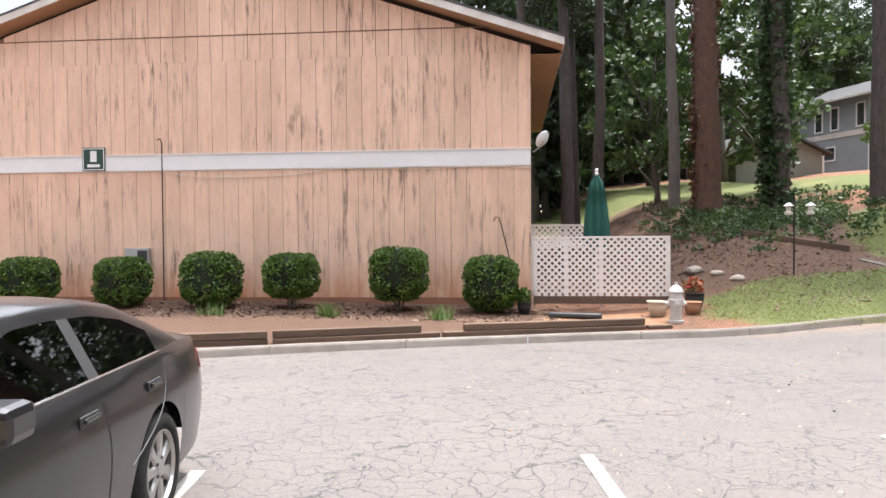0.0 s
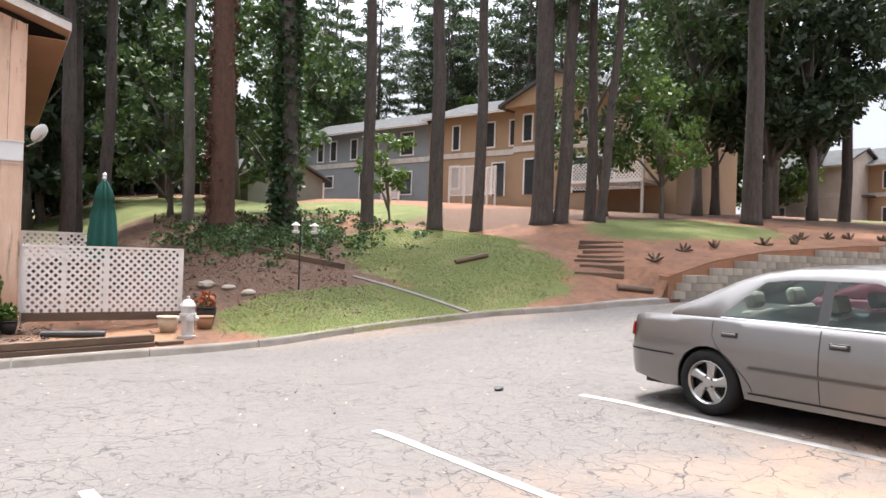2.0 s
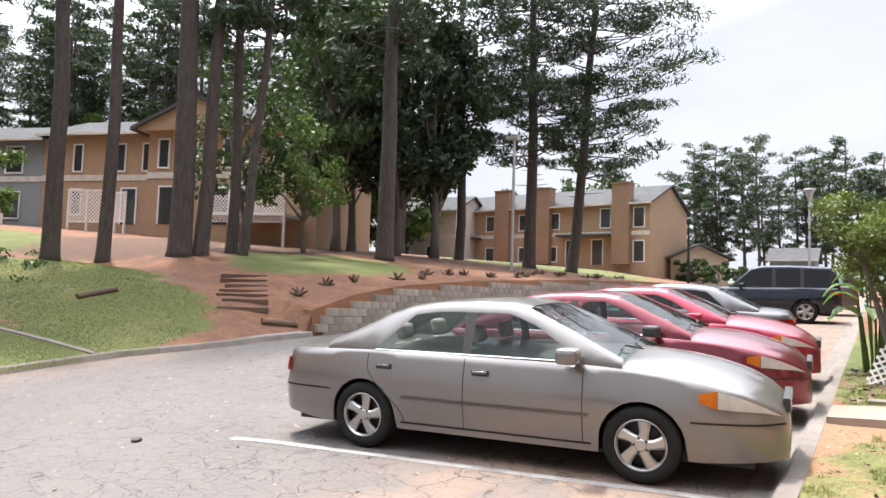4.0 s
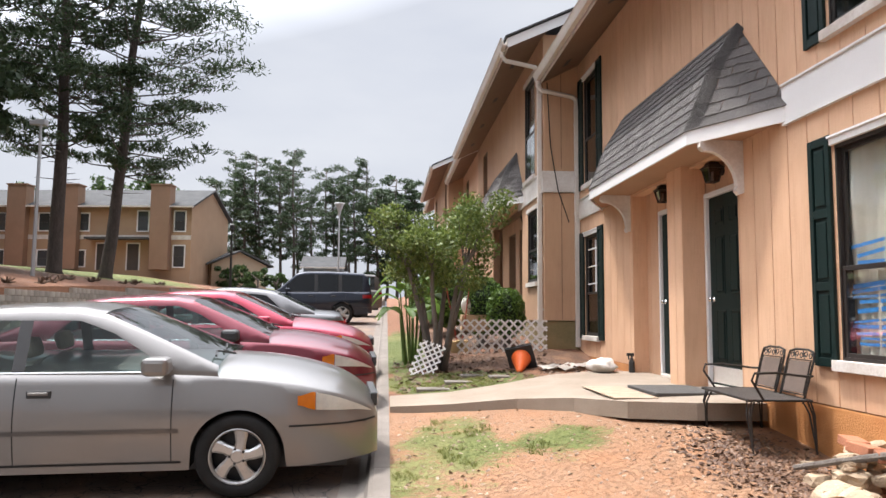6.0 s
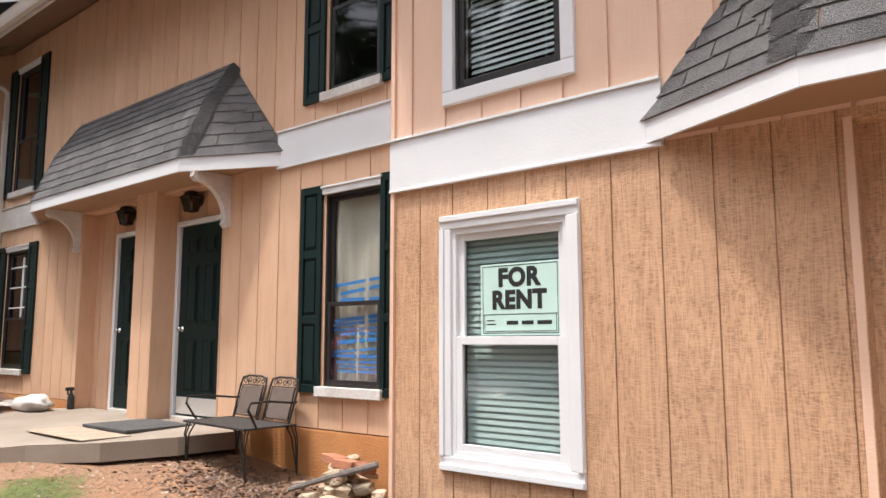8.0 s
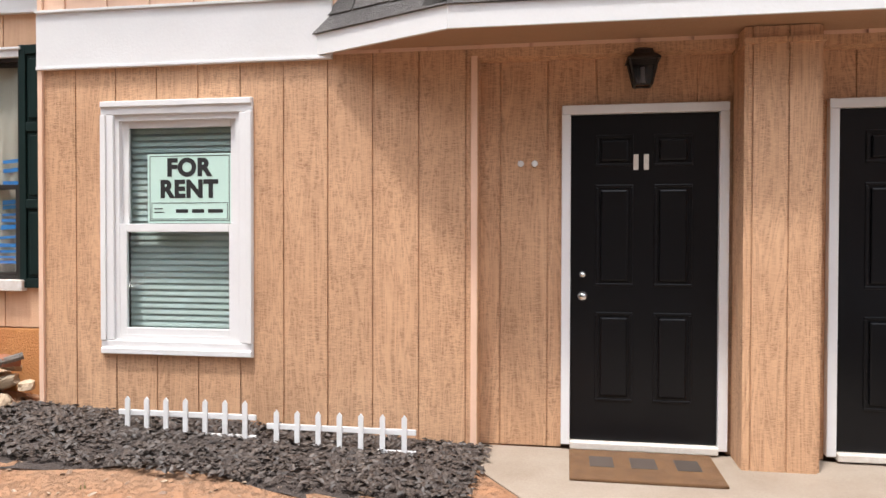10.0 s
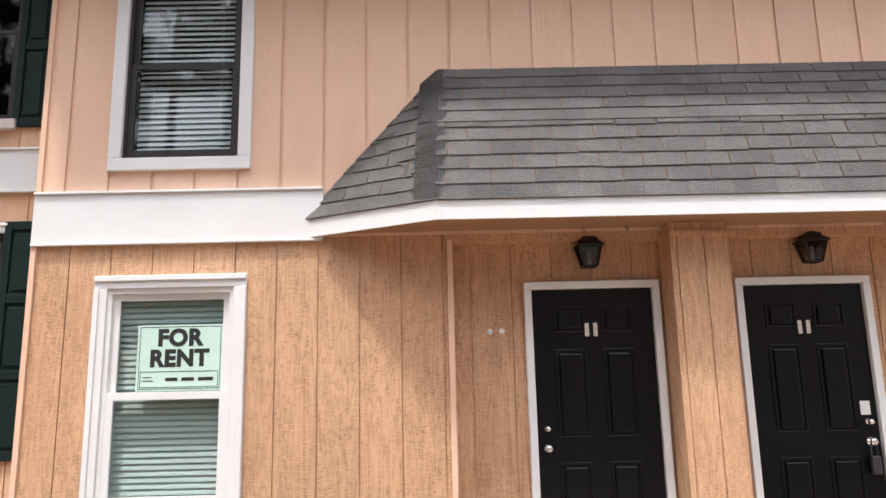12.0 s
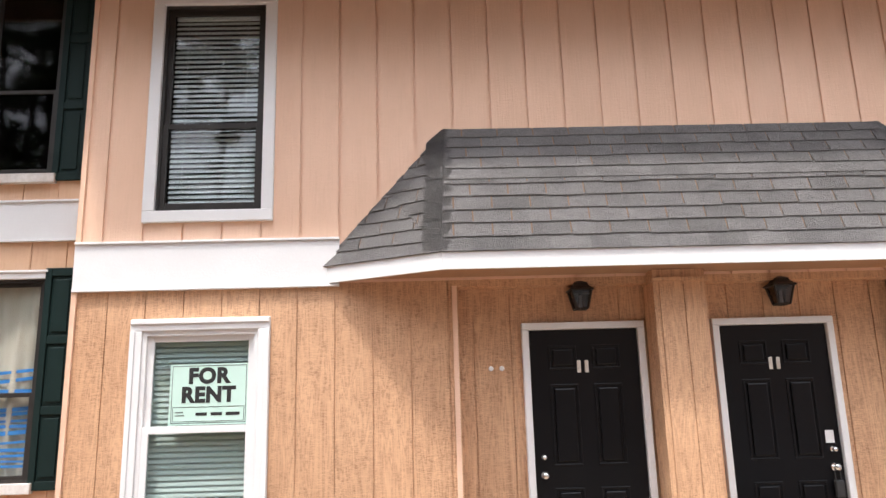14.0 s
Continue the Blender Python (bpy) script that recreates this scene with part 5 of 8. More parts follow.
SUV = dict(
    wb=2.95, rear=-1.05, front=3.85, sill=0.36, arch=0.43, wheel=0.385, half=0.97,
    zt=[(-1.05, 1.10), (-1.0, 1.16), (0, 1.16), (2.2, 1.14), (3.3, 1.08), (3.75, 0.98), (3.85, 0.8)],
    zc=[(-1.05, 1.14), (-1.0, 1.2), (2.2, 1.2), (3.3, 1.14), (3.75, 1.02), (3.85, 0.82)],
    w=[(-1.05, 0.92), (-0.9, 0.97), (2.8, 0.97), (3.5, 0.93), (3.85, 0.8)],
    roof=[(-1.03, 1.18), (-0.9, 1.70), (-0.75, 1.83), (0.5, 1.88), (1.3, 1.87), (1.6, 1.80), (2.3, 1.18)],
    glass=(-0.80, 1.55), side=[(-0.72, 0.02), (0.14, 0.86), (0.98, 1.95)], belt=1.16, lean=0.17)


def wheel_parts(parent, x, y, r, side, style, width=0.2):
    w = part("wheel", mesh_of("wheel", boxes((-0.01, 0.01, -0.05, 0.05, -0.01, 0.01)), PLASTIC), None, parent)
    w.matrix_local = pose(x, y, r, 90 * side, 0, 0)      # local z points outwards
    bm = bmesh.new()
    h = width / 2
    lathe(bm, [(r * 0.66, -h), (r * 0.93, -h), (r * 0.99, -h * 0.7), (r, 0), (r * 0.99, h * 0.7), (r * 0.93, h), (r * 0.80, h + 0.008), (r * 0.66, h), (r * 0.66, -h)], seg=36, cap=False)
    part("tyre", bm, RUBBER, w, smooth=True)
    # black disc added behind the spokes for the dark hollow of the wheel
    bm = bmesh.new()
    lathe(bm, [(r * 0.3, -0.03), (r * 0.655, -0.05), (r * 0.655, -0.02), (r * 0.3, 0.0)], seg=28)
    part("brake_disc", bm, PLASTIC, w)
    bm = bmesh.new()
    R = r * 0.665
    lathe(bm, [(R * 0.90, h - 0.05), (R, h - 0.03), (R, h + 0.002), (R * 0.96, h + 0.006), (R * 0.90, h - 0.012), (R * 0.90, h - 0.05)], seg=36, cap=False)
    lathe(bm, [(R * 0.27, h - 0.05), (R * 0.27, h - 0.008), (R * 0.2, h + 0.002), (R * 0.05, h + 0.003)], seg=20)
    n = 5 if style == "alloy" else 7
    for k in range(n):
        a = 2 * math.pi * k / n
        tw = 0.30 if style == "alloy" else 0.0
        w0, w1 = (0.18, 0.27) if style == "alloy" else (0.14, 0.24)
        rows = []
        for f in (0.18, 0.45, 0.72, 0.94):
            wd = (w0 + (w1 - w0) * abs(f - 0.45) * 1.8) * R
            ang = a + tw * (f - 0.2)
            c, s = Vector((math.cos(ang), math.sin(ang), 0)), Vector((-math.sin(ang), math.cos(ang), 0))
            z = h - 0.006 - 0.012 * (f - 0.3)
            rows.append([bm.verts.new(c * f * R + s * o * wd + Vector((0, 0, z + dz))) for o, dz in ((-1, -0.012), (-0.6, 0), (0.6, 0), (1, -0.012), (1, -0.04), (-1, -0.04))])
        for p, q in zip(rows, rows[1:]):
            for i in range(6):
                bm.faces.new((p[i], p[(i + 1) % 6], q[(i + 1) % 6], q[i]))
    part("rim", bm, ALLOY, w, smooth=False)
    bm = bmesh.new()
    for k in range(5):
        a = 2 * math.pi * (k + 0.5) / 5
        lathe(bm, [(0.010, h - 0.012), (0.010, h + 0.0)], Matrix.Translation((0.16 * r * 1.6 * math.cos(a) * 0.7, 0.16 * r * 1.6 * math.sin(a) * 0.7, 0)), 6)
    part("wheel_nut", bm, PLASTIC, w)


def car(m, P, paint, label, glass=None, style="alloy", seats=None, badge=False, moulding=True, reverse_lamps=False):
    glass = glass or CARGLASS
    c = empty("car", label, "car", "parked cars", m=m)

    def tab(k, x):
        """Profile value at x, with its kinks rounded off away from the two ends."""
        d = 0.2 * min(1.0, max(0.0, min(x - P["rear"], P["front"] - x)) / 0.5)
        return sum(lerp_table(P[k], x + d * f) for f in (-1, -0.5, 0, 0.5, 1)) / 5

    def y_side(x, z):
        v = (z - P["sill"]) / max(0.05, tab("zt", x) - P["sill"])
        v = max(0.0, min(1.0, v))
        return tab("w", x) * (0.945 + 0.055 * math.sin(min(1, v / 0.55) * math.pi / 2) - 0.075 * max(0, (v - 0.55) / 0.45) ** 1.6)

    def z_low(x):
        z = P["sill"] + 0.03 * smooth01(P["wb"] + 0.4, P["front"], x) + 0.06 * smooth01(-0.4, P["rear"], x)
        for ax in (0.0, P["wb"]):
            d = P["arch"] ** 2 - (x - ax) ** 2
            if d > 0:
                z = max(z, P["wheel"] + math.sqrt(d))
        return z
    xs = set(steps(P["rear"], P["front"], 40)) | set(steps(P["front"] - 0.5, P["front"], 10))
    for ax in (0.0, P["wb"]):
        xs |= {ax + P["arch"] * math.cos(t) for t in steps(0.25, math.pi - 0.25, 12)} | {ax + P["arch"] * 1.05, ax - P["arch"] * 1.05}
    xs = sorted(x for x in xs if P["rear"] <= x <= P["front"])
    bm = bmesh.new()
    rings = []
    for x in xs:
        zt, zc, zl = tab("zt", x), tab("zc", x), z_low(x)
        half = [(y_side(x, z), z) for z in steps(zl, zt, 9)]
        e = half[-1][0]
        half += [(e * f, zt + (zc - zt) * (1 - f * f) ** 0.8) for f in (0.97, 0.90, 0.72, 0.45)]
        ring = [(x, y, z) for y, z in half] + [(x, 0, zc)] + [(x, -y, z) for y, z in half[::-1]]
        rings.append([bm.verts.new(p) for p in ring])
    for a, b in zip(rings, rings[1:]):
        for i in range(len(a) - 1):
            bm.faces.new((a[i], a[i + 1], b[i + 1], b[i]))
    bm.faces.new(rings[0])
    bm.faces.new(rings[-1][::-1])
    body = part("body", bm, paint, c, smooth=True)
    part("underbody", boxes((P["rear"] + 0.12, P["front"] - 0.25, -P["half"] * 0.66, P["half"] * 0.66, P["sill"] - 0.06, P["sill"] + 0.25), (P["arch"] + 0.05, P["wb"] - P["arch"] - 0.05, -P["half"] * 0.9, P["half"] * 0.9, P["sill"] + 0.005, P["sill"] + 0.12)), PLASTIC, c)
    # greenhouse
    g0, g1 = P["glass"]
    gx = sorted({*[p[0] for p in P["roof"]], *[p[0] for p in P.get("wtop", ()) if p[0] < P["roof"][-1][0]], g0, g1, *[v for s in P["side"] for v in s], *steps(P["roof"][0][0], P["roof"][-1][0], 22)})
    top0, belt = P["belt"], P["belt"]

    def zr(x):
        return lerp_table(P["roof"], x)

    def y_at(x, z):
        return min(y_side(x, belt) - 0.01, tab("w", x) * 0.935 - 0.012 - P["lean"] * max(0, z - belt) / (max(p[1] for p in P["roof"]) - belt))
    groups = {}

    def put(key, quad):
        groups.setdefault(key, []).append(quad)

    def section(x):
        z1 = zr(x)
        zb = min(belt, tab("zc", x)) - 0.03
        ze = max(zb + 0.01, z1 - 0.045)
        lev = [zb, zb + min(0.035, (ze - zb) * 0.3), ze - min(0.05, (ze - zb) * 0.25), ze]
        if "wtop" in P:                          # slanting ends of the side windows
            lev[2] = max(lev[1] + 0.002, min(lev[2], lerp_table(P["wtop"], x)))
        pts = [(y_at(x, z), z) for z in lev]
        e = pts[-1][0]
        return pts + [(e - 0.045, z1 - 0.012), (e * 0.6, z1 + 0.006), (0, z1 + 0.012)]
    for a, b in zip(gx, gx[1:]):
        if b - a < 1e-4:
            continue
        sa, sb, mid = section(a), section(b), (a + b) / 2
        for sg in (1, -1):
            for i in range(6):
                q = [(a, sg * sa[i][0], sa[i][1]), (b, sg * sb[i][0], sb[i][1]), (b, sg * sb[i + 1][0], sb[i + 1][1]), (a, sg * sa[i + 1][0], sa[i + 1][1])]
                if i == 1:
                    k = next((n for n, s in enumerate(P["side"]) if s[0] - 1e-6 <= mid <= s[1] + 1e-6), None)
                    put(("side_window", k, sg) if k is not None else ("pillar", int(mid > 1.0), sg) if P["side"][0][0] < mid < P["side"][-1][1] else ("roof", 0, 0), q)
                elif i >= 4:
                    put(("rear_window", 0, 0) if mid < g0 else ("windshield", 0, 0) if mid > g1 else ("roof", 0, 0), q)
                else:
                    put(("roof", 0, 0), q)
    for (n, k, sg), quads in groups.items():
        bm = bmesh.new()
        for q in quads:
            bm.faces.new([bm.verts.new(p) for p in q])
        bmesh.ops.remove_doubles(bm, verts=bm.verts[:], dist=1e-4)
        bmesh.ops.dissolve_degenerate(bm, edges=bm.edges[:], dist=1e-4)
        o = part(n, bm, paint if n == "roof" else PLASTIC if n == "pillar" else glass, c, smooth=True)
        if n not in ("roof", "pillar"):
            o.visible_shadow = False

    def patch(name, x0, x1, z0, z1, material, off=0.006, parent=c, sides=(1, -1), nx=6, nz=3, label=""):
        for sg in sides:
            bm = bmesh.new()
            g = []
            for x in steps(x0, x1, nx):
                za, zb = (z0(x) if callable(z0) else z0), (z1(x) if callable(z1) else z1)
                g.append([bm.verts.new((x + (off if x > 3.3 else 0), sg * (y_side(x, z) + off), z)) for z in steps(za, zb, nz)])
            for p, q in zip(g, g[1:]):
                for i in range(nz):
                    bm.faces.new((p[i], p[i + 1], q[i + 1], q[i]))
            bmesh.ops.solidify(bm, geom=bm.faces[:], thickness=0.004)
            part(name, bm, material, parent, label, smooth=False)
    red = LAMP_RED
    fr, rr, wb = P["front"], P["rear"], P["wb"]
    hz = lerp_table(P["zt"], fr - 0.3)
    lamp_lo = lambda x: hz - 0.125 + 0.07 * (fr - x) - 0.03 * smooth01(fr - 0.2, fr, x)
    lamp_hi = lambda x: min(tab("zt", x) - 0.02, hz + 0.035 + 0.02 * (fr - x))
    patch("headlight", fr - 0.50, fr - 0.07, lamp_lo, lamp_hi, LAMP_CLEAR, 0.010, nx=14)
    patch("turn_signal", fr - 0.64, fr - 0.505, lambda x: lamp_lo(x) + 0.03 * smooth01(fr - 0.5, fr - 0.64, x), lambda x: lamp_hi(x) - 0.03 * smooth01(fr - 0.5, fr - 0.64, x), LAMP_AMBER, 0.010)
    zt_r = lerp_table(P["zt"], rr + 0.15)
    patch("tail_light", rr + 0.02, rr + (0.15 if not reverse_lamps else 0.34), zt_r - 0.22, zt_r - 0.09, red, 0.008)
    part("rear_light_bar", boxes((rr - 0.012, rr + 0.05, -0.66 * P["half"], 0.66 * P["half"], zt_r - 0.24, zt_r - 0.12), bevel=0.01), red, c)
    doors = [s for s in P["side"]][:2] if len(P["side"]) == 2 else P["side"][1:]
    mid_x = (doors[0][1] + doors[1][0]) / 2
    seam = lambda x, za, zb: patch("door_seam", x - 0.004, x + 0.004, za, zb, PLASTIC, 0.0015, nx=1, nz=8)
    low = P["sill"] + 0.06
    seam(mid_x, low, belt - 0.03)
    seam(doors[1][1] + (0.04 if "wtop" in P else 0.16), low, belt - 0.05)
    for sg in (1, -1):
        bm = bmesh.new()
        pts = []
        for k in steps(0, 1, 9):
            z = belt - 0.04 - k * (belt - 0.06 - (P["wheel"] + 0.12 if "wtop" not in P else P["sill"] + 0.05))
            x = -0.13 + 0.03 * k + (P["arch"] + 0.14) * k ** 2.6 if "wtop" not in P else 0.04 + 0.41 * smooth01(0.15, 1.0, k)
            pts.append((x, sg * (y_side(x, z) + 0.0005), z))
        tube(bm, pts, 0.0045, 4)
        part("door_seam", bm, PLASTIC, c)
    patch("sill_trim", P["arch"] + 0.06, wb - P["arch"] - 0.06, P["sill"] + 0.055, P["sill"] + 0.072, PLASTIC, 0.003, nx=10, nz=1)
    if moulding:
        zm = P["wheel"] + 0.19
        patch("side_moulding", P["arch"] + 0.08, wb - P["arch"] - 0.08, zm, zm + 0.028, paint, 0.010, nx=12, nz=1)
        patch("bumper_strip", wb + P["arch"] + 0.03, fr - 0.03, zm + 0.02, zm + 0.035, PLASTIC, 0.004, nx=8, nz=1)
        patch("bumper_strip", rr + 0.02, -P["arch"] - 0.03, zm + 0.03, zm + 0.045, PLASTIC, 0.004, nx=8, nz=1)
    for x in (doors[0][0] + (0.09 if "wtop" in P else 0.19), doors[1][0] + 0.12):
        for sg in (1, -1):
            z = belt - 0.145
            y = y_side(x, z)
            h = part("door_handle", boxes((x - 0.085, x + 0.085, sg * (y + 0.006) - 0.006, sg * (y + 0.006) + 0.006, z - 0.028, z + 0.028), bevel=0.006), PLASTIC, c)
            part("handle_grip", boxes((x - 0.07, x + 0.07, sg * (y + 0.022) - 0.008, sg * (y + 0.022) + 0.008, z - 0.004, z + 0.018), bevel=0.006), paint, h)
    # belt line strip, mirrors, wipers, grille, bumpers
    for sg in (1, -1):
        bm = bmesh.new()
        tube(bm, [(x, sg * (y_at(x, belt) + 0.004), belt + 0.004) for x in steps(P["side"][0][0] - 0.03, P["side"][-1][1] + 0.02, 10)], 0.0055, 5)
        part("belt_strip", bm, CHROME if not reverse_lamps else PLASTIC, c)
        mx = P["side"][-1][1] - 0.05
        bm = bmesh.new()
        y = y_side(mx, belt)
        bx(bm, mx - 0.10, mx + 0.09, sg * (y + 0.14) - 0.10, sg * (y + 0.14) + 0.10, belt + 0.0, belt + 0.13, bevel=0.035)
        bx(bm, mx, mx + 0.08, sg * (y + 0.02) - 0.05, sg * (y + 0.02) + 0.05, belt + 0.015, belt + 0.06, bevel=0.01)
        part("mirror", bm, PLASTIC if badge else paint, c, smooth=False)
    x1 = P["roof"][-1][0]
    for yy in (0.35, -0.25):
        bm = bmesh.new()
        zc = lerp_table(P["zc"], x1)
        tube(bm, [(x1 + 0.06, yy, zc + 0.012), (x1 - 0.06, yy - 0.2, zc + 0.055), (x1 - 0.03, yy - 0.45, zc + 0.04)], 0.009, 5)
        part("wiper", bm, PLASTIC, c)
    part("grille", boxes((fr - 0.05, fr + 0.006, -0.34, 0.34, hz - 0.15, hz - 0.04), (fr - 0.08, fr + 0.004, -0.42, 0.42, P["sill"] + 0.06, P["sill"] + 0.15), bevel=0.008), PLASTIC, c)
    part("grille_bar", boxes(*[(fr, fr + 0.012, -0.33, 0.33, hz - 0.14 + k * 0.028, hz - 0.13 + k * 0.028) for k in range(4)]), CHROME, c)
    part("number_plate", boxes((rr - 0.016, rr, -0.16, 0.16, zt_r - 0.40, zt_r - 0.25)), BLIND, c, "blank plate")
    # seats and dashboard
    sc = seats or SEAT
    zs = P["sill"] + 0.25
    for (x, y) in ((doors[1][0] + 0.25, 0.36), (doors[1][0] + 0.25, -0.36), (doors[0][0] + 0.42, 0.38), (doors[0][0] + 0.42, -0.38)):
        bm = bmesh.new()
        bx(bm, x - 0.15, x + 0.38, y - 0.25, y + 0.25, zs - 0.1, zs + 0.13, bevel=0.05)
        bx(bm, -0.07, 0.07, -0.24, 0.24, 0.0, 0.50, Matrix.Translation((x - 0.2, y, zs + 0.05)) @ pose(0, 0, 0, 0, -16, 0), bevel=0.05)
        bx(bm, -0.05, 0.05, -0.13, 0.13, 0.52, 0.68, Matrix.Translation((x - 0.2, y, zs + 0.05)) @ pose(0, 0, 0, 0, -16, 0), bevel=0.045)
        part("seat", bm, sc, c)
    part("dashboard", boxes((x1 - 0.55, x1 - 0.05, -0.68, 0.68, belt - 0.22, belt - 0.02), bevel=0.05), PLASTIC, c)
    bm = bmesh.new()
    tube(bm, [Vector((x1 - 0.66, 0.36, belt - 0.02)) + Vector((0.06 * math.sin(t), 0.18 * math.cos(t), 0.17 * math.sin(t))) for t in steps(0, 2 * math.pi, 18)], 0.014, 6, False)
    part("steering_wheel", bm, PLASTIC, c)
    for x in (0, wb):
        for sg in (1, -1):
            wheel_parts(c, x, sg * (P["half"] - 0.115), P["wheel"], -sg, style)
    for x in (0, wb):                                           # dark liners inside the arches
        for sg in (1, -1):
            bm = bmesh.new()
            pts = [(x + (P["arch"] + 0.012) * math.cos(t), P["wheel"] + (P["arch"] + 0.012) * math.sin(t)) for t in steps(-0.25, math.pi + 0.25, 16)]
            r0, r1 = [bm.verts.new((a, sg * P["half"] * 0.92, b)) for a, b in pts], [bm.verts.new((a, sg * P["half"] * 0.55, b)) for a, b in pts]
            for i in range(16):
                bm.faces.new((r0[i], r0[i + 1], r1[i + 1], r1[i]))
            part("arch_liner", bm, PLASTIC, c)
    return c


LAMP_RED = mat("lamp_red", (0.42, 0.012, 0.015), (0.30, 0.01, 0.012), 8, 120, 0.12, bump=0.03, coat=0.8)
LAMP_AMBER = mat("lamp_amber", (0.75, 0.24, 0.02), (0.60, 0.17, 0.015), 8, 120, 0.12, bump=0.03, coat=0.8)
LAMP_CLEAR = mat("lamp_lens", (0.75, 0.70, 0.60), (0.55, 0.50, 0.44), 9, 80, 0.1, 0.0, bump=0.03, coat=1.0)
SEAT = mat("seat_cloth_tan", (0.36, 0.33, 0.28), (0.28, 0.26, 0.22), 6, 150, 0.95)
SEATD = mat("seat_cloth_dark", (0.05, 0.05, 0.05), (0.08, 0.08, 0.08), 6, 150, 0.95)
SILVER = paint_mat("car_paint_silver", (0.185, 0.173, 0.162))
CHARCOAL = paint_mat("car_paint_charcoal", (0.017, 0.0165, 0.018))
MAROON = paint_mat("car_paint_maroon", (0.135, 0.012, 0.022))
ROSE = paint_mat("car_paint_red", (0.30, 0.022, 0.045))
PEWTER = paint_mat("car_paint_pewter", (0.13, 0.125, 0.125))
NAVY = paint_mat("car_paint_navy", (0.006, 0.009, 0.02))
BROWNV = paint_mat("car_paint_grey", (0.10, 0.09, 0.08))


def parked(x, y, ang, cy=None):
    """Pose of a car whose rear axle stands at x, y, heading ang from +x, on the sloping lot."""
    h = radians(ang)
    f, l = Vector((math.cos(h), math.sin(h))), Vector((-math.sin(h), math.cos(h)))
    z = lambda a, b: lot_z(x + f.x * a + l.x * b, y + f.y * a + l.y * b)
    zs = [z(a, b) for a in (0, 2.67) for b in (-0.77, 0.77)]
    roll = math.degrees(math.atan2((zs[1] + zs[3] - zs[0] - zs[2]) / 2, 1.54))
    pit = math.degrees(math.atan2((zs[2] + zs[3] - zs[0] - zs[1]) / 2, 2.67))
    return Matrix.Translation((x, y, (zs[0] + zs[1]) / 2)) @ pose(0, 0, 0, 0, 0, ang) @ pose(0, 0, 0, roll, -pit, 0)


car(parked(0.845, 6.25, 4.6), SEDAN, SILVER, "dusty silver-beige four-door sedan parked nose to the kerb")
car(parked(2.0, -3.27, 6.5), LOW_SEDAN, CHARCOAL, "dark charcoal sedan with tinted windows", TINTGLASS, "cover", SEATD, moulding=False)
car(parked(0.80, 9.05, 4), SEDAN, MAROON, "maroon four-door sedan parked nose to the kerb", seats=SEATD, badge=True)
car(parked(0.72, 11.75, 4), SEDAN, ROSE, "faded red sedan parked nose to the kerb", seats=SEATD)
car(parked(2.75, 15.2, 184), SEDAN, PEWTER, "grey sedan backed up to the kerb", TINTGLASS, seats=SEATD, moulding=False, reverse_lamps=True)
car(parked(3.0, 27.0, 186), SUV, NAVY, "dark navy sport utility vehicle backed to the kerb", TINTGLASS, seats=SEATD, reverse_lamps=True)
car(parked(3.3, 32.5, 188), SUV, BROWNV, "grey-brown van backed to the kerb", seats=SEATD)


# ---- trees ----
def leaf_mat(name, c1, c2, trans=0.25):
    m, nt, b = nodes_of(name, 0.55)
    geo = nt.nodes.new("ShaderNodeNewGeometry")
    v = mapped(nt)
    col = mix_of(nt, geo.outputs["Random Per Island"], c1, c2)
    col = mix_of(nt, math_of(nt, "MULTIPLY", noise_of(nt, v, 0.9, 3), 0.5), col, tuple(x * 0.55 for x in c1))
    nt.links.new(col, b.inputs["Base Color"])
    tr, mx = nt.nodes.new("ShaderNodeBsdfTranslucent"), nt.nodes.new("ShaderNodeMixShader")
    nt.links.new(col, tr.inputs["Color"])
    mx.inputs["Fac"].default_value = trans
    nt.links.new(b.outputs[0], mx.inputs[1])
    nt.links.new(tr.outputs[0], mx.inputs[2])
    nt.links.new(mx.outputs[0], nt.nodes["Material Output"].inputs["Surface"])
    return m


PINE_BARK = mat("pine_bark", (0.120, 0.096, 0.082), (0.034, 0.027, 0.024), 9, 34, 0.95, stretch=(1, 1, 0.22), bump=1.0, grain=0.5)
RED_BARK = mat("vine_covered_bark", (0.15, 0.075, 0.048), (0.06, 0.034, 0.025), 9, 40, 0.95, stretch=(1, 1, 0.5), bump=1.0)
GREY_BARK = mat("grey_bark", (0.19, 0.165, 0.14), (0.10, 0.085, 0.075), 5, 50, 0.9, stretch=(1, 1, 0.3), bump=0.7)
NEEDLES = leaf_mat("pine_needles", (0.030, 0.055, 0.022), (0.065, 0.100, 0.040))
OAK = leaf_mat("dark_leaves", (0.022, 0.044, 0.019), (0.058, 0.092, 0.036))
LIGHT = leaf_mat("fresh_leaves", (0.075, 0.135, 0.028), (0.16, 0.24, 0.055), 0.35)
MID = leaf_mat("woodland_leaves", (0.035, 0.070, 0.020), (0.095, 0.150, 0.040), 0.3)
IVY = leaf_mat("ivy_leaves", (0.020, 0.050, 0.014), (0.055, 0.100, 0.028), 0.15)
BOX = leaf_mat("boxwood_leaves", (0.040, 0.095, 0.012), (0.15, 0.24, 0.032), 0.25)


def leaf_cloud(name, centres, spreads, per, size, material, parent, seed, long=1.6, droop=0.0, label=""):
    """Many small leaf blades scattered round the centres, as one crown."""
    rng = np.random.default_rng(seed)
    c = np.repeat(np.asarray(centres, float), per, axis=0)
    sp = np.repeat(np.asarray(spreads, float).reshape(len(centres), -1), per, axis=0)
    n = len(c)
    d = rng.normal(size=(n, 3))
    d /= np.linalg.norm(d, axis=1)[:, None]
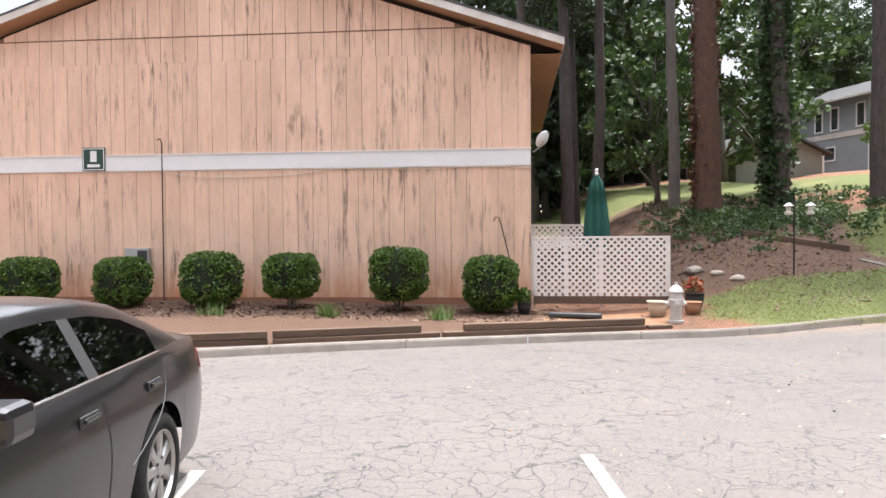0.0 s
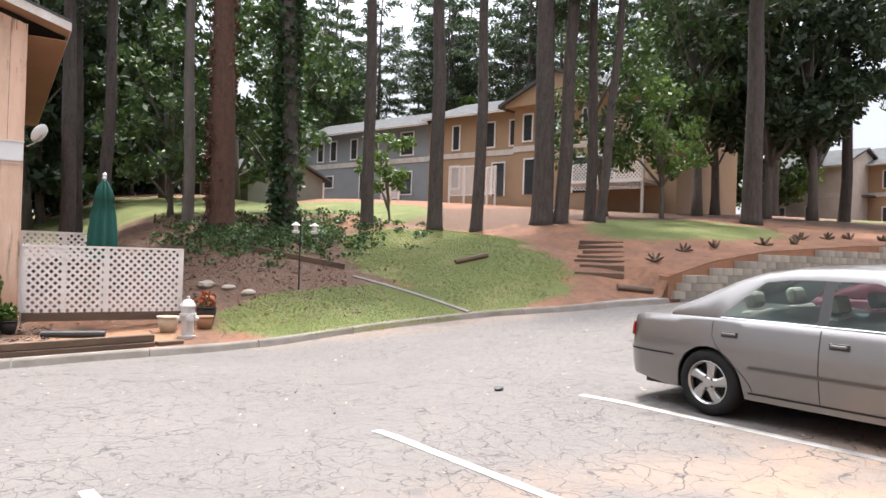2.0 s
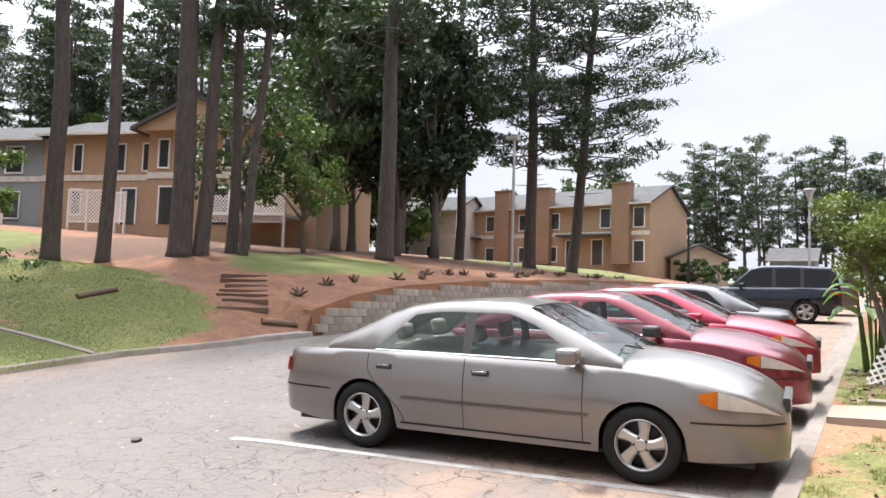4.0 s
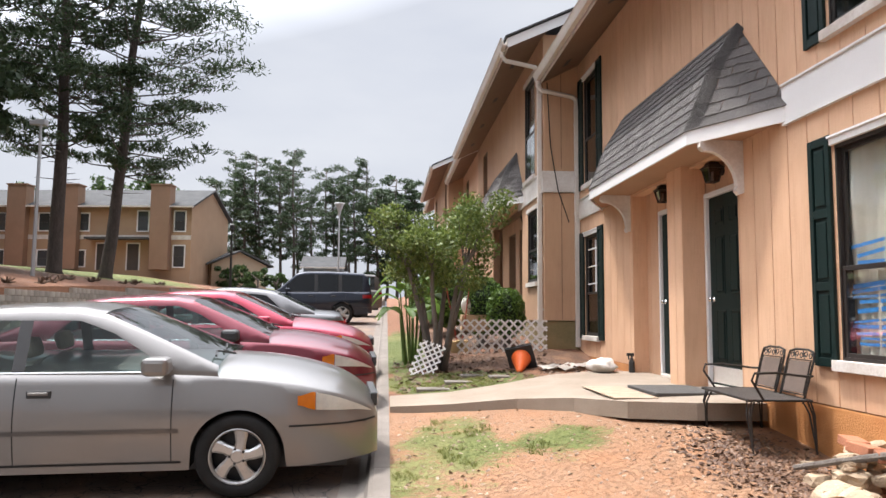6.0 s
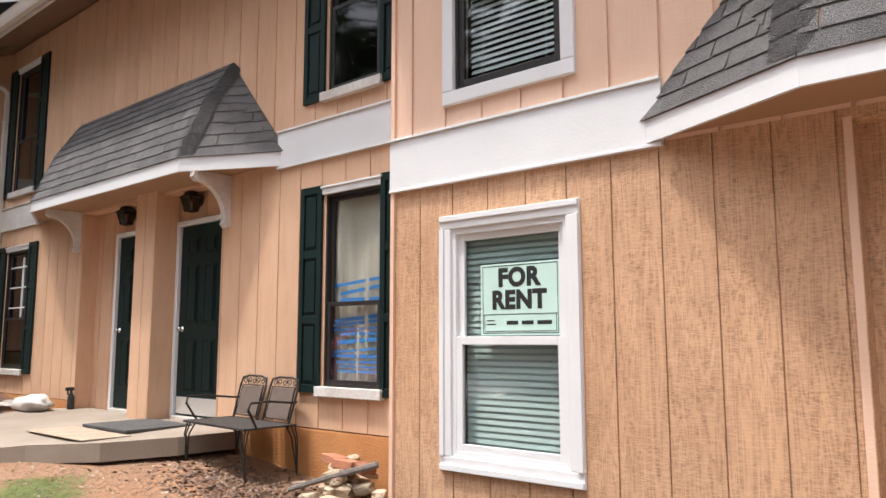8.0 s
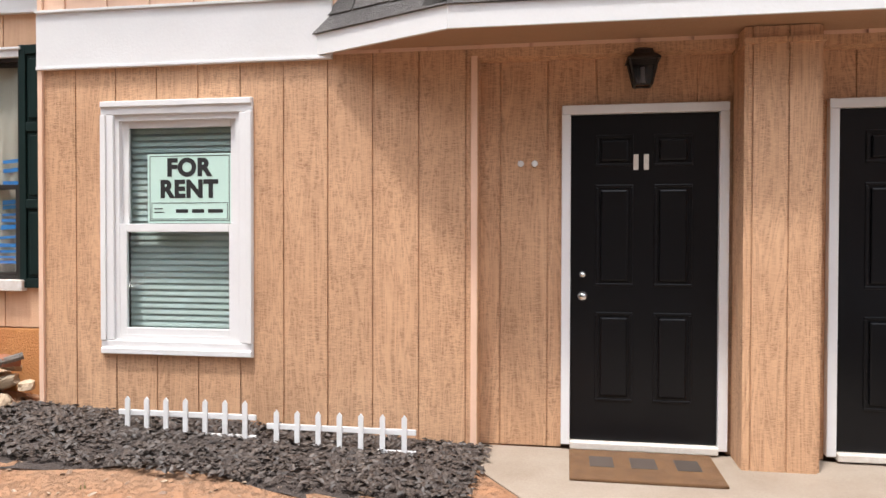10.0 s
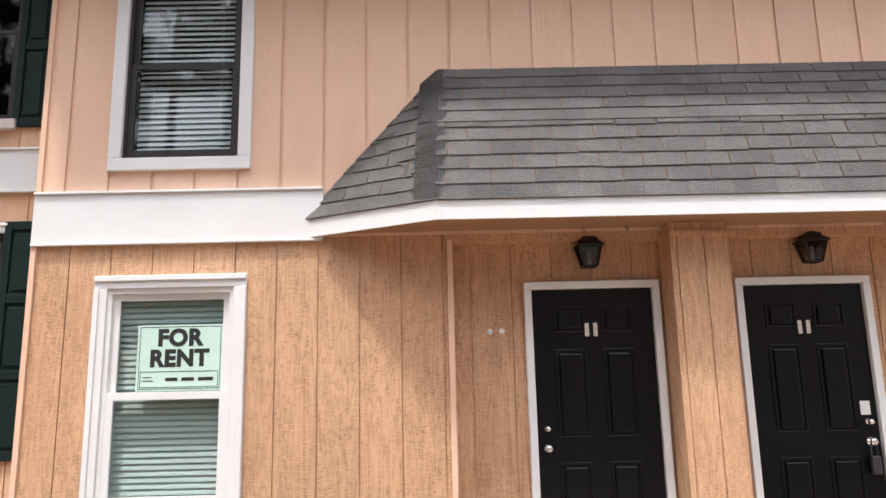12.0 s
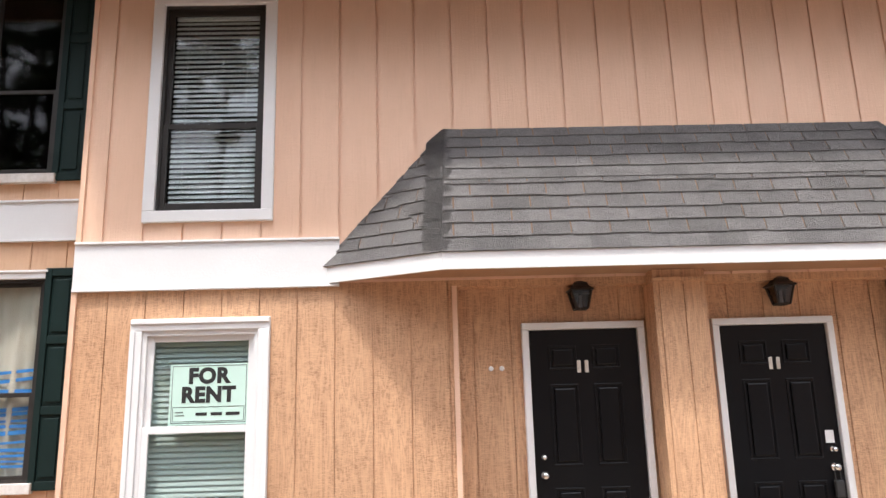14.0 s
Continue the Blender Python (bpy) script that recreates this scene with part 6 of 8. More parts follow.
    p = c + d * sp * (rng.random((n, 1)) ** 0.45)
    p[:, 2] -= droop * rng.random(n)
    u = rng.normal(size=(n, 3))
    u /= np.linalg.norm(u, axis=1)[:, None]
    v = np.cross(u, rng.normal(size=(n, 3)))
    v /= np.linalg.norm(v, axis=1)[:, None]
    s = size * (0.6 + 0.8 * rng.random((n, 1)))
    u, v = u * s * long, v * s
    verts = np.stack([p - u, p + v * 0.8 - u * 0.1, p + u, p - v * 0.8 + u * 0.1], 1).reshape(-1, 3)
    me = bpy.data.meshes.new(name)
    me.vertices.add(4 * n)
    me.vertices.foreach_set("co", verts.ravel())
    me.loops.add(4 * n)
    me.loops.foreach_set("vertex_index", np.arange(4 * n, dtype=np.int32))
    me.polygons.add(n)
    me.polygons.foreach_set("loop_start", np.arange(0, 4 * n, 4, dtype=np.int32))
    me.polygons.foreach_set("loop_total", np.full(n, 4, dtype=np.int32))
    me.update()
    me.materials.append(material)
    return part(name, me, None, parent, label)


def trunk_line(x, y, z, h, lean, rng, bend=0.15):
    pts, dx, dy = [], lean[0], lean[1]
    for f in steps(0, 1, 9):
        pts.append(Vector((x + dx * f + bend * math.sin(f * 5 + rng.random()), y + dy * f + bend * math.cos(f * 4 + rng.random()), z - 0.15 + h * f)))
    return pts


def pine(x, y, h, r, seed, lean=(0, 0), crown=0.45, reach=3.2, bark=None, n=46, per=60, size=0.10, label="tall pine with a bare straight trunk and a ragged crown", z=None, dead=0):
    rng = random.Random(seed)
    z = hill_z(x, y) if z is None else z
    t = empty("pine_tree", label, "tree", "pines")
    pts = trunk_line(x, y, z, h, lean, rng)
    bm = bmesh.new()
    tube(bm, [pts[0], pts[0].lerp(pts[1], 0.12), pts[0].lerp(pts[1], 0.3)] + pts[1:], [r * 1.35, r * 1.12, r * 1.04] + [r * (1.03 - 0.08 * i) for i in range(1, len(pts))], 12)
    part("trunk", bm, bark or PINE_BARK, t, smooth=True)
    at = lambda f: pts[min(8, int(f * 9))].lerp(pts[min(9, int(f * 9) + 1)], f * 9 - int(f * 9)) if f < 1 else pts[-1]
    bm, cs, ss = bmesh.new(), [], []
    for i in range(n):
        f = crown + (1 - crown) * (i + rng.random()) / n
        p, a = at(min(f, 0.999)), rng.uniform(0, 2 * math.pi)
        L = reach * (0.35 + 0.65 * math.sin(math.pi * min(1, (1 - f) / (1 - crown) * 0.8 + 0.15))) * rng.uniform(0.55, 1.15)
        d = Vector((math.cos(a), math.sin(a), rng.uniform(-0.05, 0.35)))
        q1, q2 = p + d * L * 0.55 + Vector((0, 0, -0.05 * L)), p + d * L + Vector((0, 0, 0.10 * L))
        tube(bm, [p, q1, q2], [0.05, 0.032, 0.012], 5, False)
        for k in (0.55, 0.75, 0.9, 1.0):
            cs.append(p.lerp(q2, k) + Vector((rng.uniform(-1, 1), rng.uniform(-1, 1), rng.uniform(-0.2, 0.35))) * 0.28 * L / 2)
            ss.append((0.42 + 0.12 * L, 0.42 + 0.12 * L, 0.26))
    for i in range(dead):
        f = rng.uniform(0.2, crown)
        p, a = at(f), rng.uniform(0, 6.28)
        tube(bm, [p, p + Vector((math.cos(a), math.sin(a), 0.1)) * rng.uniform(0.5, 1.6)], [0.03, 0.01], 4, False)
    part("branch", bm, bark or PINE_BARK, t)
    leaf_cloud("crown", cs, ss, max(8, int(per * 0.42)), size * 0.62, NEEDLES, t, seed, 3.6)
    return t


def broadleaf(x, y, h, r, spread, seed, material=None, low=0.25, clumps=60, per=70, size=0.11, bark=None, z=None, label="leafy broadleaf tree with a dense crown", name="tree", flat=0.75):
    rng = random.Random(seed)
    z = hill_z(x, y) if z is None else z
    t = empty(name, label, "tree", "broadleaf trees")
    pts = trunk_line(x, y, z, h * 0.8, (rng.uniform(-.6, .6), rng.uniform(-.6, .6)), rng, 0.12)
    bm = bmesh.new()
    tube(bm, pts, [r * (1.3 if i == 0 else 1 - 0.09 * i) for i in range(len(pts))], 10)
    part("trunk", bm, bark or GREY_BARK, t, smooth=True)
    bm, cs, ss = bmesh.new(), [], []
    for i in range(clumps):
        f = rng.uniform(low, 1.0)
        a, rad = rng.uniform(0, 6.283), spread * math.sqrt(rng.random()) * (0.45 + 0.55 * math.sin(math.pi * min(0.95, (f - low) / (1 - low) * 0.8 + 0.12)))
        c = Vector((x + rad * math.cos(a), y + rad * math.sin(a), z + h * f))
        if i % 3 == 0:
            p = pts[min(9, max(1, int(f * 7)))]
            tube(bm, [p, p.lerp(c, 0.6) + Vector((0, 0, 0.2)), c], [0.07, 0.04, 0.015], 5, False)
        cs.append(c)
        ss.append((spread * 0.26, spread * 0.26, spread * 0.26 * flat))
    part("limb", bm, bark or GREY_BARK, t)
    leaf_cloud("crown", cs, ss, per, size, material or MID, t, seed)
    return t


# tall trunks on the bank
red = pine(-19.7, 5.9, 24, 0.42, 11, bark=RED_BARK, crown=0.5, reach=4, label="tall pine trunk cloaked in reddish dead vine")
ivy = pine(-19.1, 8.0, 23, 0.30, 12, crown=0.55, reach=4, label="tall trunk wrapped in green ivy")
for tr_, mtl, n_, rr_ in ((ivy, IVY, 120, 0.5), (red, leaf_mat("dead_vine_leaves", (0.11, 0.050, 0.030), (0.20, 0.105, 0.065), 0.1), 110, 0.38)):
    rng = random.Random(5)
    x0, y0 = (-19.1, 8.0) if tr_ is ivy else (-19.7, 5.9)
    z0 = hill_z(x0, y0)
    cs = [(x0 + rng.uniform(-.12, .12), y0 + rng.uniform(-.12, .12), z0 + 11.5 * i / n_) for i in range(n_)]
    sp = [(rr_ * (1.0 + 0.25 * math.sin(i)), rr_ * (1.0 + 0.25 * math.cos(i * 1.7)), 0.3) for i in range(n_)]
    leaf_cloud("vine", cs, sp, 110, 0.075, mtl, tr_, 3, 1.2, label="climbing vine leaves")
pine(-18.1, 10.6, 23, 0.22, 13, crown=0.5)
pine(-16.9, 12.7, 24, 0.26, 14, crown=0.52)
pine(-16.2, 13.9, 22, 0.21, 15, (0.8, 0.3), crown=0.5)
pine(-14.8, 15.8, 25, 0.37, 16, crown=0.5, reach=4)
pine(-14.5, 16.4, 24, 0.25, 17, (0.6, 0.6), crown=0.48)
pine(-14.3, 17.6, 20, 0.20, 18, crown=0.35, reach=3.0, dead=10)
pine(-13.7, 17.5, 19, 0.17, 19, (1.2, 1.0), crown=0.4, dead=6)
pine(-12.6, 24.3, 24, 0.36, 20, (0.3, 0.2), crown=0.34, reach=4.2, n=60)
pine(-20.6, 5.0, 22, 0.2, 21, crown=0.5, bark=GREY_BARK)
pine(-22.5, 2.6, 22, 0.22, 22, (0.8, 0.4), crown=0.45)
pine(-22.0, 1.4, 23, 0.24, 23, crown=0.45)
pine(-23.5, 1.9, 20, 0.16, 24, crown=0.4)
pine(-21.5, -0.1, 22, 0.2, 25, crown=0.45)
pine(-11.8, 37.1, 22, 0.34, 26, (0.4, 0), crown=0.26, reach=5.6, n=95, per=120, size=0.085, dead=8)
pine(-10.6, 40.5, 22, 0.33, 27, (2.0, 0.2), crown=0.25, reach=6.6, n=105, per=130, size=0.085, dead=8)
pine(-14.5, 34.0, 19, 0.26, 28, crown=0.3, reach=4)
broadleaf(-16.5, 20.5, 7.5, 0.12, 2.9, 31, MID, 0.28, 34, 90, 0.085, label="small understory tree with fresh leaves")
for i, (x, y, h, s) in enumerate(((-15.6, 29.6, 13, 3.3), (-17.8, 27.6, 13, 3.5), (-14.6, 31.6, 12, 2.8), (-19.5, 31.0, 14, 3.6))):
    broadleaf(x, y, h, 0.24, s, 40 + i, MID if i % 2 else OAK, 0.28, 100, 85, 0.11, label="dark dense broadleaf tree on the bank")
broadleaf(-24.5, 5.2, 7.0, 0.12, 2.8, 46, MID, 0.2, 40, 80, 0.10, label="understory tree with layered green leaves")
broadleaf(-23.0, 9.0, 8.5, 0.14, 2.8, 47, MID, 0.2, 40, 80, 0.10, label="understory tree with layered green leaves")
rng = random.Random(31)
cs = []
for i in range(420):
    x, y = -17.6 + rng.gauss(0, 1.5), 7.2 + rng.gauss(0, 1.9)
    cs.append((x, y, hill_z(x, y) + 0.10))
tagged(leaf_cloud("ground_ivy", cs, [(0.30, 0.30, 0.10)] * len(cs), 22, 0.05, MID, None, 6, 1.1), "green ivy spreading over leaf litter on the bank", "ivy", kind="stuff")
broadleaf(-14.6, 21.6, 5.2, 0.10, 2.2, 33, LIGHT, 0.35, 30, 80, 0.075, label="young tree with light green leaves on the bank")
broadleaf(-21.5, 13.2, 3.6, 0.06, 1.4, 34, LIGHT, 0.35, 18, 70, 0.07, label="small bright green shrub tree before the houses")
rng = random.Random(88)
for i in range(22):                                    # low dark growth filling the edge of the woods
    x, y = -50 - rng.uniform(0, 14), -22 + 42 * i / 22 + rng.uniform(-1, 1)
    broadleaf(x, y, rng.uniform(7, 10), 0.15, rng.uniform(3.8, 4.8), 600 + i, OAK if i % 2 else MID, 0.03, 46, 48, 0.21, label="low dark woodland growth behind the building")
# woods behind
rng = random.Random(77)
for i in range(34):
    a = i / 34
    x, y = -34 - rng.uniform(0, 22), -16 + 27 * a + rng.uniform(-2, 2)
    if i % 3 == 0:
        pine(x, y, rng.uniform(19, 25), 0.22, 100 + i, crown=0.3, reach=3.6, n=40, per=48, size=0.13)
    else:
        broadleaf(x, y, rng.uniform(12, 19), 0.2, rng.uniform(3.6, 5.0), 100 + i, OAK if i % 2 else MID, 0.08, 64, 60, 0.17, label="dark woodland tree behind the building")
for i in range(27):                                    # behind the house on the hill
    x, y = -76 + 48 * i / 27 + rng.uniform(-2, 2), 44 + rng.uniform(0, 12) - 10 * (1 - i / 27)
    pine(x, y, rng.uniform(19, 28), 0.25, 450 + i, crown=0.25, reach=4.2, n=48, per=48, size=0.15)
    if i % 2:
        broadleaf(x + 2, y + 3, rng.uniform(9, 13), 0.2, 4, 180 + i, LIGHT if i % 4 == 1 else MID, 0.15, 40, 50, 0.2, label="woodland tree behind the houses")
for i in range(17):                                    # skyline at the end of the road
    x, y = -13.5 + 16.5 * i / 17 + rng.uniform(-0.4, 0.4), 76 + rng.uniform(0, 14)
    pine(x, y, 11.2 + 4.0 * math.sin(i * 1.9) ** 2 + rng.uniform(0, 2), 0.17, 220 + i, crown=0.30, reach=2.1, n=40, per=44, size=0.095, z=2.8)
for i in range(6):
    x, y = -36 + 20 * i / 6, 78 + rng.uniform(0, 8)
    broadleaf(x, y, rng.uniform(9, 12), 0.2, 4.2, 250 + i, MID, 0.1, 44, 50, 0.2, z=4, label="woodland tree behind the apartment houses")
for i in range(5):
    x, y = 3.6 + 5 * i / 5, 74 + rng.uniform(0, 8)
    pine(x, y, rng.uniform(9, 13), 0.17, 270 + i, crown=0.15, reach=2.4, n=34, per=48, size=0.13, z=2.8)
for i, (x, y, h) in enumerate(((-8.6, 62, 2.0), (-7.2, 61, 1.6), (-5.9, 60, 1.5), (-4.5, 61.5, 1.3))):
    broadleaf(x, y, h, 0.08, 1.1, 290 + i, MID, 0.05, 16, 80, 0.09, z=3.4, label="round green shrub on the far lawn", name="shrub")


for i in range(9):
    x, y = -57 - 2.3 * i + rng.uniform(-1, 1), 22 + 1.7 * i + rng.uniform(-1.5, 1.5)
    if i % 2:
        pine(x, y, rng.uniform(19, 25), 0.24, 520 + i, crown=0.25, reach=4.2, n=46, per=50, size=0.15)
    else:
        broadleaf(x, y, rng.uniform(13, 18), 0.22, 4.2, 520 + i, MID, 0.2, 60, 60, 0.17, label="woodland tree behind the houses")


# ---- houses further off ----
def far_window(parent, m, w, h, frame=None):
    f = part("window", mesh_of("window", boxes((-w / 2, w / 2, -0.04, 0.02, 0, 0.09), (-w / 2, w / 2, -0.04, 0.02, h - 0.09, h), (-w / 2, -w / 2 + 0.09, -0.04, 0.02, 0.09, h - 0.09), (w / 2 - 0.09, w / 2, -0.04, 0.02, 0.09, h - 0.09)), frame or WHITE), None, parent)
    f.matrix_local = m
    part("pane", boxes((-w / 2 + 0.09, w / 2 - 0.09, 0.012, 0.02, 0.09, h - 0.09)), DARKPANE, f)
    part("meeting_rail", boxes((-w / 2 + 0.09, w / 2 - 0.09, -0.01, 0.011, h * 0.48, h * 0.48 + 0.05)), BRONZE, f)


DARKPANE = mat("dark_window_pane", (0.035, 0.038, 0.042), (0.06, 0.062, 0.066), 0.8, 9, 0.08, bump=0, coat=0.6)


def far_house(name, m, L, D, H, wallmat, label, wins, doors=(), roof_rise=1.6, band_z=2.55, roofmat=None, over=0.5):
    """A long two-storey block; local x along its front, -y towards the viewer."""
    h = empty(name, label, "house", "town houses", m=m)
    part("wall", boxes((0, L, 0, D, -1.5, H)), wallmat, h)
    bm = bmesh.new()
    prism(bm, [(-over, H - 0.12), (D / 2, H + roof_rise), (D + over, H - 0.12), (D + over, H + 0.02), (D / 2, H + roof_rise + 0.15), (-over, H + 0.02)], -0.3, L + 0.3, "x")
    part("roof", bm, roofmat or ROOFGREY, h)
    bm = bmesh.new()
    prism(bm, [(0.0, H), (D, H), (D / 2, H + roof_rise - 0.02)], 0.002, L - 0.002, "x")
    part("gable_wall", bm, wallmat, h)
    part("gutter", boxes((-0.3, L + 0.3, -over - 0.08, -over, H - 0.13, H + 0.0)), GUTTER, h)
    if band_z:
        part("band", boxes((0, L, -0.04, -0.001, band_z, band_z + 0.34)), WHITE_OLD, h)
    for x, z, w, hh in wins:
        far_window(h, Matrix.Translation((x, -0.03, z)), w, hh)
    for x, w in doors:
        d = part("door", boxes((x - w / 2 - 0.1, x - w / 2, -0.05, -0.002, 0, 2.15), (x + w / 2, x + w / 2 + 0.1, -0.05, -0.002, 0, 2.15), (x - w / 2 - 0.1, x + w / 2 + 0.1, -0.05, -0.002, 2.05, 2.15)), WHITE, h)
        part("door_slab", boxes((x - w / 2, x + w / 2, -0.03, -0.003, 0, 2.05)), DARKPANE, d)
    return h


def along(p, q, z):
    d = Vector(q) - Vector(p)
    return Matrix.Translation((p[0], p[1], z)) @ pose(0, 0, 0, 0, 0, math.degrees(math.atan2(d.y, d.x)))


HA, HB = Vector((-51.5, 19.8)), Vector((-20.4, 30.2))
hd = (HB - HA).normalized()
HL = (HB - HA).length
far_house("house_grey", along(HA, HB, 5.0), 14.6, 8, 5.1, SIDE_GREY, "grey two-storey town houses on the hill",
          [(1.0, 3.05, 0.9, 1.6), (3.4, 3.05, 0.8, 1.6), (4.9, 3.05, 0.8, 1.6), (7.2, 3.05, 0.8, 1.6), (9.4, 3.05, 0.8, 1.6), (12.6, 3.05, 1.3, 1.7), (0.8, 0.8, 0.8, 1.3), (4.2, 1.0, 1.6, 1.0), (12.6, 0.3, 1.2, 1.7)], [(8.4, 0.95)])
far_house("house_tan", along(HA + hd * 14.62, HB, 5.05), 7.6, 8, 5.3, SIDE_TAN, "tan two-storey town house on the hill",
          [(2.4, 3.05, 0.7, 1.7), (5.2, 3.05, 0.8, 1.7), (7.0, 3.05, 0.7, 1.7), (2.4, 0.5, 0.8, 1.6)], [(5.9, 0.9)])
hg = far_house("house_tan", along(HA + hd * 22.3 + Vector((0.35, -0.95)), HB + Vector((0.35, -0.95)), 5.0), 10.2, 9, 5.4, SIDE_TAN, "tan two-storey town house with a front gable on the hill",
               [(1.0, 3.1, 0.75, 1.7), (2.7, 3.1, 0.8, 1.7), (5.0, 3.1, 0.8, 1.7), (8.0, 3.1, 0.8, 1.7), (6.2, 0.6, 1.1, 1.7)], [(1.7, 1.7), (4.6, 0.9)], 2.2)
bm = bmesh.new()
prism(bm, [(-0.3, 5.3), (3.2, 6.9), (6.7, 5.3), (6.7, 5.15), (-0.3, 5.15)], -0.62, 4.0, "y")
part("front_gable", bm, SIDE_TAN, hg)
bm = bmesh.new()
prism(bm, [(-0.7, 5.12), (3.2, 6.92), (7.1, 5.12), (7.1, 5.32), (3.2, 7.12), (-0.7, 5.32)], -0.8, 4.2, "y")
part("gable_roof", bm, ROOFGREY, hg)
LATTICE_MAT = mat("lattice_white", (0.80, 0.78, 0.76), (0.66, 0.62, 0.58), 3, 50, 0.7)


def lattice(bm, w, h, pitch, slat, t=0.008):
    """Crossed diagonal slats over a w x h panel in local x, z."""
    for sgn in (1, -1):
        o = -h
        while o < w + h:
            # the line x = o + sgn*z (from the foot), clipped to the panel
            pts = []
            for z in (0.0, h):
                pts.append((o + (z if sgn > 0 else h - z), z))
            (x0, z0), (x1, z1) = pts
            if x0 > x1:
                x0, z0, x1, z1 = x1, z1, x0, z0
            if x1 > 0 and x0 < w:
                if x0 < 0:
                    z0 += (z1 - z0) * (-x0) / (x1 - x0)
                    x0 = 0
                if x1 > w:
                    z1 = z0 + (z1 - z0) * (w - x0) / (x1 - x0)
                    x1 = w
                L = math.hypot(x1 - x0, z1 - z0)
                if L > 0.02:
                    m = Matrix.Translation(((x0 + x1) / 2, sgn * t * 0.5, (z0 + z1) / 2)) @ pose(0, 0, 0, 0, -math.degrees(math.atan2(z1 - z0, x1 - x0)), 0)
                    bx(bm, -L / 2, L / 2, -t / 2, t / 2, -slat / 2, slat / 2, m)
            o += pitch


def patio_screen(p, q, z, h, lat=True):
    f = empty("patio_fence", "weathered white lattice patio screen", "fence", "patio screens on the hill", m=along(p, q, z))
    L = (Vector(q) - Vector(p)).length
    bm = bmesh.new()
    if lat:
        lattice(bm, L, h, 0.22, 0.05)
    else:
        for x in steps(0, L - 0.15, int(L / 0.16)):
            bx(bm, x, x + 0.145, -0.01, 0.01, 0, h)
    part("lattice_panel" if lat else "boards", bm, LATTICE_MAT, f)
    for za, zb in ((h, h + 0.08), (-0.06, 0)):
        part("rail", boxes((0, L, -0.03, 0.03, za, zb)), LATTICE_MAT, f)
    for x in (0, L / 2, L):
        part("post", boxes((x - 0.05, x + 0.05, -0.05, 0.05, -0.8, h + 0.1)), LATTICE_MAT, f)


fr_ = lambda s, off=2.2: HA + hd * s + Vector((hd.y, -hd.x)) * off
patio_screen(fr_(0.5), fr_(6.4), 4.9, 1.5, False)
patio_screen(fr_(12.2, 2.0), fr_(14.4, 2.6), 4.9, 1.7)
patio_screen(fr_(18.2, 2.0), fr_(20.6, 2.0), 5.0, 1.7)
patio_screen(fr_(20.6, 2.0), fr_(22.2, 2.6), 5.0, 1.5)
# raised deck on posts
dk = empty("deck", "raised wooden deck with lattice railing on white posts", "deck", m=along(fr_(27.3, 3.2), fr_(31.6, 3.2), 4.9))
part("platform", boxes((0, 4.4, -0.1, 2.6, 0.35, 0.5)), LATTICE_MAT, dk)
bm = bmesh.new()
lattice(bm, 4.4, 1.4, 0.2, 0.05)
part("railing", bm, LATTICE_MAT, dk)
part("railing_cap", boxes((-0.05, 4.45, -0.05, 0.05, 1.75, 1.83)), LATTICE_MAT, dk)
for x in (0, 2.2, 4.4):
    part("post", boxes((x - 0.06, x + 0.06, -0.07, 0.05, -1.6, 1.8)), WHITE_OLD, dk)
dk.children[1].matrix_local = Matrix.Translation((0, 0, 0.42))
# apartment house with chimneys
APT = SIDE_TAN
ap = far_house("apartment_house", along((-31, 60), (-10.6, 58.0), 4.6), 20.5, 9, 5.0, APT, "tan apartment house with brown chimneys",
               [(5.4, 3.0, 1.0, 1.5), (8.9, 3.0, 1.0, 1.5), (12.0, 3.0, 1.0, 1.5), (16.7, 3.0, 1.0, 1.7), (19.6, 3.0, 1.0, 1.7), (5.4, 0.2, 1.0, 1.4), (8.9, 0.2, 1.0, 1.4), (11.8, 0.2, 1.0, 1.4), (19.6, 0.2, 1.0, 1.8), (2.2, 3.0, 1.0, 1.5)], [(13.6, 0.9), (16.0, 0.9), (2.8, 0.9)], 1.9, 2.4)
CHIM = mat("chimney_brown", (0.29, 0.175, 0.115), (0.23, 0.14, 0.09), 1, 30)
for x in (6.9, 11.0, 18.2):
    ch = part("chimney", boxes((x - 0.75, x + 0.75, -0.6, 0.5, 0, 6.6), bevel=0.03), CHIM, ap)
    part("chimney_cap", boxes((x - 0.82, x + 0.82, -0.67, 0.57, 6.6, 6.7)), CHIM, ch)
part("porch_roof", boxes((12.6, 17.4, -1.1, 0, 2.35, 2.5)), ROOFGREY, ap)
part("porch_roof", boxes((0, 4.4, -1.1, 0, 2.35, 2.5)), ROOFGREY, ap)
far_house("white_house", along((-34, 55), (-27, 55.5), 4.2), 7, 7, 5.0, mat("siding_pale", (0.62, 0.56, 0.50), None, 1, 30), "pale two-storey house behind the trees", [(2, 3, 0.9, 1.5), (4.5, 3, 0.9, 1.5), (2, 0.4, 0.9, 1.5), (4.5, 0.4, 0.9, 1.5)])
sh = far_house("small_house", along((-5.7, 64), (-9.0, 70), 3.6), 7.5, 4.7, 1.8, mat("siding_buff", (0.50, 0.37, 0.26), (0.44, 0.32, 0.22), 1, 30), "small buff building with a grey gable roof", [], (), 1.1, 0)
far_house("grey_shed", along((-3.0, 68), (0.5, 68), 3.2), 3.5, 4, 2.4, SIDE_GREY, "small grey outbuilding with a gable roof", [], (), 1.0, 0)
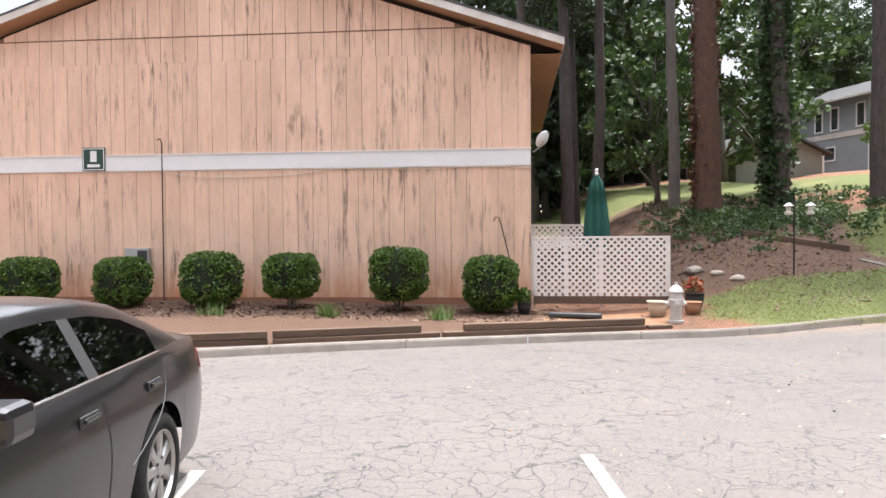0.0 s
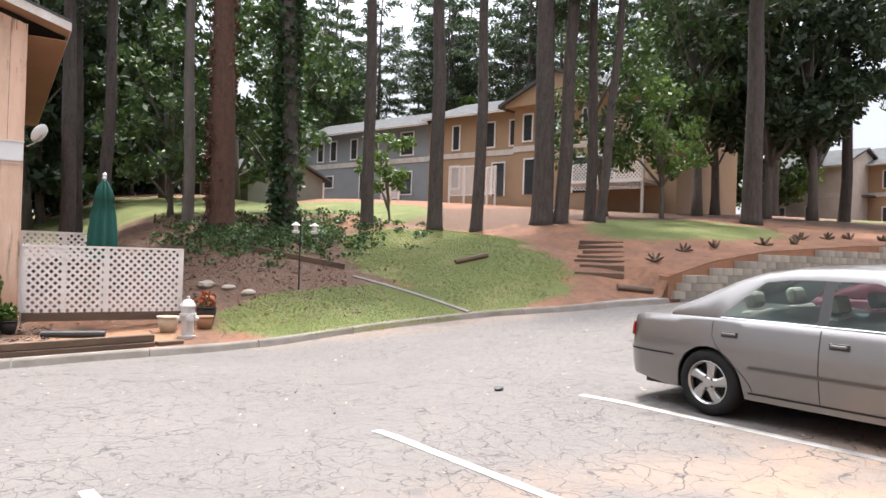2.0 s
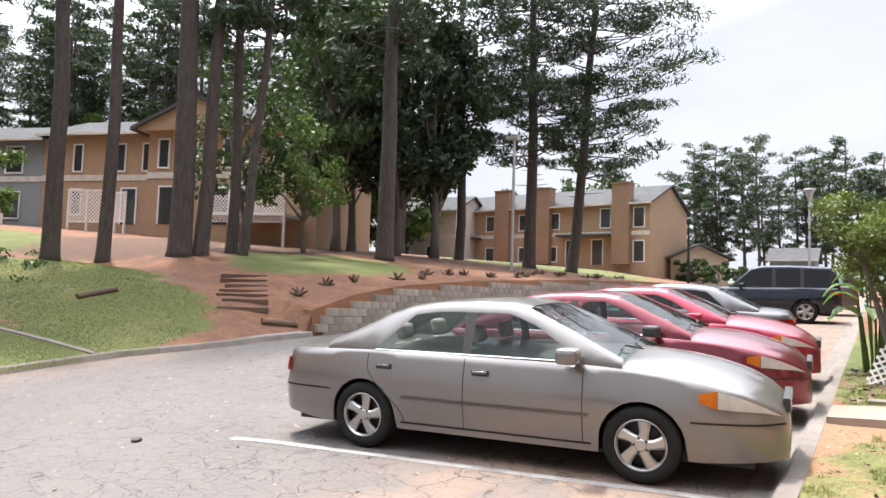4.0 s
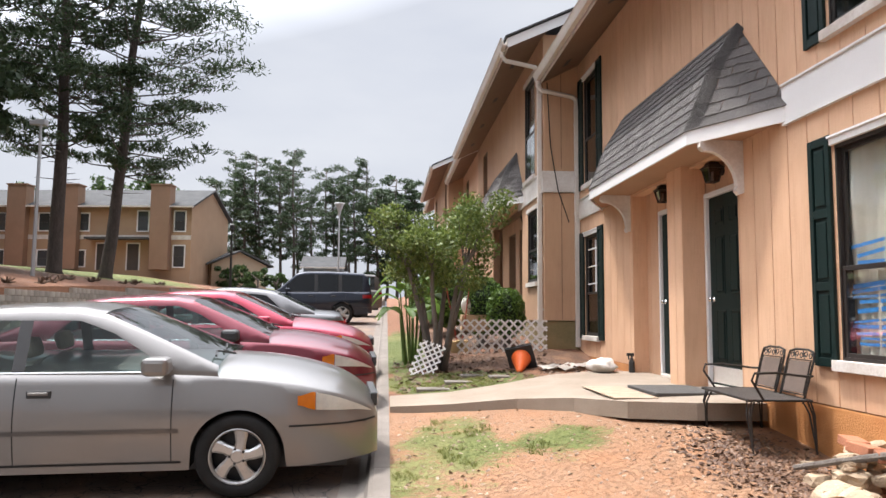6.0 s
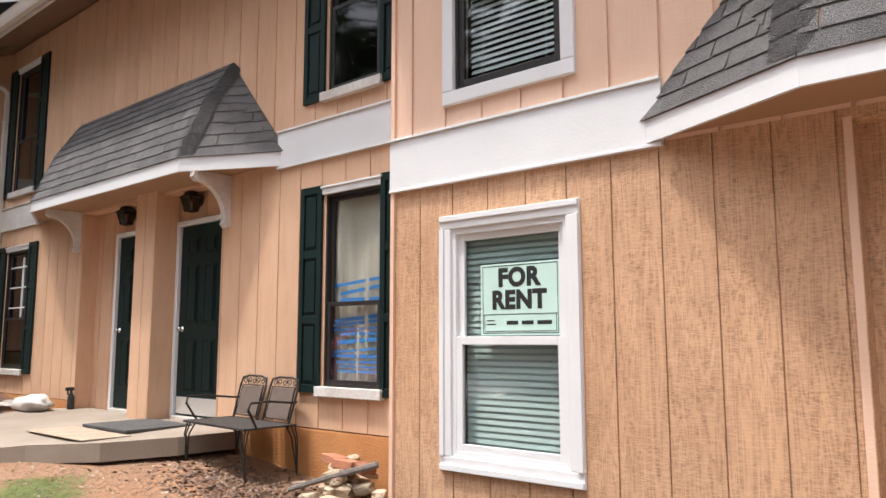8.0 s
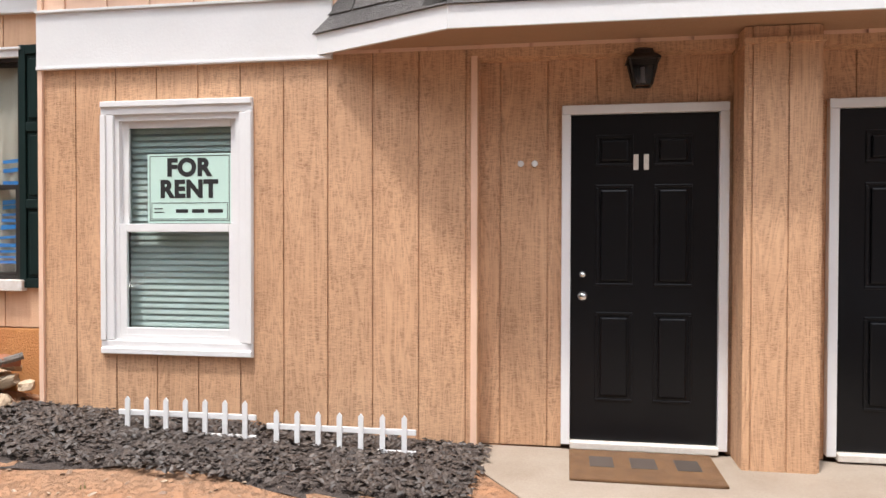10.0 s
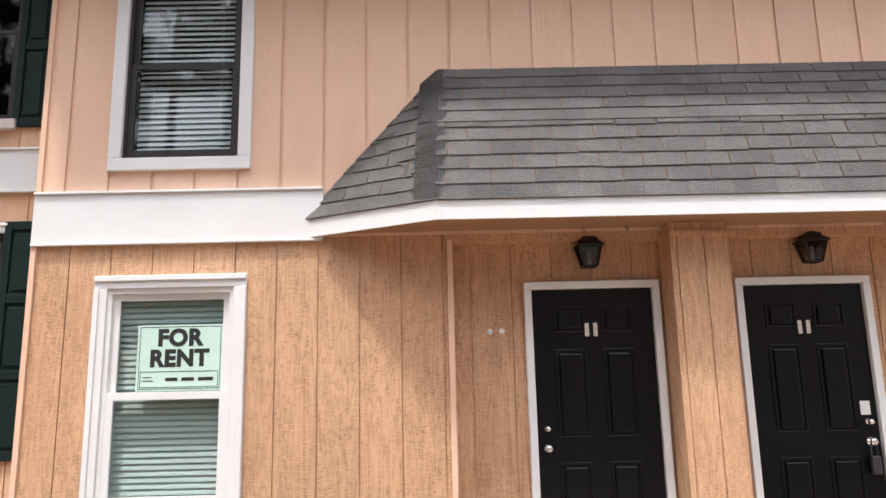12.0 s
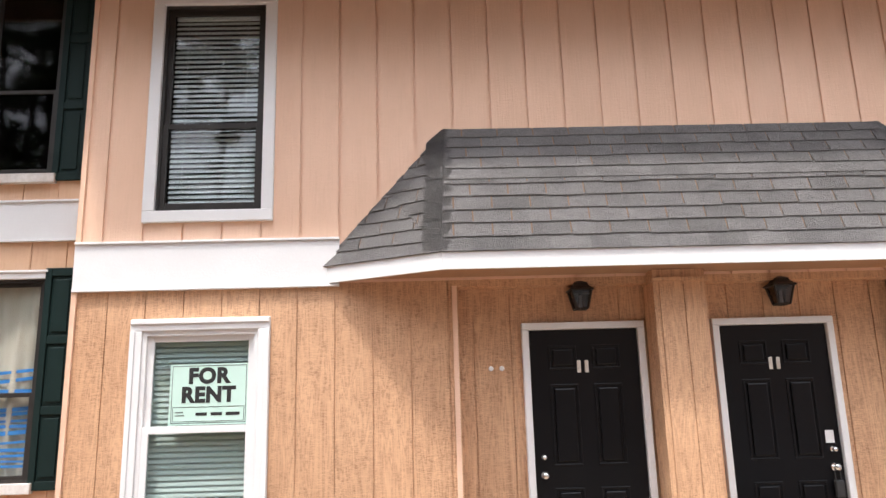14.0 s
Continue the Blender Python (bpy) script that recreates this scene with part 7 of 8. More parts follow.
far_house("low_house", along((-46, 10), (-39, 12.5), 3.4), 7.5, 6, 2.6, mat("siding_dull_green", (0.24, 0.24, 0.20), None, 1, 30), "low house with a porch among the trees", [(2, 0.7, 1, 1.4), (5.2, 0.7, 1, 1.4)], [(3.6, 0.9)], 1.2, 0)


def street_lamp(x, y, z, h, head, label, mtl):
    s = empty("street_lamp", label, "street lamp", m=pose(x, y, z))
    bm = bmesh.new()
    tube(bm, [(0, 0, -0.5), (0, 0, h * 0.5), (0, 0, h)], [0.09, 0.075, 0.055], 8)
    part("pole", bm, mtl, s)
    bm = bmesh.new()
    if head == "cup":
        lathe(bm, [(0.08, h - 0.1), (0.16, h + 0.25), (0.34, h + 0.75), (0.42, h + 0.78), (0.38, h + 0.86), (0.1, h + 0.9)], seg=12)
    elif head == "flood":
        bx(bm, -0.2, 0.2, -0.12, 0.25, h - 0.12, h + 0.14, bevel=0.03)
        bx(bm, -0.45, -0.2, -0.08, 0.12, h - 0.1, h + 0.1, bevel=0.03)
    else:
        lathe(bm, [(0.07, h), (0.16, h + 0.12), (0.12, h + 0.36), (0.2, h + 0.4), (0.03, h + 0.5)], seg=8)
    part("lamp_head", bm, mtl, s)


STEEL = mat("galvanised_steel", (0.42, 0.42, 0.42), (0.33, 0.33, 0.33), 2, 40, 0.5, 0.5)
street_lamp(0.9, 57, 2.2, 6.9, "cup", "grey steel street lamp with a cup-shaped head", STEEL)
street_lamp(-9.75, 30.9, 2.95, 6.2, "flood", "pale steel pole with flood lights on the bank", STEEL)
street_lamp(-5.4, 48, 2.9, 3.7, "post", "black post lantern on the far lawn", BLACKIRON)

# retaining wall of concrete blocks
rw_ = tagged(new("retaining_wall"), "stained grey concrete block retaining wall, stepped top", "retaining wall", kind="structure")
BLK = {}
for w in (0.392, 0.192):
    BLK[w] = mesh_of("block", boxes((-0.10, 0.10, -w / 2, w / 2, -0.097, 0.097), bevel=0.006), BLOCK)
count = 0
rest = bmesh.new()
for j in range(16):
    for i in range(90):
        y = 13.8 + i * 0.4 + (0.2 if j % 2 else 0)
        z = 0.12 + j * 0.2
        if z < lot_z(-6.9, y) - 0.22 or z + 0.1 > math.floor((lerp_table(WALLTOP, y) - 0.1) / 0.2) * 0.2 + 0.12:
            continue
        if count < 300 and y < 30:
            o = part("block", BLK[0.392], None, rw_)
            o.matrix_local = pose(-6.95 + 0.004 * math.sin(i * 7 + j * 3), y + 0.2, z)
            count += 1
        else:
            bx(rest, -7.05, -6.855, y + 0.004, y + 0.396, z - 0.097, z + 0.097)
tagged(part("block_rest", rest, BLOCK, rw_), kind="stuff")
part("wall_core", boxes((-7.06, -6.99, 13.85, 49, -0.3, 0.9), (-7.06, -6.99, 16.2, 49, 0.9, 1.3), (-7.06, -6.99, 24, 49, 1.3, 1.8)), KERB, rw_)
bm = bmesh.new()
rows = [[bm.verts.new((x, y, z)) for x, z in ((-6.985, 0.0), (-6.985, lerp_table(WALLTOP, y) - 0.05), (-7.3, lerp_table(WALLTOP, y) - 0.03), (-7.3, 0.0))] for y in steps(13.72, 49, 70)]
for a, b in zip(rows, rows[1:]):
    for i in range(3):
        bm.faces.new((a[i], a[i + 1], b[i + 1], b[i]))
bm.faces.new(rows[0])
part("soil_edge", bm, mat("red_clay", (0.34, 0.155, 0.08), (0.22, 0.11, 0.065), 2.5, 40, 0.95, bump=0.8), rw_)
# roots and stumps along the wall top
rng = random.Random(9)
for i in range(22):
    y = 14.5 + i * 1.35 + rng.uniform(-0.4, 0.4)
    x = -7.6 - rng.random() * 1.4
    z = hill_z(x, y)
    s = empty("stump", "dried uprooted shrub stump on the clay bank", "stump", "dried stumps", m=pose(x, y, z))
    for k in range(9):
        bm = bmesh.new()
        a, e = rng.uniform(0, 6.28), rng.uniform(0.1, 1.2)
        d = Vector((math.cos(a) * math.cos(e), math.sin(a) * math.cos(e), math.sin(e)))
        tube(bm, [d * -0.03, d * 0.12, d * 0.26 + Vector((rng.uniform(-.06, .06), rng.uniform(-.06, .06), 0))], [0.055, 0.04, 0.02], 5)
        part("root", bm, TIMBER, s)
# timber steps up the bank
for i in range(7):
    f = i / 6
    x, y = -8.4 - 2.3 * f, 12.75 + 2.25 * f
    z = hill_z(x, y)
    bm = bmesh.new()
    bx(bm, -0.07, 0.07, -0.62 + 0.1 * math.sin(i * 2), 0.62, -0.08, 0.06, Matrix.Translation((x, y, z)) @ pose(0, 0, 0, 0, 0, -43 + 4 * math.sin(i)), bevel=0.015)
    tagged(part("step_timber", bm, TIMBER), "weathered timber step set in red clay", "step", "timber steps")
for n, (x0, y0), (x1, y1), r in (("log", (-7.6, 12.6), (-7.2, 13.4), 0.09), ("log", (-11.93, 10.61), (-11.77, 11.58), 0.08), ("edging_board", (-15.85, 5.93), (-12.93, 7.66), 0.07)):
    bm = bmesh.new()
    if n == "log":
        tube(bm, [(x0, y0, hill_z(x0, y0) + r * 0.7), (x1, y1, hill_z(x1, y1) + r * 0.7)], r, 8)
    else:
        m0 = along((x0, y0), (x1, y1), 0)
        L = math.hypot(x1 - x0, y1 - y0)
        a, b = hill_z(x0, y0), hill_z(x1, y1)
        bx(bm, 0, L, -0.03, 0.03, -0.05, 0.14, Matrix.Translation((x0, y0, a)) @ pose(0, 0, 0, 0, 0, math.degrees(math.atan2(y1 - y0, x1 - x0))) @ pose(0, 0, 0, 0, -math.degrees(math.atan2(b - a, L)), 0))
    tagged(part(n, bm, TIMBER), "weathered timber lying on the grassy bank", "timber")


# ---- things in front of the sided row ----
def slab(name, outline, ztop, thick, label, material=None):
    """A paved slab: outline of (x, y), top height as a function."""
    bm = bmesh.new()
    hi, lo = [bm.verts.new((x, y, ztop(x, y))) for x, y in outline], [bm.verts.new((x, y, ztop(x, y) - thick)) for x, y in outline]
    n = len(outline)
    bm.faces.new(hi)
    bm.faces.new(lo[::-1])
    for i in range(n):
        bm.faces.new((hi[i], lo[i], lo[(i + 1) % n], hi[(i + 1) % n]))
    bmesh.ops.triangulate(bm, faces=[f for f in bm.faces if len(f.verts) > 4])
    return tagged(part(name, bm, material or CONCRETE), label, "pavement", kind="structure")


slab("pavement_stoop", [(4.72, -3.2), (8.0, -3.2), (8.0, 1.04), (7.55, 1.04), (6.9, 0.62), (6.2, 0.2), (4.72, 0.05)], lambda x, y: -0.062, 0.25, "pale concrete stoop and walk before the doors")
top_a = lambda x, y: 0.25 + 0.27 * smooth01(4.7, 7.4, x)
slab("pavement_walk", [(4.71, 8.42), (5.4, 8.28), (6.1, 7.95), (6.6, 7.4), (6.95, 6.75), (7.5, 6.45), (8.14, 6.4), (8.33, 6.96), (8.33, 10.22), (7.6, 10.25), (6.9, 9.9), (6.2, 9.55), (5.5, 9.5), (4.71, 9.55)], top_a, 0.16, "cracked concrete walk leading up to the doors")
# mulch bed under the sign window
bed = sheet("ground_mulch_bed", lambda y: steps(6.85 + 0.12 * math.sin(y * 3), 7.885, 16), steps(1.0, 4.3, 40), lambda x, y: yard_z(x, y) + 0.035 * smooth01(6.8, 7.1, x) + 0.02 * noise.noise((x * 6, y * 6, 0)), MULCH)
tagged(bed, "black mulch bed along the wall", "ground", kind="structure")


def scatter(name, n, region, size, material, label, seed, zf=None, flat=0.5, long=1.5):
    """Loose chips lying about in a region, as one stuff object."""
    rng = np.random.default_rng(seed)
    verts, faces = [], []
    for i in range(n):
        x, y = region(rng)
        s = size * (0.4 + 1.2 * rng.random())
        z = (zf or yard_z)(x, y) + s * 0.25
        m = Matrix.Translation((x, y, z)) @ pose(0, 0, 0, rng.uniform(-35, 35), rng.uniform(-35, 35), rng.uniform(0, 360))
        k = len(verts)
        for a, b, c in ((-long, -1, 0), (long, -0.7, 0), (long * 0.8, 0.8, 0), (-long * 0.9, 0.9, 0), (-0.3, 0, flat), (0.4, 0.1, flat)):
            verts.append(m @ Vector((a * s, b * s, c * s)))
        faces += [(k, k + 1, k + 5, k + 4), (k + 1, k + 2, k + 5), (k + 2, k + 3, k + 4, k + 5), (k + 3, k, k + 4)]
    me = bpy.data.meshes.new(name)
    me.from_pydata(verts, [], faces)
    me.materials.append(material)
    return tagged(new(name, me), label, "litter", kind="stuff")


CHIP = leaf_mat("bark_chips", (0.03, 0.022, 0.018), (0.10, 0.075, 0.06), 0.0)
LEAFL = leaf_mat("dry_leaves", (0.085, 0.042, 0.024), (0.23, 0.125, 0.070), 0.0)
PEB = leaf_mat("pebbles", (0.22, 0.13, 0.08), (0.50, 0.38, 0.27), 0.0)
scatter("mulch_chips", 4200, lambda r: (r.uniform(6.85, 7.87), r.uniform(0.95, 4.3)), 0.012, CHIP, "black bark mulch chips", 1, lambda x, y: yard_z(x, y) + 0.04)
scatter("leaf_litter", 2600, lambda r: (7.5 + 0.24 * r.normal(), 5.2 + 0.55 * r.normal()), 0.012, LEAFL, "dry leaves and wood chips on clay", 2)
scatter("yard_pebbles", 1500, lambda r: (r.uniform(4.75, 7.8), r.uniform(1.5, 8.2)), 0.010, PEB, "small stones and chips on bare clay", 3)
scatter("yard_leaves", 900, lambda r: (r.uniform(4.8, 7.6), r.uniform(9.8, 13.5)), 0.02, LEAFL, "fallen leaves and debris", 4)
scatter("bank_leaves", 6000, lambda r: (-16 + 3.5 * r.normal(), 5.4 + 2.0 * r.normal()), 0.022, LEAFL, "leaf litter on the bank", 5, lambda x, y: hill_z(x, y) if x < lerp_table(KFAR, y) - 0.3 else -5)
scatter("bed_leaves", 4500, lambda r: (r.uniform(-10.8, -8.2), r.uniform(-13, 0.5)), 0.02, LEAFL, "leaf litter and bark under the hedge", 6, hill_z)
scatter("road_grit", 350, lambda r: (r.uniform(-6, 4.2), r.uniform(-1, 12)), 0.010, PEB, "grit and small debris on asphalt", 7, lot_z)


def grass(name, n, region, h, material, label, seed, zf):
    rng = np.random.default_rng(seed)
    verts, faces = [], []
    for i in range(n):
        x, y = region(rng)
        z = zf(x, y) - 0.005
        for k in range(5):
            a, hh = rng.uniform(0, 6.28), h * rng.uniform(0.5, 1.3)
            dx, dy, w = math.cos(a), math.sin(a), 0.0025 + 0.03 * h
            lx, ly = x + rng.uniform(-1, 1) * h * 0.5, y + rng.uniform(-1, 1) * h * 0.5
            b = len(verts)
            verts += [(lx - dy * w, ly + dx * w, z), (lx + dy * w, ly - dx * w, z), (lx + dx * hh * 0.6, ly + dy * hh * 0.6, z + hh)]
            faces.append((b, b + 1, b + 2))
    me = bpy.data.meshes.new(name)
    me.from_pydata(verts, [], faces)
    me.materials.append(material)
    return tagged(new(name, me), label, "grass", kind="stuff")


GRASSM = leaf_mat("grass_blades", (0.14, 0.165, 0.036), (0.26, 0.265, 0.075), 0.5)


def where(cover, box, zmin=0.45, amp=0.5, freq=1.1):
    def pick(r):
        for _ in range(60):
            x, y = r.uniform(box[0], box[1]), r.uniform(box[2], box[3])
            if cover(x, y) + amp * noise.noise((x * freq, y * freq, 0)) + 0.3 * noise.noise((x * 7, y * 7, 3)) > zmin:
                break
        return x, y
    return pick


grass("yard_grass", 1900, where(yard_grass, (4.72, 7.2, 2.4, 12.5), 0.78, 0.8, 2.6), 0.035, GRASSM, "sparse short grass on the clay yard", 1, yard_z)
grass("bank_grass", 20000, where(grass_cover, (-17.5, -7.2, 2.5, 15)), 0.032, GRASSM, "mown grass on the bank", 2, hill_z)
grass("weed_tufts", 60, lambda r: ((-8.6 + r.uniform(-.12, .12), r.choice([-6.6, -4.2, -1.9]) + r.uniform(-.15, .15))), 0.28, LIGHT, "bright green weed tufts in the bed", 3, hill_z)

# white picket border pieces
for y0, y1 in ((2.41, 3.36), (1.38, 2.34)):
    f = empty("picket_border", "low white picket garden border stuck in mulch", "picket fence", "picket borders")
    z = yard_z(7.5, (y0 + y1) / 2)
    part("rail", boxes((7.535, 7.55, y0, y1, z + 0.13, z + 0.165), (7.535, 7.55, y0, y1, z - 0.0, z + 0.035), bevel=0.003), WHITE, f)
    for y in steps(y0 + 0.07, y1 - 0.07, 6):
        bm = bmesh.new()
        prism(bm, [(y - 0.016, z - 0.08), (y + 0.016, z - 0.08), (y + 0.016, z + 0.235), (y, z + 0.255), (y - 0.016, z + 0.235)], 7.522, 7.534, "x")
        part("picket", bm, WHITE, f)
# doormat
dm = empty("doormat", "brown coir doormat with dark worn lettering marks", "doormat")
part("mat_body", boxes((7.36, 7.93, -0.40, 0.46, -0.062, -0.042), bevel=0.006), mat("coir", (0.27, 0.14, 0.06), (0.17, 0.085, 0.04), 8, 180, 1.0, bump=1.0), dm)
part("mat_marks", boxes((7.58, 7.78, 0.20, 0.34, -0.042, -0.039), (7.58, 7.78, -0.05, 0.10, -0.042, -0.039), (7.58, 7.78, -0.30, -0.16, -0.042, -0.039)), CHIP, dm, "dark worn marks")


# sign in the window
def text_mesh(name, body, size, material, parent, m, bold=0.0):
    cu = bpy.data.curves.new(name, "FONT")
    cu.body, cu.size, cu.align_x, cu.align_y, cu.offset, cu.extrude = body, size, "CENTER", "CENTER", bold, 0.0006
    cu.space_character = 1.08
    ob = bpy.data.objects.new(name, cu)
    scene.collection.objects.link(ob)
    dg = bpy.context.evaluated_depsgraph_get()
    me = bpy.data.meshes.new_from_object(ob.evaluated_get(dg))
    bpy.data.objects.remove(ob)
    me.materials.clear()
    me.materials.append(material)
    t = part(name, me, None, parent)
    t.matrix_local = m
    return t


INK = mat("black_ink", (0.01, 0.01, 0.01), (0.014, 0.014, 0.014), 3, 60, 0.6, bump=0)
SX = 7.925
sg = empty("for_rent_sign", "pale green FOR RENT sign in black capitals inside window", "sign")
part("card", boxes((SX, SX + 0.003, 2.755, 3.385, 1.405, 1.885), bevel=0.001), mat("card_pale_green", (0.52, 0.70, 0.62), (0.48, 0.66, 0.58), 2, 40, 0.6, bump=0.02), sg)
face = lambda y, z: Matrix.Translation((SX - 0.0012, y, z)) @ Matrix(((0, 0, -1, 0), (-1, 0, 0, 0), (0, 1, 0, 0), (0, 0, 0, 1)))
text_mesh("lettering", "FOR", 0.165, INK, sg, face(3.075, 1.785), 0.0085)
text_mesh("lettering", "RENT", 0.165, INK, sg, face(3.075, 1.635), 0.0085)
part("border_line", boxes(*[(SX - 0.0015, SX, *b) for b in ((2.772, 3.368, 1.868, 1.873), (2.772, 3.368, 1.417, 1.422), (2.772, 2.776, 1.422, 1.868), (3.364, 3.368, 1.422, 1.868), (2.785, 3.355, 1.542, 1.546), (2.785, 3.355, 1.430, 1.434), (2.785, 2.789, 1.434, 1.542), (3.351, 3.355, 1.434, 1.542))]), INK, sg)
for b in ((2.82, 2.93, 1.475, 1.5), (2.96, 3.05, 1.475, 1.5), (3.08, 3.17, 1.475, 1.5), (3.27, 3.335, 1.50, 1.507), (3.26, 3.335, 1.475, 1.482)):
    part("written_bar", boxes((SX - 0.0015, SX, *b)), INK, sg, "plain bar of handwriting")


# iron settee in front of the taped window
st = empty("patio_settee", "rusty black wrought-iron two-seat settee on bare clay", "bench", m=pose(7.78, 5.93, yard_z(7.7, 5.8) - 0.005, 0, 0, -94))
SEATM = mat("chair_mesh", (0.03, 0.026, 0.024), (0.05, 0.04, 0.034), 9, 200, 0.7, 0.2)
BACKM = mat("chair_back_mesh", (0.16, 0.115, 0.09), (0.11, 0.08, 0.065), 9, 240, 0.8, 0.1)
part("seat", boxes((-0.50, 0.50, -0.25, 0.22, 0.405, 0.42), bevel=0.005), SEATM, st)
bm = bmesh.new()
tube(bm, [(-0.51, -0.26, 0.412), (0.51, -0.26, 0.412), (0.51, 0.23, 0.412), (-0.51, 0.23, 0.412), (-0.51, -0.26, 0.412)], 0.011, 6, False)
part("seat_frame", bm, BLACKIRON, st)
for sx in (-1, 1):
    m2 = Matrix.Translation((sx * 0.25, 0.20, 0.42)) @ pose(0, 0, 0, -15, 0, 0)
    bm = bmesh.new()
    bx(bm, -0.165, 0.165, -0.005, 0.005, 0.04, 0.30, m2)
    part("backrest", bm, BACKM, st)
    bm = bmesh.new()
    tube(bm, [m2 @ Vector(p) for p in ((-0.20, 0, -0.04), (-0.215, 0, 0.30), (-0.20, 0, 0.375), (-0.1, 0, 0.395), (0.1, 0, 0.395), (0.20, 0, 0.375), (0.215, 0, 0.30), (0.20, 0, -0.04))], 0.010, 6)
    tube(bm, [m2 @ Vector(p) for p in ((-0.175, 0, 0.03), (-0.175, 0, 0.31), (0.175, 0, 0.31), (0.175, 0, 0.03), (-0.175, 0, 0.03))], 0.007, 5, False)
    for k in range(5):
        x = -0.15 + 0.075 * k
        tube(bm, [m2 @ Vector((x + (0.012 + 0.018 * t / 6.28) * math.cos(t + k * 3.14), 0, 0.352 + (0.012 + 0.018 * t / 6.28) * math.sin(t + k * 3.14))) for t in steps(0, 7.5, 12)], 0.005, 4, False)
    part("back_frame", bm, BLACKIRON, st)
    bm = bmesh.new()
    tube(bm, [(sx * 0.50, -0.14, 0.41), (sx * 0.52, -0.24, 0.57), (sx * 0.53, -0.22, 0.625), (sx * 0.53, -0.05, 0.63), (sx * 0.49, 0.20, 0.60), (sx * 0.46, 0.27, 0.60)], 0.010, 6)
    part("armrest", bm, BLACKIRON, st)
    for sy in (-1, 1):
        bm = bmesh.new()
        foot = (sx * 0.49, sy * 0.25 + 0.02, 0.0)
        for o in (0.12, 0.03, -0.02):
            tube(bm, [(sx * (0.49 - o), sy * 0.22, 0.41), (sx * (0.50 - o * 0.6), sy * 0.25, 0.3), foot], 0.007, 5)
        part("leg", bm, BLACKIRON, st)
# rubble beside the wall
rng = random.Random(21)
for i in range(30):
    x, y = 7.92 + rng.uniform(-0.36, 0.17), 4.62 + rng.uniform(-0.27, 0.42)
    s = rng.uniform(0.045, 0.10)
    bm = bmesh.new()
    bmesh.ops.create_icosphere(bm, subdivisions=2, radius=s)
    sc = Vector((rng.uniform(0.9, 1.5), rng.uniform(0.7, 1.1), rng.uniform(0.45, 0.8)))
    for v in bm.verts:
        q = v.co / s
        q = Vector([max(-0.72, min(0.72, c)) for c in q]) * (1 + 0.28 * noise.noise(q * 1.6 + Vector((i * 3.1, 0, 0))))
        v.co = Vector((q.x * sc.x, q.y * sc.y, q.z * sc.z)) * s * 1.2
    heap = 0.20 * smooth01(7.55, 7.95, x) * (i % 3) / 2
    o = tagged(part("rubble_stone", bm, STONE), "broken tan stone in a rubble heap on clay", "stone", "rubble heap")
    o.matrix_world = pose(x, y, yard_z(x, y) + s * 0.35 + heap, rng.uniform(-20, 20), rng.uniform(-20, 20), rng.uniform(0, 360))
for x, y, a, dz in ((7.97, 4.90, 80, 0.27), (7.93, 4.72, 100, 0.275), (7.98, 4.58, 70, 0.27)):
    o = tagged(part("brick", boxes((-0.10, 0.10, -0.07, 0.07, -0.032, 0.032), bevel=0.006), BRICK), "flat reddish paving brick on the rubble", "brick", "rubble heap")
    o.matrix_world = pose(x, y, yard_z(x, y) + dz, 5, -4, a)
bm = bmesh.new()
tube(bm, [(7.55, 4.95, yard_z(7.5, 4.9) + 0.09), (7.75, 4.72, yard_z(7.7, 4.7) + 0.20), (7.98, 4.42, yard_z(7.9, 4.4) + 0.33)], [0.02, 0.024, 0.028], 7)
tagged(part("stick", bm, GREY_BARK), "dry broken branch lying across the rubble", "branch")
# stones lying on the bank by the fence
rng = random.Random(12)
for i, (x, y, q) in enumerate(((-12.9, 4.0, 0.24), (-12.2, 4.35, 0.14), (-11.4, 4.6, 0.15))):
    bm = bmesh.new()
    bmesh.ops.create_icosphere(bm, subdivisions=2, radius=q)
    for v in bm.verts:
        v.co = Vector((v.co.x * 1.2, v.co.y, v.co.z * 0.6)) * (1 + 0.3 * noise.noise(v.co * 5 + Vector((i * 2.7, 0, 0))))
    o = tagged(part("stone", bm, BLOCK), "rough grey-brown stone half sunk in the bank", "stone", "bank stones")
    o.matrix_world = pose(x, y, hill_z(x, y) + 0.03, 0, 0, rng.uniform(0, 360))
bm = bmesh.new()
bmesh.ops.create_icosphere(bm, subdivisions=2, radius=0.045)
for v in bm.verts:
    v.co = Vector((v.co.x, v.co.y * 1.4, max(-0.03, v.co.z * 0.6))) * (1 + 0.4 * noise.noise(v.co * 18))
o = tagged(part("litter_scrap", bm, PLASTIC), "crumpled black scrap lying on the asphalt", "litter")
o.matrix_world = pose(-1.32, 4.54, lot_z(-1.32, 4.54) + 0.025)
# narrow concrete strip crossing the grass
bm = bmesh.new()
rows = []
for f in steps(0, 1, 14):
    x, y = -12.05 + 4.1 * f, 7.52 + 0.95 * f + 0.1 * math.sin(3 * f)
    rows.append([bm.verts.new((x + dx, y + dy, hill_z(x + dx, y + dy) + h)) for dx, dy, h in ((-0.02, 0.06, -0.05), (-0.02, 0.06, 0.03), (0.02, -0.06, 0.03), (0.02, -0.06, -0.05))])
for p, q in zip(rows, rows[1:]):
    for k in range(3):
        bm.faces.new((p[k], p[k + 1], q[k + 1], q[k]))
bm.faces.new(rows[0])
bm.faces.new(rows[-1][::-1])
tagged(part("path_edging", bm, KERB), "narrow concrete edging strip crossing the grass bank", "edging", kind="structure")
# things by the green doors
bt = empty("trash_bag", "crumpled white plastic bag on the walk", "bag")
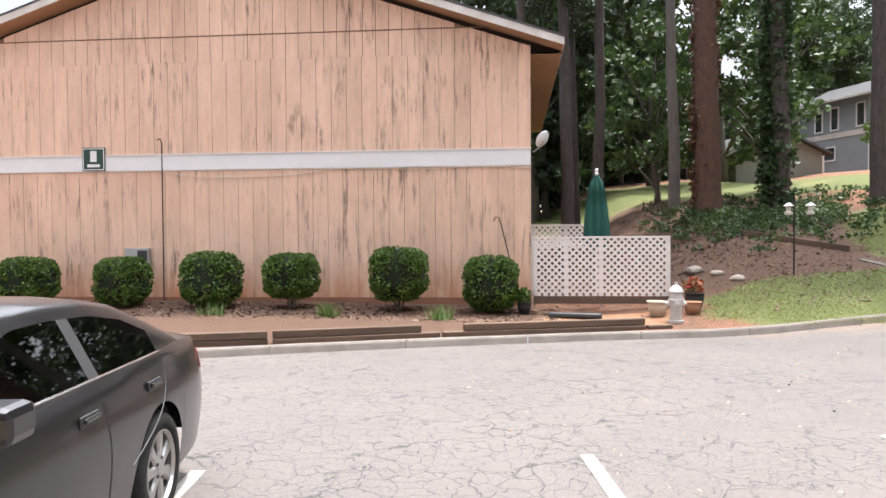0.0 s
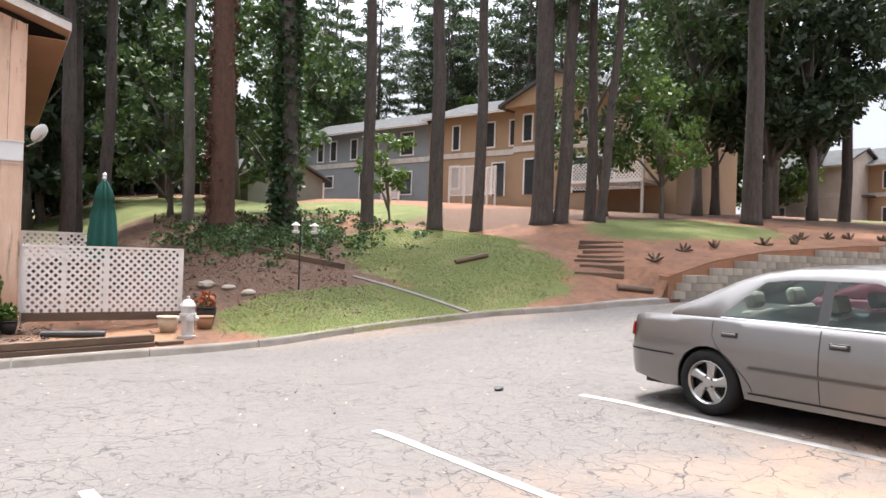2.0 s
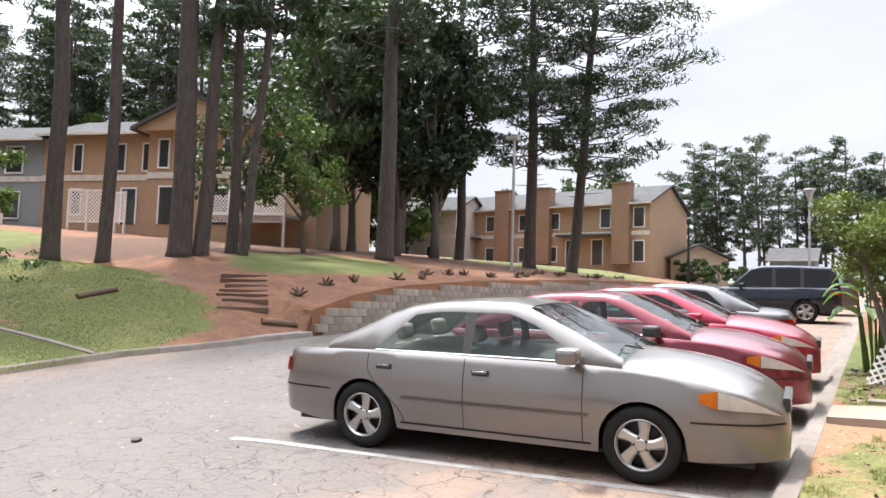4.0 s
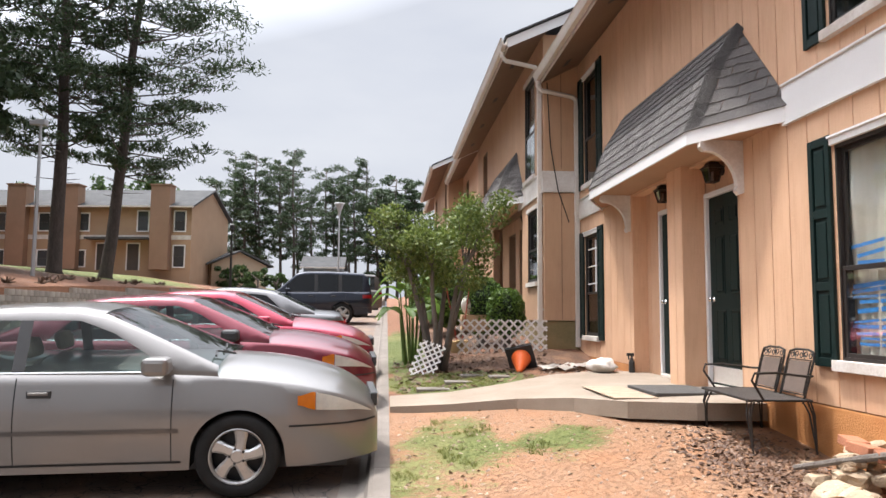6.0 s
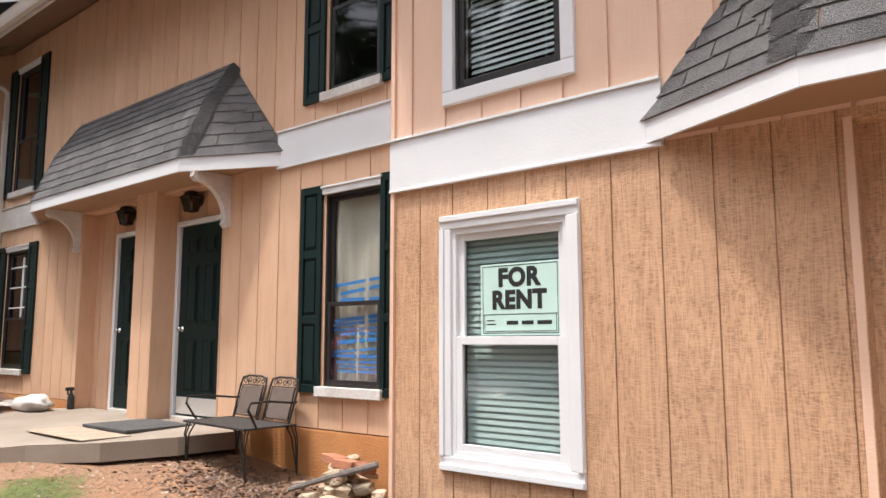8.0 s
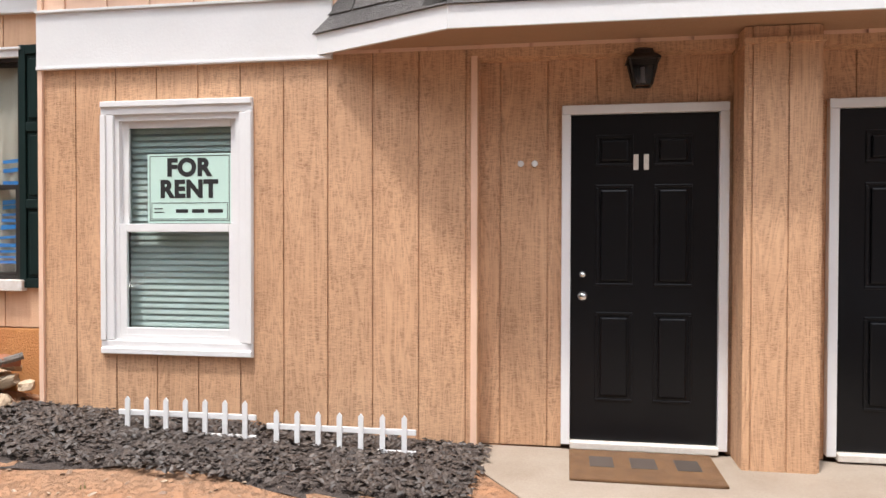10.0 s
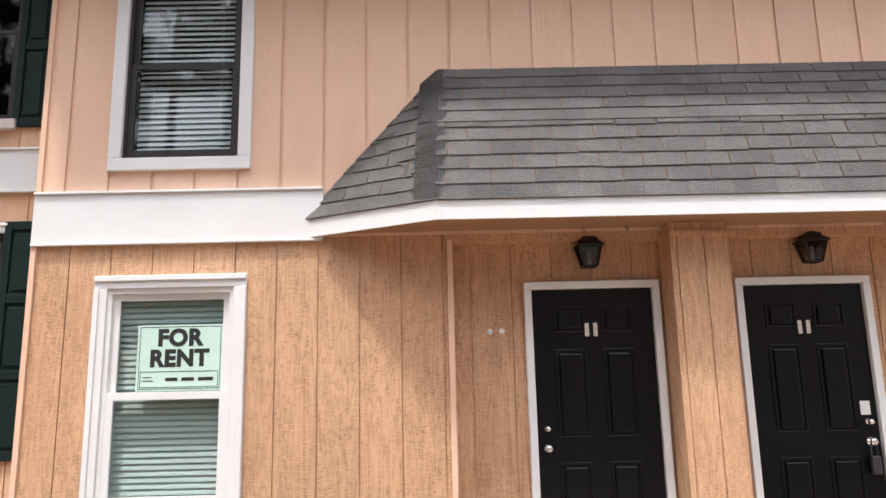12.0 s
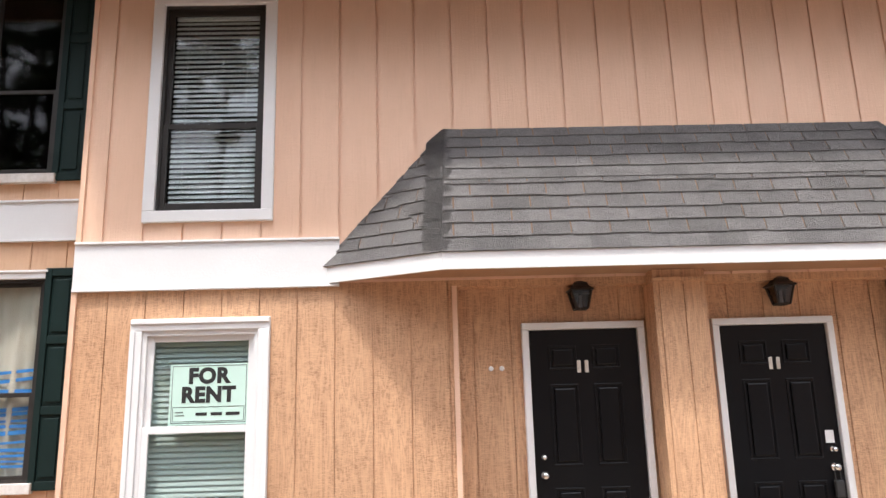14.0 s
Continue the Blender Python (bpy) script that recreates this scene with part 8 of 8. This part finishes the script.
bm = bmesh.new()
bmesh.ops.create_icosphere(bm, subdivisions=3, radius=0.2)
for v in bm.verts:
    v.co = Vector((v.co.x * 1.0, v.co.y * 1.6, max(-0.08, v.co.z * 0.55))) * (1 + 0.35 * noise.noise(v.co * 9))
o = part("bag_body", bm, WHITE_OLD, bt, smooth=True)
bt.matrix_world = pose(7.75, 10.25, top_a(7.75, 10) + 0.08)
for i, (x, y, w, l) in enumerate(((7.2, 10.75, 0.5, 0.6), (7.65, 10.9, 0.4, 0.7))):
    bm = bmesh.new()
    rows = [[bm.verts.new((x + u * w, y + v * l, yard_z(x, y) + 0.05 + 0.05 * noise.noise((u * 4, v * 4, i)))) for u in steps(-0.5, 0.5, 8)] for v in steps(-0.5, 0.5, 8)]
    for p, q in zip(rows, rows[1:]):
        for k in range(8):
            bm.faces.new((p[k], p[k + 1], q[k + 1], q[k]))
    bmesh.ops.solidify(bm, geom=bm.faces[:], thickness=0.01)
    tagged(part("crumpled_cloth", bm, WHITE_OLD if i else GUTTER, smooth=True), "crumpled pale cloth and sheeting on the ground", "cloth")
sb = empty("spray_bottle", "small black spray bottle standing on the step", "bottle", m=pose(8.1, 10.0, top_a(8.1, 9.8)))
bm = bmesh.new()
lathe(bm, [(0.04, 0), (0.045, 0.02), (0.042, 0.15), (0.018, 0.20), (0.016, 0.23)], seg=12)
part("bottle", bm, PLASTIC, sb)
part("trigger", boxes((-0.07, 0.03, -0.015, 0.015, 0.23, 0.27), (-0.05, -0.035, -0.01, 0.01, 0.18, 0.23)), PLASTIC, sb)
part_mat = tagged(part("doormat_grey", boxes((7.4, 8.1, 7.2, 8.1, 0.50, 0.53), bevel=0.005), mat("rubber_mat", (0.08, 0.075, 0.07), None, 4, 90, 0.9)), "dark grey rubber doormat on the walk", "doormat")
rg = tagged(part("rug_strip", boxes((6.9, 7.35, 7.0, 8.2, 0.497, 0.507), bevel=0.003), mat("rug", (0.42, 0.33, 0.24), (0.3, 0.2, 0.14), 9, 60, 0.95)), "worn beige rug on the walk", "rug")

# traffic cone lying in its black base
cn = empty("traffic_cone", "orange traffic cone lying on its side", "traffic cone", m=pose(6.75, 11.2, yard_z(6.75, 11.2) + 0.16, 0, 0, 0))
bm = bmesh.new()
lathe(bm, [(0.155, 0), (0.15, 0.02), (0.035, 0.46), (0.028, 0.47)], pose(0, 0, 0, 0, 0, 0) @ Matrix.Rotation(radians(112), 4, Vector((1, -0.25, 0)).normalized()), 18)
part("cone_body", bm, mat("cone_orange", (0.85, 0.14, 0.02), (0.65, 0.11, 0.02), 4, 40, 0.5), cn, smooth=True)
bm = bmesh.new()
bx(bm, -0.2, 0.2, -0.2, 0.2, -0.02, 0.01, Matrix.Rotation(radians(112), 4, Vector((1, -0.25, 0)).normalized()), bevel=0.01)
part("cone_base", bm, PLASTIC, cn)


def lattice_fence(m, w, h, pitch, slat, label, material=None, frame=True, group=""):
    f = empty("lattice_fence", label, "fence", group, m=m)
    bm = bmesh.new()
    lattice(bm, w, h, pitch, slat)
    part("lattice_panel", bm, material or LATTICE_MAT, f)
    if frame:
        part("top_rail", boxes((0, w, -0.02, 0.02, h - 0.02, h + 0.02)), material or LATTICE_MAT, f)
    return f


lattice_fence(along((5.95, 13.3), (7.45, 12.75), yard_z(6.5, 13) - 0.02), 1.65, 0.62, 0.16, 0.035, "low weathered lattice fence round a flower bed", frame=False)
lf = lattice_fence(along((5.0, 11.6), (5.5, 11.45), yard_z(5.2, 11.5)), 0.42, 0.62, 0.11, 0.028, "loose white lattice piece leaning on the tree", frame=False)
lf.matrix_world = lf.matrix_world @ pose(0, 0, 0, -18, 18, 0)
# crape myrtle with many stems
cm = empty("crape_myrtle", "small multi-stemmed crape myrtle with a leafy round crown", "tree", m=None)
bx0, by0 = 5.5, 11.9
bz = yard_z(bx0, by0)
rng = random.Random(3)
bm, cs, ss = bmesh.new(), [], []
for k in range(6):
    a = k * 1.05 + 0.3
    d = Vector((math.cos(a), math.sin(a), 0))
    p0 = Vector((bx0, by0, bz - 0.05)) + d * 0.10
    p1, p2, p3 = p0 + d * 0.14 + Vector((0, 0, 0.7)), p0 + d * 0.32 + Vector((0.05 * math.sin(k), 0, 1.35)), p0 + d * rng.uniform(0.42, 0.72) + Vector((0, 0, 2.2))
    tube(bm, [p0, p1, p2, p3], [0.055, 0.045, 0.035, 0.015], 7)
    for j in range(9):
        cs.append(p2.lerp(p3, rng.uniform(0.1, 1.25)) + Vector((rng.uniform(-.34, .34), rng.uniform(-.34, .34), rng.uniform(-0.12, 0.5))))
        ss.append((0.27, 0.27, 0.22))
        tube(bm, [p2.lerp(p3, 0.4), cs[-1]], [0.014, 0.005], 4, False)
part("stem", bm, GREY_BARK, cm, smooth=True)
leaf_cloud("crown", cs, ss, 300, 0.021, leaf_mat("myrtle_leaves", (0.075, 0.12, 0.022), (0.24, 0.29, 0.07), 0.35), cm, 8, 1.5)


def clipped_bush(name, x, y, z, rx, ry, h, label, seed, boxy=0.45, size=0.018, n=5200, material=None, stem=0.18):
    """A clipped shrub: stems, a core painted dark for inner shade, and a skin of small leaves."""
    b = empty(name, label, "shrub", "clipped shrubs", m=pose(x, y, z))
    rng = np.random.default_rng(seed)
    bm = bmesh.new()
    for k in range(4):
        a = k * 1.6
        tube(bm, [(0.03 * math.cos(a), 0.03 * math.sin(a), -0.05), (0.12 * math.cos(a), 0.12 * math.sin(a), stem + 0.12)], [0.03, 0.018], 5)
    part("stem", bm, GREY_BARK, b)
    sh = lambda d: Vector((math.copysign(abs(d.x) ** boxy, d.x), math.copysign(abs(d.y) ** boxy, d.y), math.copysign(abs(d.z) ** boxy, d.z)))
    bm = bmesh.new()
    bmesh.ops.create_icosphere(bm, subdivisions=3, radius=1)
    lump = lambda d: 1 + 0.10 * noise.noise(d * 2.3 + Vector((seed, 0, 0)))

    def shape(d, k):
        q = sh(d)
        f = k * lump(d) * (0.72 + 0.28 * max(abs(q.x), abs(q.y), abs(q.z)))
        return Vector((q.x * rx * f * 0.86, q.y * ry * f * 0.86, stem + (h - stem) * 0.5 + q.z * (h - stem) * 0.5 * min(1.0, f)))
    # near-black added core: the shade between leaves is put into its colour
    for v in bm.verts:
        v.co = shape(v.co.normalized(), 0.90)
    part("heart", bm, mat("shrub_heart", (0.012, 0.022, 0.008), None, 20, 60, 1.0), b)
    pts = []
    for i in range(n):
        d = Vector(rng.normal(size=3)).normalized()
        pts.append(shape(d, 0.92 + 0.10 * rng.random()))
    leaf_cloud("leaves", [tuple(p) for p in pts], [(0.02, 0.02, 0.02)] * n, 1, size, material or BOX, b, seed, 1.3)
    return b


clipped_bush("clipped_bush", 6.55, 14.3, yard_z(6.6, 14.3), 0.52, 0.52, 1.35, "cloud-clipped dark evergreen shrub beside the wall", 1, 0.8)
clipped_bush("clipped_bush", 6.9, 13.6, yard_z(6.9, 13.6), 0.42, 0.42, 1.1, "cloud-clipped dark evergreen shrub beside the wall", 2, 0.8)
clipped_bush("clipped_bush", 6.2, 17.5, yard_z(6.2, 17.5), 0.7, 1.2, 1.5, "dark evergreen hedge shrub beside the wall", 3, 0.8, 0.03)
clipped_bush("clipped_bush", 6.0, 21.5, yard_z(6.0, 21.5), 0.8, 1.6, 1.5, "dark evergreen hedge shrub beside the wall", 4, 0.8, 0.03)
# banana-like plant
bp = empty("banana_plant", "broad-leaved green plant by the kerb", "plant")
rng = random.Random(14)
BIGLEAF = leaf_mat("broad_leaf", (0.09, 0.17, 0.03), (0.18, 0.27, 0.06), 0.4)
for k in range(17):
    a, r0 = rng.uniform(0, 6.28), rng.uniform(0, 0.25)
    px_, py_ = 5.15 + r0 * math.cos(a), 13.2 + 0.5 * rng.uniform(-1, 1)
    z0 = yard_z(px_, py_)
    hgt = rng.uniform(0.8, 1.5)
    d = Vector((math.cos(a), math.sin(a), 0))
    bm = bmesh.new()
    tube(bm, [(px_, py_, z0), (px_ + d.x * 0.1, py_ + d.y * 0.1, z0 + hgt)], [0.022, 0.012], 5)
    part("stalk", bm, BIGLEAF, bp)
    bm = bmesh.new()
    rows = []
    side = Vector((-d.y, d.x, 0))
    for f in steps(0, 1, 6):
        c = Vector((px_, py_, z0 + hgt)) + d * (0.1 + 0.5 * f) + Vector((0, 0, 0.22 * math.sin(f * 2.6) - 0.22 * f))
        w = 0.15 * math.sin(math.pi * min(0.98, f * 0.9 + 0.08))
        rows.append([bm.verts.new(c + side * w + Vector((0, 0, 0.03))), bm.verts.new(c), bm.verts.new(c - side * w + Vector((0, 0, 0.03)))])
    for p, q in zip(rows, rows[1:]):
        for i in range(2):
            bm.faces.new((p[i], p[i + 1], q[i + 1], q[i]))
    part("leaf", bm, BIGLEAF, bp, smooth=True)
for i, (x, y, w) in enumerate(((5.7, 10.4, 0.4), (5.95, 10.9, 0.35), (6.3, 10.5, 0.3), (5.3, 9.95, 0.45))):
    tagged(part("stepping_stone", boxes((x - w / 2, x + w / 2, y - 0.15, y + 0.15, yard_z(x, y) - 0.03, yard_z(x, y) + 0.025), bevel=0.01), KERB), "flat grey stepping stone in the grass", "stone", "stepping stones")
# garden bag and brooms behind the lattice
gb_ = empty("garden_bag", "white sack on a cardboard box behind the lattice", "sack")
bm = bmesh.new()
bmesh.ops.create_icosphere(bm, subdivisions=3, radius=0.14)
for v in bm.verts:
    v.co = Vector((v.co.x, v.co.y, v.co.z * 1.4)) * (1 + 0.2 * noise.noise(v.co * 8))
part("sack", bm, WHITE_OLD, gb_, smooth=True)
part("cardboard_box", boxes((-0.15, 0.45, -0.2, 0.2, -0.5, -0.18), bevel=0.01), mat("cardboard", (0.48, 0.32, 0.19), (0.40, 0.26, 0.15), 4, 50, 0.9), gb_)
gb_.matrix_world = pose(6.25, 14.1, yard_z(6.2, 14.1) + 0.85)
for x, t_ in ((6.0, -0.2), (6.1, 0.15)):
    b = empty("broom", "garden broom leaning with a red handle", "broom", "brooms")
    bm = bmesh.new()
    z = yard_z(x, 13.8)
    tube(bm, [(x, 13.8, z + 0.2), (x + t_, 13.95, z + 1.25)], 0.012, 6)
    part("handle", bm, mat("handle_red", (0.35, 0.05, 0.03), None, 5, 50, 0.5), b)
    part("brush", boxes((x - 0.12, x + 0.12, 13.77, 13.83, z, z + 0.22), bevel=0.02), mat("straw", (0.5, 0.36, 0.18), None, 9, 120, 0.9), b)

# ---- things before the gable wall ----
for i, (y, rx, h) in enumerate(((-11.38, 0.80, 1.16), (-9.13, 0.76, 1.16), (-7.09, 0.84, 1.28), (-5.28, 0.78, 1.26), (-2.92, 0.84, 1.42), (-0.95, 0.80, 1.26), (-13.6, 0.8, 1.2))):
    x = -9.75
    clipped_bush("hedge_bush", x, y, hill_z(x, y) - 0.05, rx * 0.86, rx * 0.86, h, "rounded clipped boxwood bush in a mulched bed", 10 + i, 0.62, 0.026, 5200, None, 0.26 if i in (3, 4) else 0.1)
# old timbers edging the bed
for k, (y0, y1, n) in enumerate(((-9.5, -6.9, 2), (-6.9, -4.3, 2), (-4.3, -1.7, 2), (-1.7, 1.9, 2), (1.9, 2.4, 1))):
    for j in range(n):
        a, b = [(lerp_table(KFAR, y) - 0.42, y) for y in (y0 + 0.03 + 0.35 * (j and k % 2), y1 - 0.03 - 0.3 * (j and k == 2))]
        a, b = (a[0] + 0.03 * math.sin(k * 2.3 + j), a[1]), (b[0] - 0.03 * math.cos(k * 1.7 + j), b[1])
        L = math.hypot(b[0] - a[0], b[1] - a[1])
        za = lot_z(*a) + 0.15 + j * 0.125
        zb = lot_z(*b) + 0.15 + j * 0.125
        m = along(a, b, za) @ pose(0, 0, 0, 0, -math.degrees(math.atan2(zb - za, L)), 0)
        o = tagged(part("bed_timber", boxes((0, L, -0.07 - 0.02 * (j == 0), 0.07 - 0.02 * j, -0.06, 0.06), bevel=0.015), TIMBER), "rotting landscape timber edging the hedge bed", "timber", "bed timbers")
        o.matrix_world = m
# number board, with plain bars
nb = empty("building_sign", "dark green building number board with white border", "sign")
part("board", boxes((X9 + 0.03, X9 + 0.055, -10.79, -10.21, 2.91, 3.47), bevel=0.01), mat("sign_green", (0.012, 0.05, 0.035), None, 3, 50, 0.4), nb)
part("border", boxes(*[(X9 + 0.055, X9 + 0.058, *b) for b in ((-10.77, -10.23, 3.43, 3.45), (-10.77, -10.23, 2.93, 2.95), (-10.77, -10.75, 2.95, 3.43), (-10.25, -10.23, 2.95, 3.43))]), WHITE, nb)
part("number_bar", boxes((X9 + 0.055, X9 + 0.058, -10.58, -10.42, 3.13, 3.39), (X9 + 0.055, X9 + 0.058, -10.66, -10.34, 3.0, 3.07)), WHITE, nb, "plain white bars")
mb = empty("meter_box", "grey metal meter box with conduit on the wall", "meter box")
part("box", boxes((X9, X9 + 0.16, -9.70, -9.12, 0.35, 1.05), bevel=0.01), STEEL, mb)
part("box_door", boxes((X9 + 0.16, X9 + 0.17, -9.38, -9.14, 0.40, 1.0)), PLASTIC, mb)
bm = bmesh.new()
tube(bm, [(X9 + 0.03, -8.80, -0.2), (X9 + 0.03, -8.80, 3.55), (X9 + 0.06, -8.83, 3.66), (X9 + 0.06, -8.90, 3.62)], 0.014, 6)
part("conduit", bm, BLACKIRON, mb)
cb = bmesh.new()
tube(cb, [(X9 + 0.02, -8.8 + 8.7 * f, 2.86 - 0.16 * math.sin(math.pi * min(1, f * 2.2)) * (f < 0.46) - 0.02 * math.sin(f * 20)) for f in steps(0, 1, 24)], 0.008, 5)
tagged(part("cable", cb, CURTAIN), "thin cable sagging along the wall trim", "cable")
hk = empty("shepherd_hook", "thin black garden hook leaning at the wall", "garden hook")
bm = bmesh.new()
tube(bm, [(-10.6, -0.35, -0.1), (-10.8, -0.75, 1.55), (-10.82, -0.80, 1.70), (-10.82, -0.88, 1.72), (-10.82, -0.92, 1.62)], 0.012, 6)
part("rod", bm, BLACKIRON, hk)
# patio fence, table umbrella, hydrant, pots
pf = lattice_fence(along((-9.9, -0.05), (-9.9, 2.78), 0.02), 2.83, 1.24, 0.145, 0.045, "white painted lattice patio fence", frame=True, group="patio lattice")
for x in (0.02, 1.42, 2.80):
    part("post", boxes((x - 0.04, x + 0.04, 0.03, 0.11, -0.2, 1.26)), LATTICE_MAT, pf)
pf2 = lattice_fence(along((-13.0, -0.05), (-13.0, 1.75), 0.98), 1.8, 0.56, 0.145, 0.045, "white painted lattice patio screen on posts", frame=True, group="patio lattice")
for x in (0.04, 0.9, 1.76):
    part("post", boxes((x - 0.04, x + 0.04, 0.03, 0.11, -1.2, 0.58)), LATTICE_MAT, pf2)
part("sleeper", boxes((0, 2.83, -0.06, 0.06, -0.16, 0.0)), TIMBER, pf)
um = empty("patio_umbrella", "closed dark green patio umbrella with a white finial", "umbrella", m=pose(-10.8, 1.37, 0.0))
bm = bmesh.new()
tube(bm, [(0, 0, -0.1), (0, 0, 2.66)], 0.022, 8)
part("pole", bm, WHITE_OLD, um)
bm = bmesh.new()
prof = [(0.235, 1.02), (0.25, 1.10), (0.235, 1.5), (0.20, 1.9), (0.155, 2.2), (0.175, 2.22), (0.11, 2.45), (0.03, 2.62)]
rings = []
for r, z in prof:
    rings.append([bm.verts.new((r * (1 + 0.22 * math.cos(8 * t)) * math.cos(t), r * (1 + 0.22 * math.cos(8 * t)) * math.sin(t), z + 0.03 * math.cos(8 * t))) for t in steps(0, 6.2832, 48)[:-1]])
for a, b in zip(rings, rings[1:]):
    for k in range(48):
        bm.faces.new((a[k], a[(k + 1) % 48], b[(k + 1) % 48], b[k]))
part("canopy", bm, mat("umbrella_green", (0.008, 0.085, 0.062), (0.006, 0.06, 0.045), 3, 120, 0.8), um, smooth=True)
bm = bmesh.new()
lathe(bm, [(0.02, 2.62), (0.045, 2.66), (0.03, 2.70), (0.045, 2.74), (0.01, 2.79)], seg=10)
part("finial", bm, WHITE, um)
HYD = mat("hydrant_silver", (0.62, 0.60, 0.58), (0.45, 0.43, 0.41), 4, 60, 0.45, 0.3)
hy = empty("fire_hydrant", "silver painted fire hydrant by the kerb", "fire hydrant", m=pose(-8.40, 2.58, hill_z(-8.4, 2.58) - 0.02))
bm = bmesh.new()
lathe(bm, [(0.15, 0), (0.15, 0.05), (0.11, 0.06), (0.105, 0.40), (0.15, 0.41), (0.15, 0.45), (0.125, 0.46), (0.12, 0.56), (0.14, 0.57), (0.14, 0.60), (0.10, 0.67), (0.05, 0.71), (0.03, 0.72), (0.03, 0.77), (0.005, 0.775)], seg=20)
part("barrel", bm, HYD, hy, smooth=False)
for nm, a, r, L in (("pumper_outlet", 0, 0.075, 0.19), ("side_outlet", 90, 0.05, 0.17), ("side_outlet", -90, 0.05, 0.17)):
    bm = bmesh.new()
    lathe(bm, [(r * 0.8, 0), (r * 0.8, L - 0.05), (r, L - 0.05), (r, L), (r * 0.4, L + 0.005), (r * 0.4, L + 0.03), (0.004, L + 0.031)], Matrix.Translation((0, 0, 0.36)) @ pose(0, 0, 0, 0, 0, a) @ pose(0, 0, 0, 0, 90, 0), 12)
    part(nm, bm, HYD, hy)


def pot(x, y, r, h, c, label, plant=None):
    p = empty("plant_pot", label, "pot", "plant pots", m=pose(x, y, hill_z(x, y)))
    bm = bmesh.new()
    lathe(bm, [(r * 0.7, 0), (r, h * 0.7), (r * 0.92, h * 0.9), (r * 1.08, h * 0.92), (r * 1.08, h), (r * 0.9, h), (r * 0.85, h * 0.85), (0.01, h * 0.84)], seg=18)
    part("pot", bm, c, p, smooth=True)
    if plant:
        leaf_cloud("foliage", [(0, 0, h + 0.12)] * 6, [(r, r, 0.18)] * 6, 40, 0.03, plant, p, 4)


TERRA = mat("terracotta", (0.40, 0.22, 0.13), (0.30, 0.17, 0.10), 4, 60, 0.85)
pot(-9.0, 2.35, 0.19, 0.30, mat("pot_cream", (0.55, 0.47, 0.36), None, 4, 60, 0.7), "cream glazed flower pot on bare ground")
pot(-9.6, 3.2, 0.2, 0.32, PLASTIC, "black pot with red flowers", leaf_mat("red_flowers", (0.45, 0.04, 0.02), (0.10, 0.16, 0.04), 0.2))
pot(-9.1, 3.05, 0.17, 0.24, TERRA, "terracotta pot beside the hydrant")
pot(-9.6, -0.25, 0.15, 0.25, PLASTIC, "black pot by the fence", BOX)
bm = bmesh.new()
tube(bm, [(-9.15, 0.25, hill_z(-9.15, 0.25) + 0.05), (-9.0, 0.75, hill_z(-9, 0.75) + 0.06), (-8.85, 1.25, hill_z(-8.85, 1.25) + 0.06)], 0.065, 10)
tagged(part("drain_pipe", bm, PLASTIC), "black corrugated drain pipe lying on the ground", "pipe")
gp = empty("garden_pole", "thin iron pole with hanging bird feeders", "garden pole", m=pose(-11.3, 5.77, hill_z(-11.3, 5.77)))
bm = bmesh.new()
tube(bm, [(0, 0, -0.2), (0, 0, 1.75)], 0.02, 6)
tube(bm, [(0, -0.05, 1.62), (0, 0.35, 1.62)], 0.012, 5)
part("pole", bm, BLACKIRON, gp)
for dy in (-0.12, 0.35):
    bm = bmesh.new()
    lathe(bm, [(0.08, 1.35), (0.09, 1.40), (0.05, 1.42), (0.05, 1.52), (0.12, 1.54), (0.02, 1.62)], Matrix.Translation((0, dy, 0)), 10)
    part("bird_feeder", bm, WHITE_OLD, gp)
# satellite dish at the gable corner
sd = empty("satellite_dish", "small white satellite dish at the wall corner", "satellite dish", m=pose(-11.1, -0.02, 3.3))
bm = bmesh.new()
lathe(bm, [(0.02, 0), (0.12, 0.02), (0.20, 0.06), (0.205, 0.07), (0.12, 0.035), (0.02, 0.015)], pose(0.1, 0.25, 0.15, 60, 0, -40), 16)
part("dish", bm, WHITE, sd, smooth=True)
bm = bmesh.new()
tube(bm, [(0, 0, -0.1), (0.05, 0.15, 0), (0.1, 0.25, 0.15)], 0.015, 6)
part("arm", bm, STEEL, sd)
# cable on the far return wall, downpipe bracket boxes
bm = bmesh.new()
tube(bm, [(7.56, 12.9, 5.6), (7.62, 12.9, 4.4), (7.75, 12.89, 3.6), (7.95, 12.88, 3.0)], 0.010, 5)
tagged(part("cable", bm, BLACKIRON), "black cable hanging down the side wall", "cable")
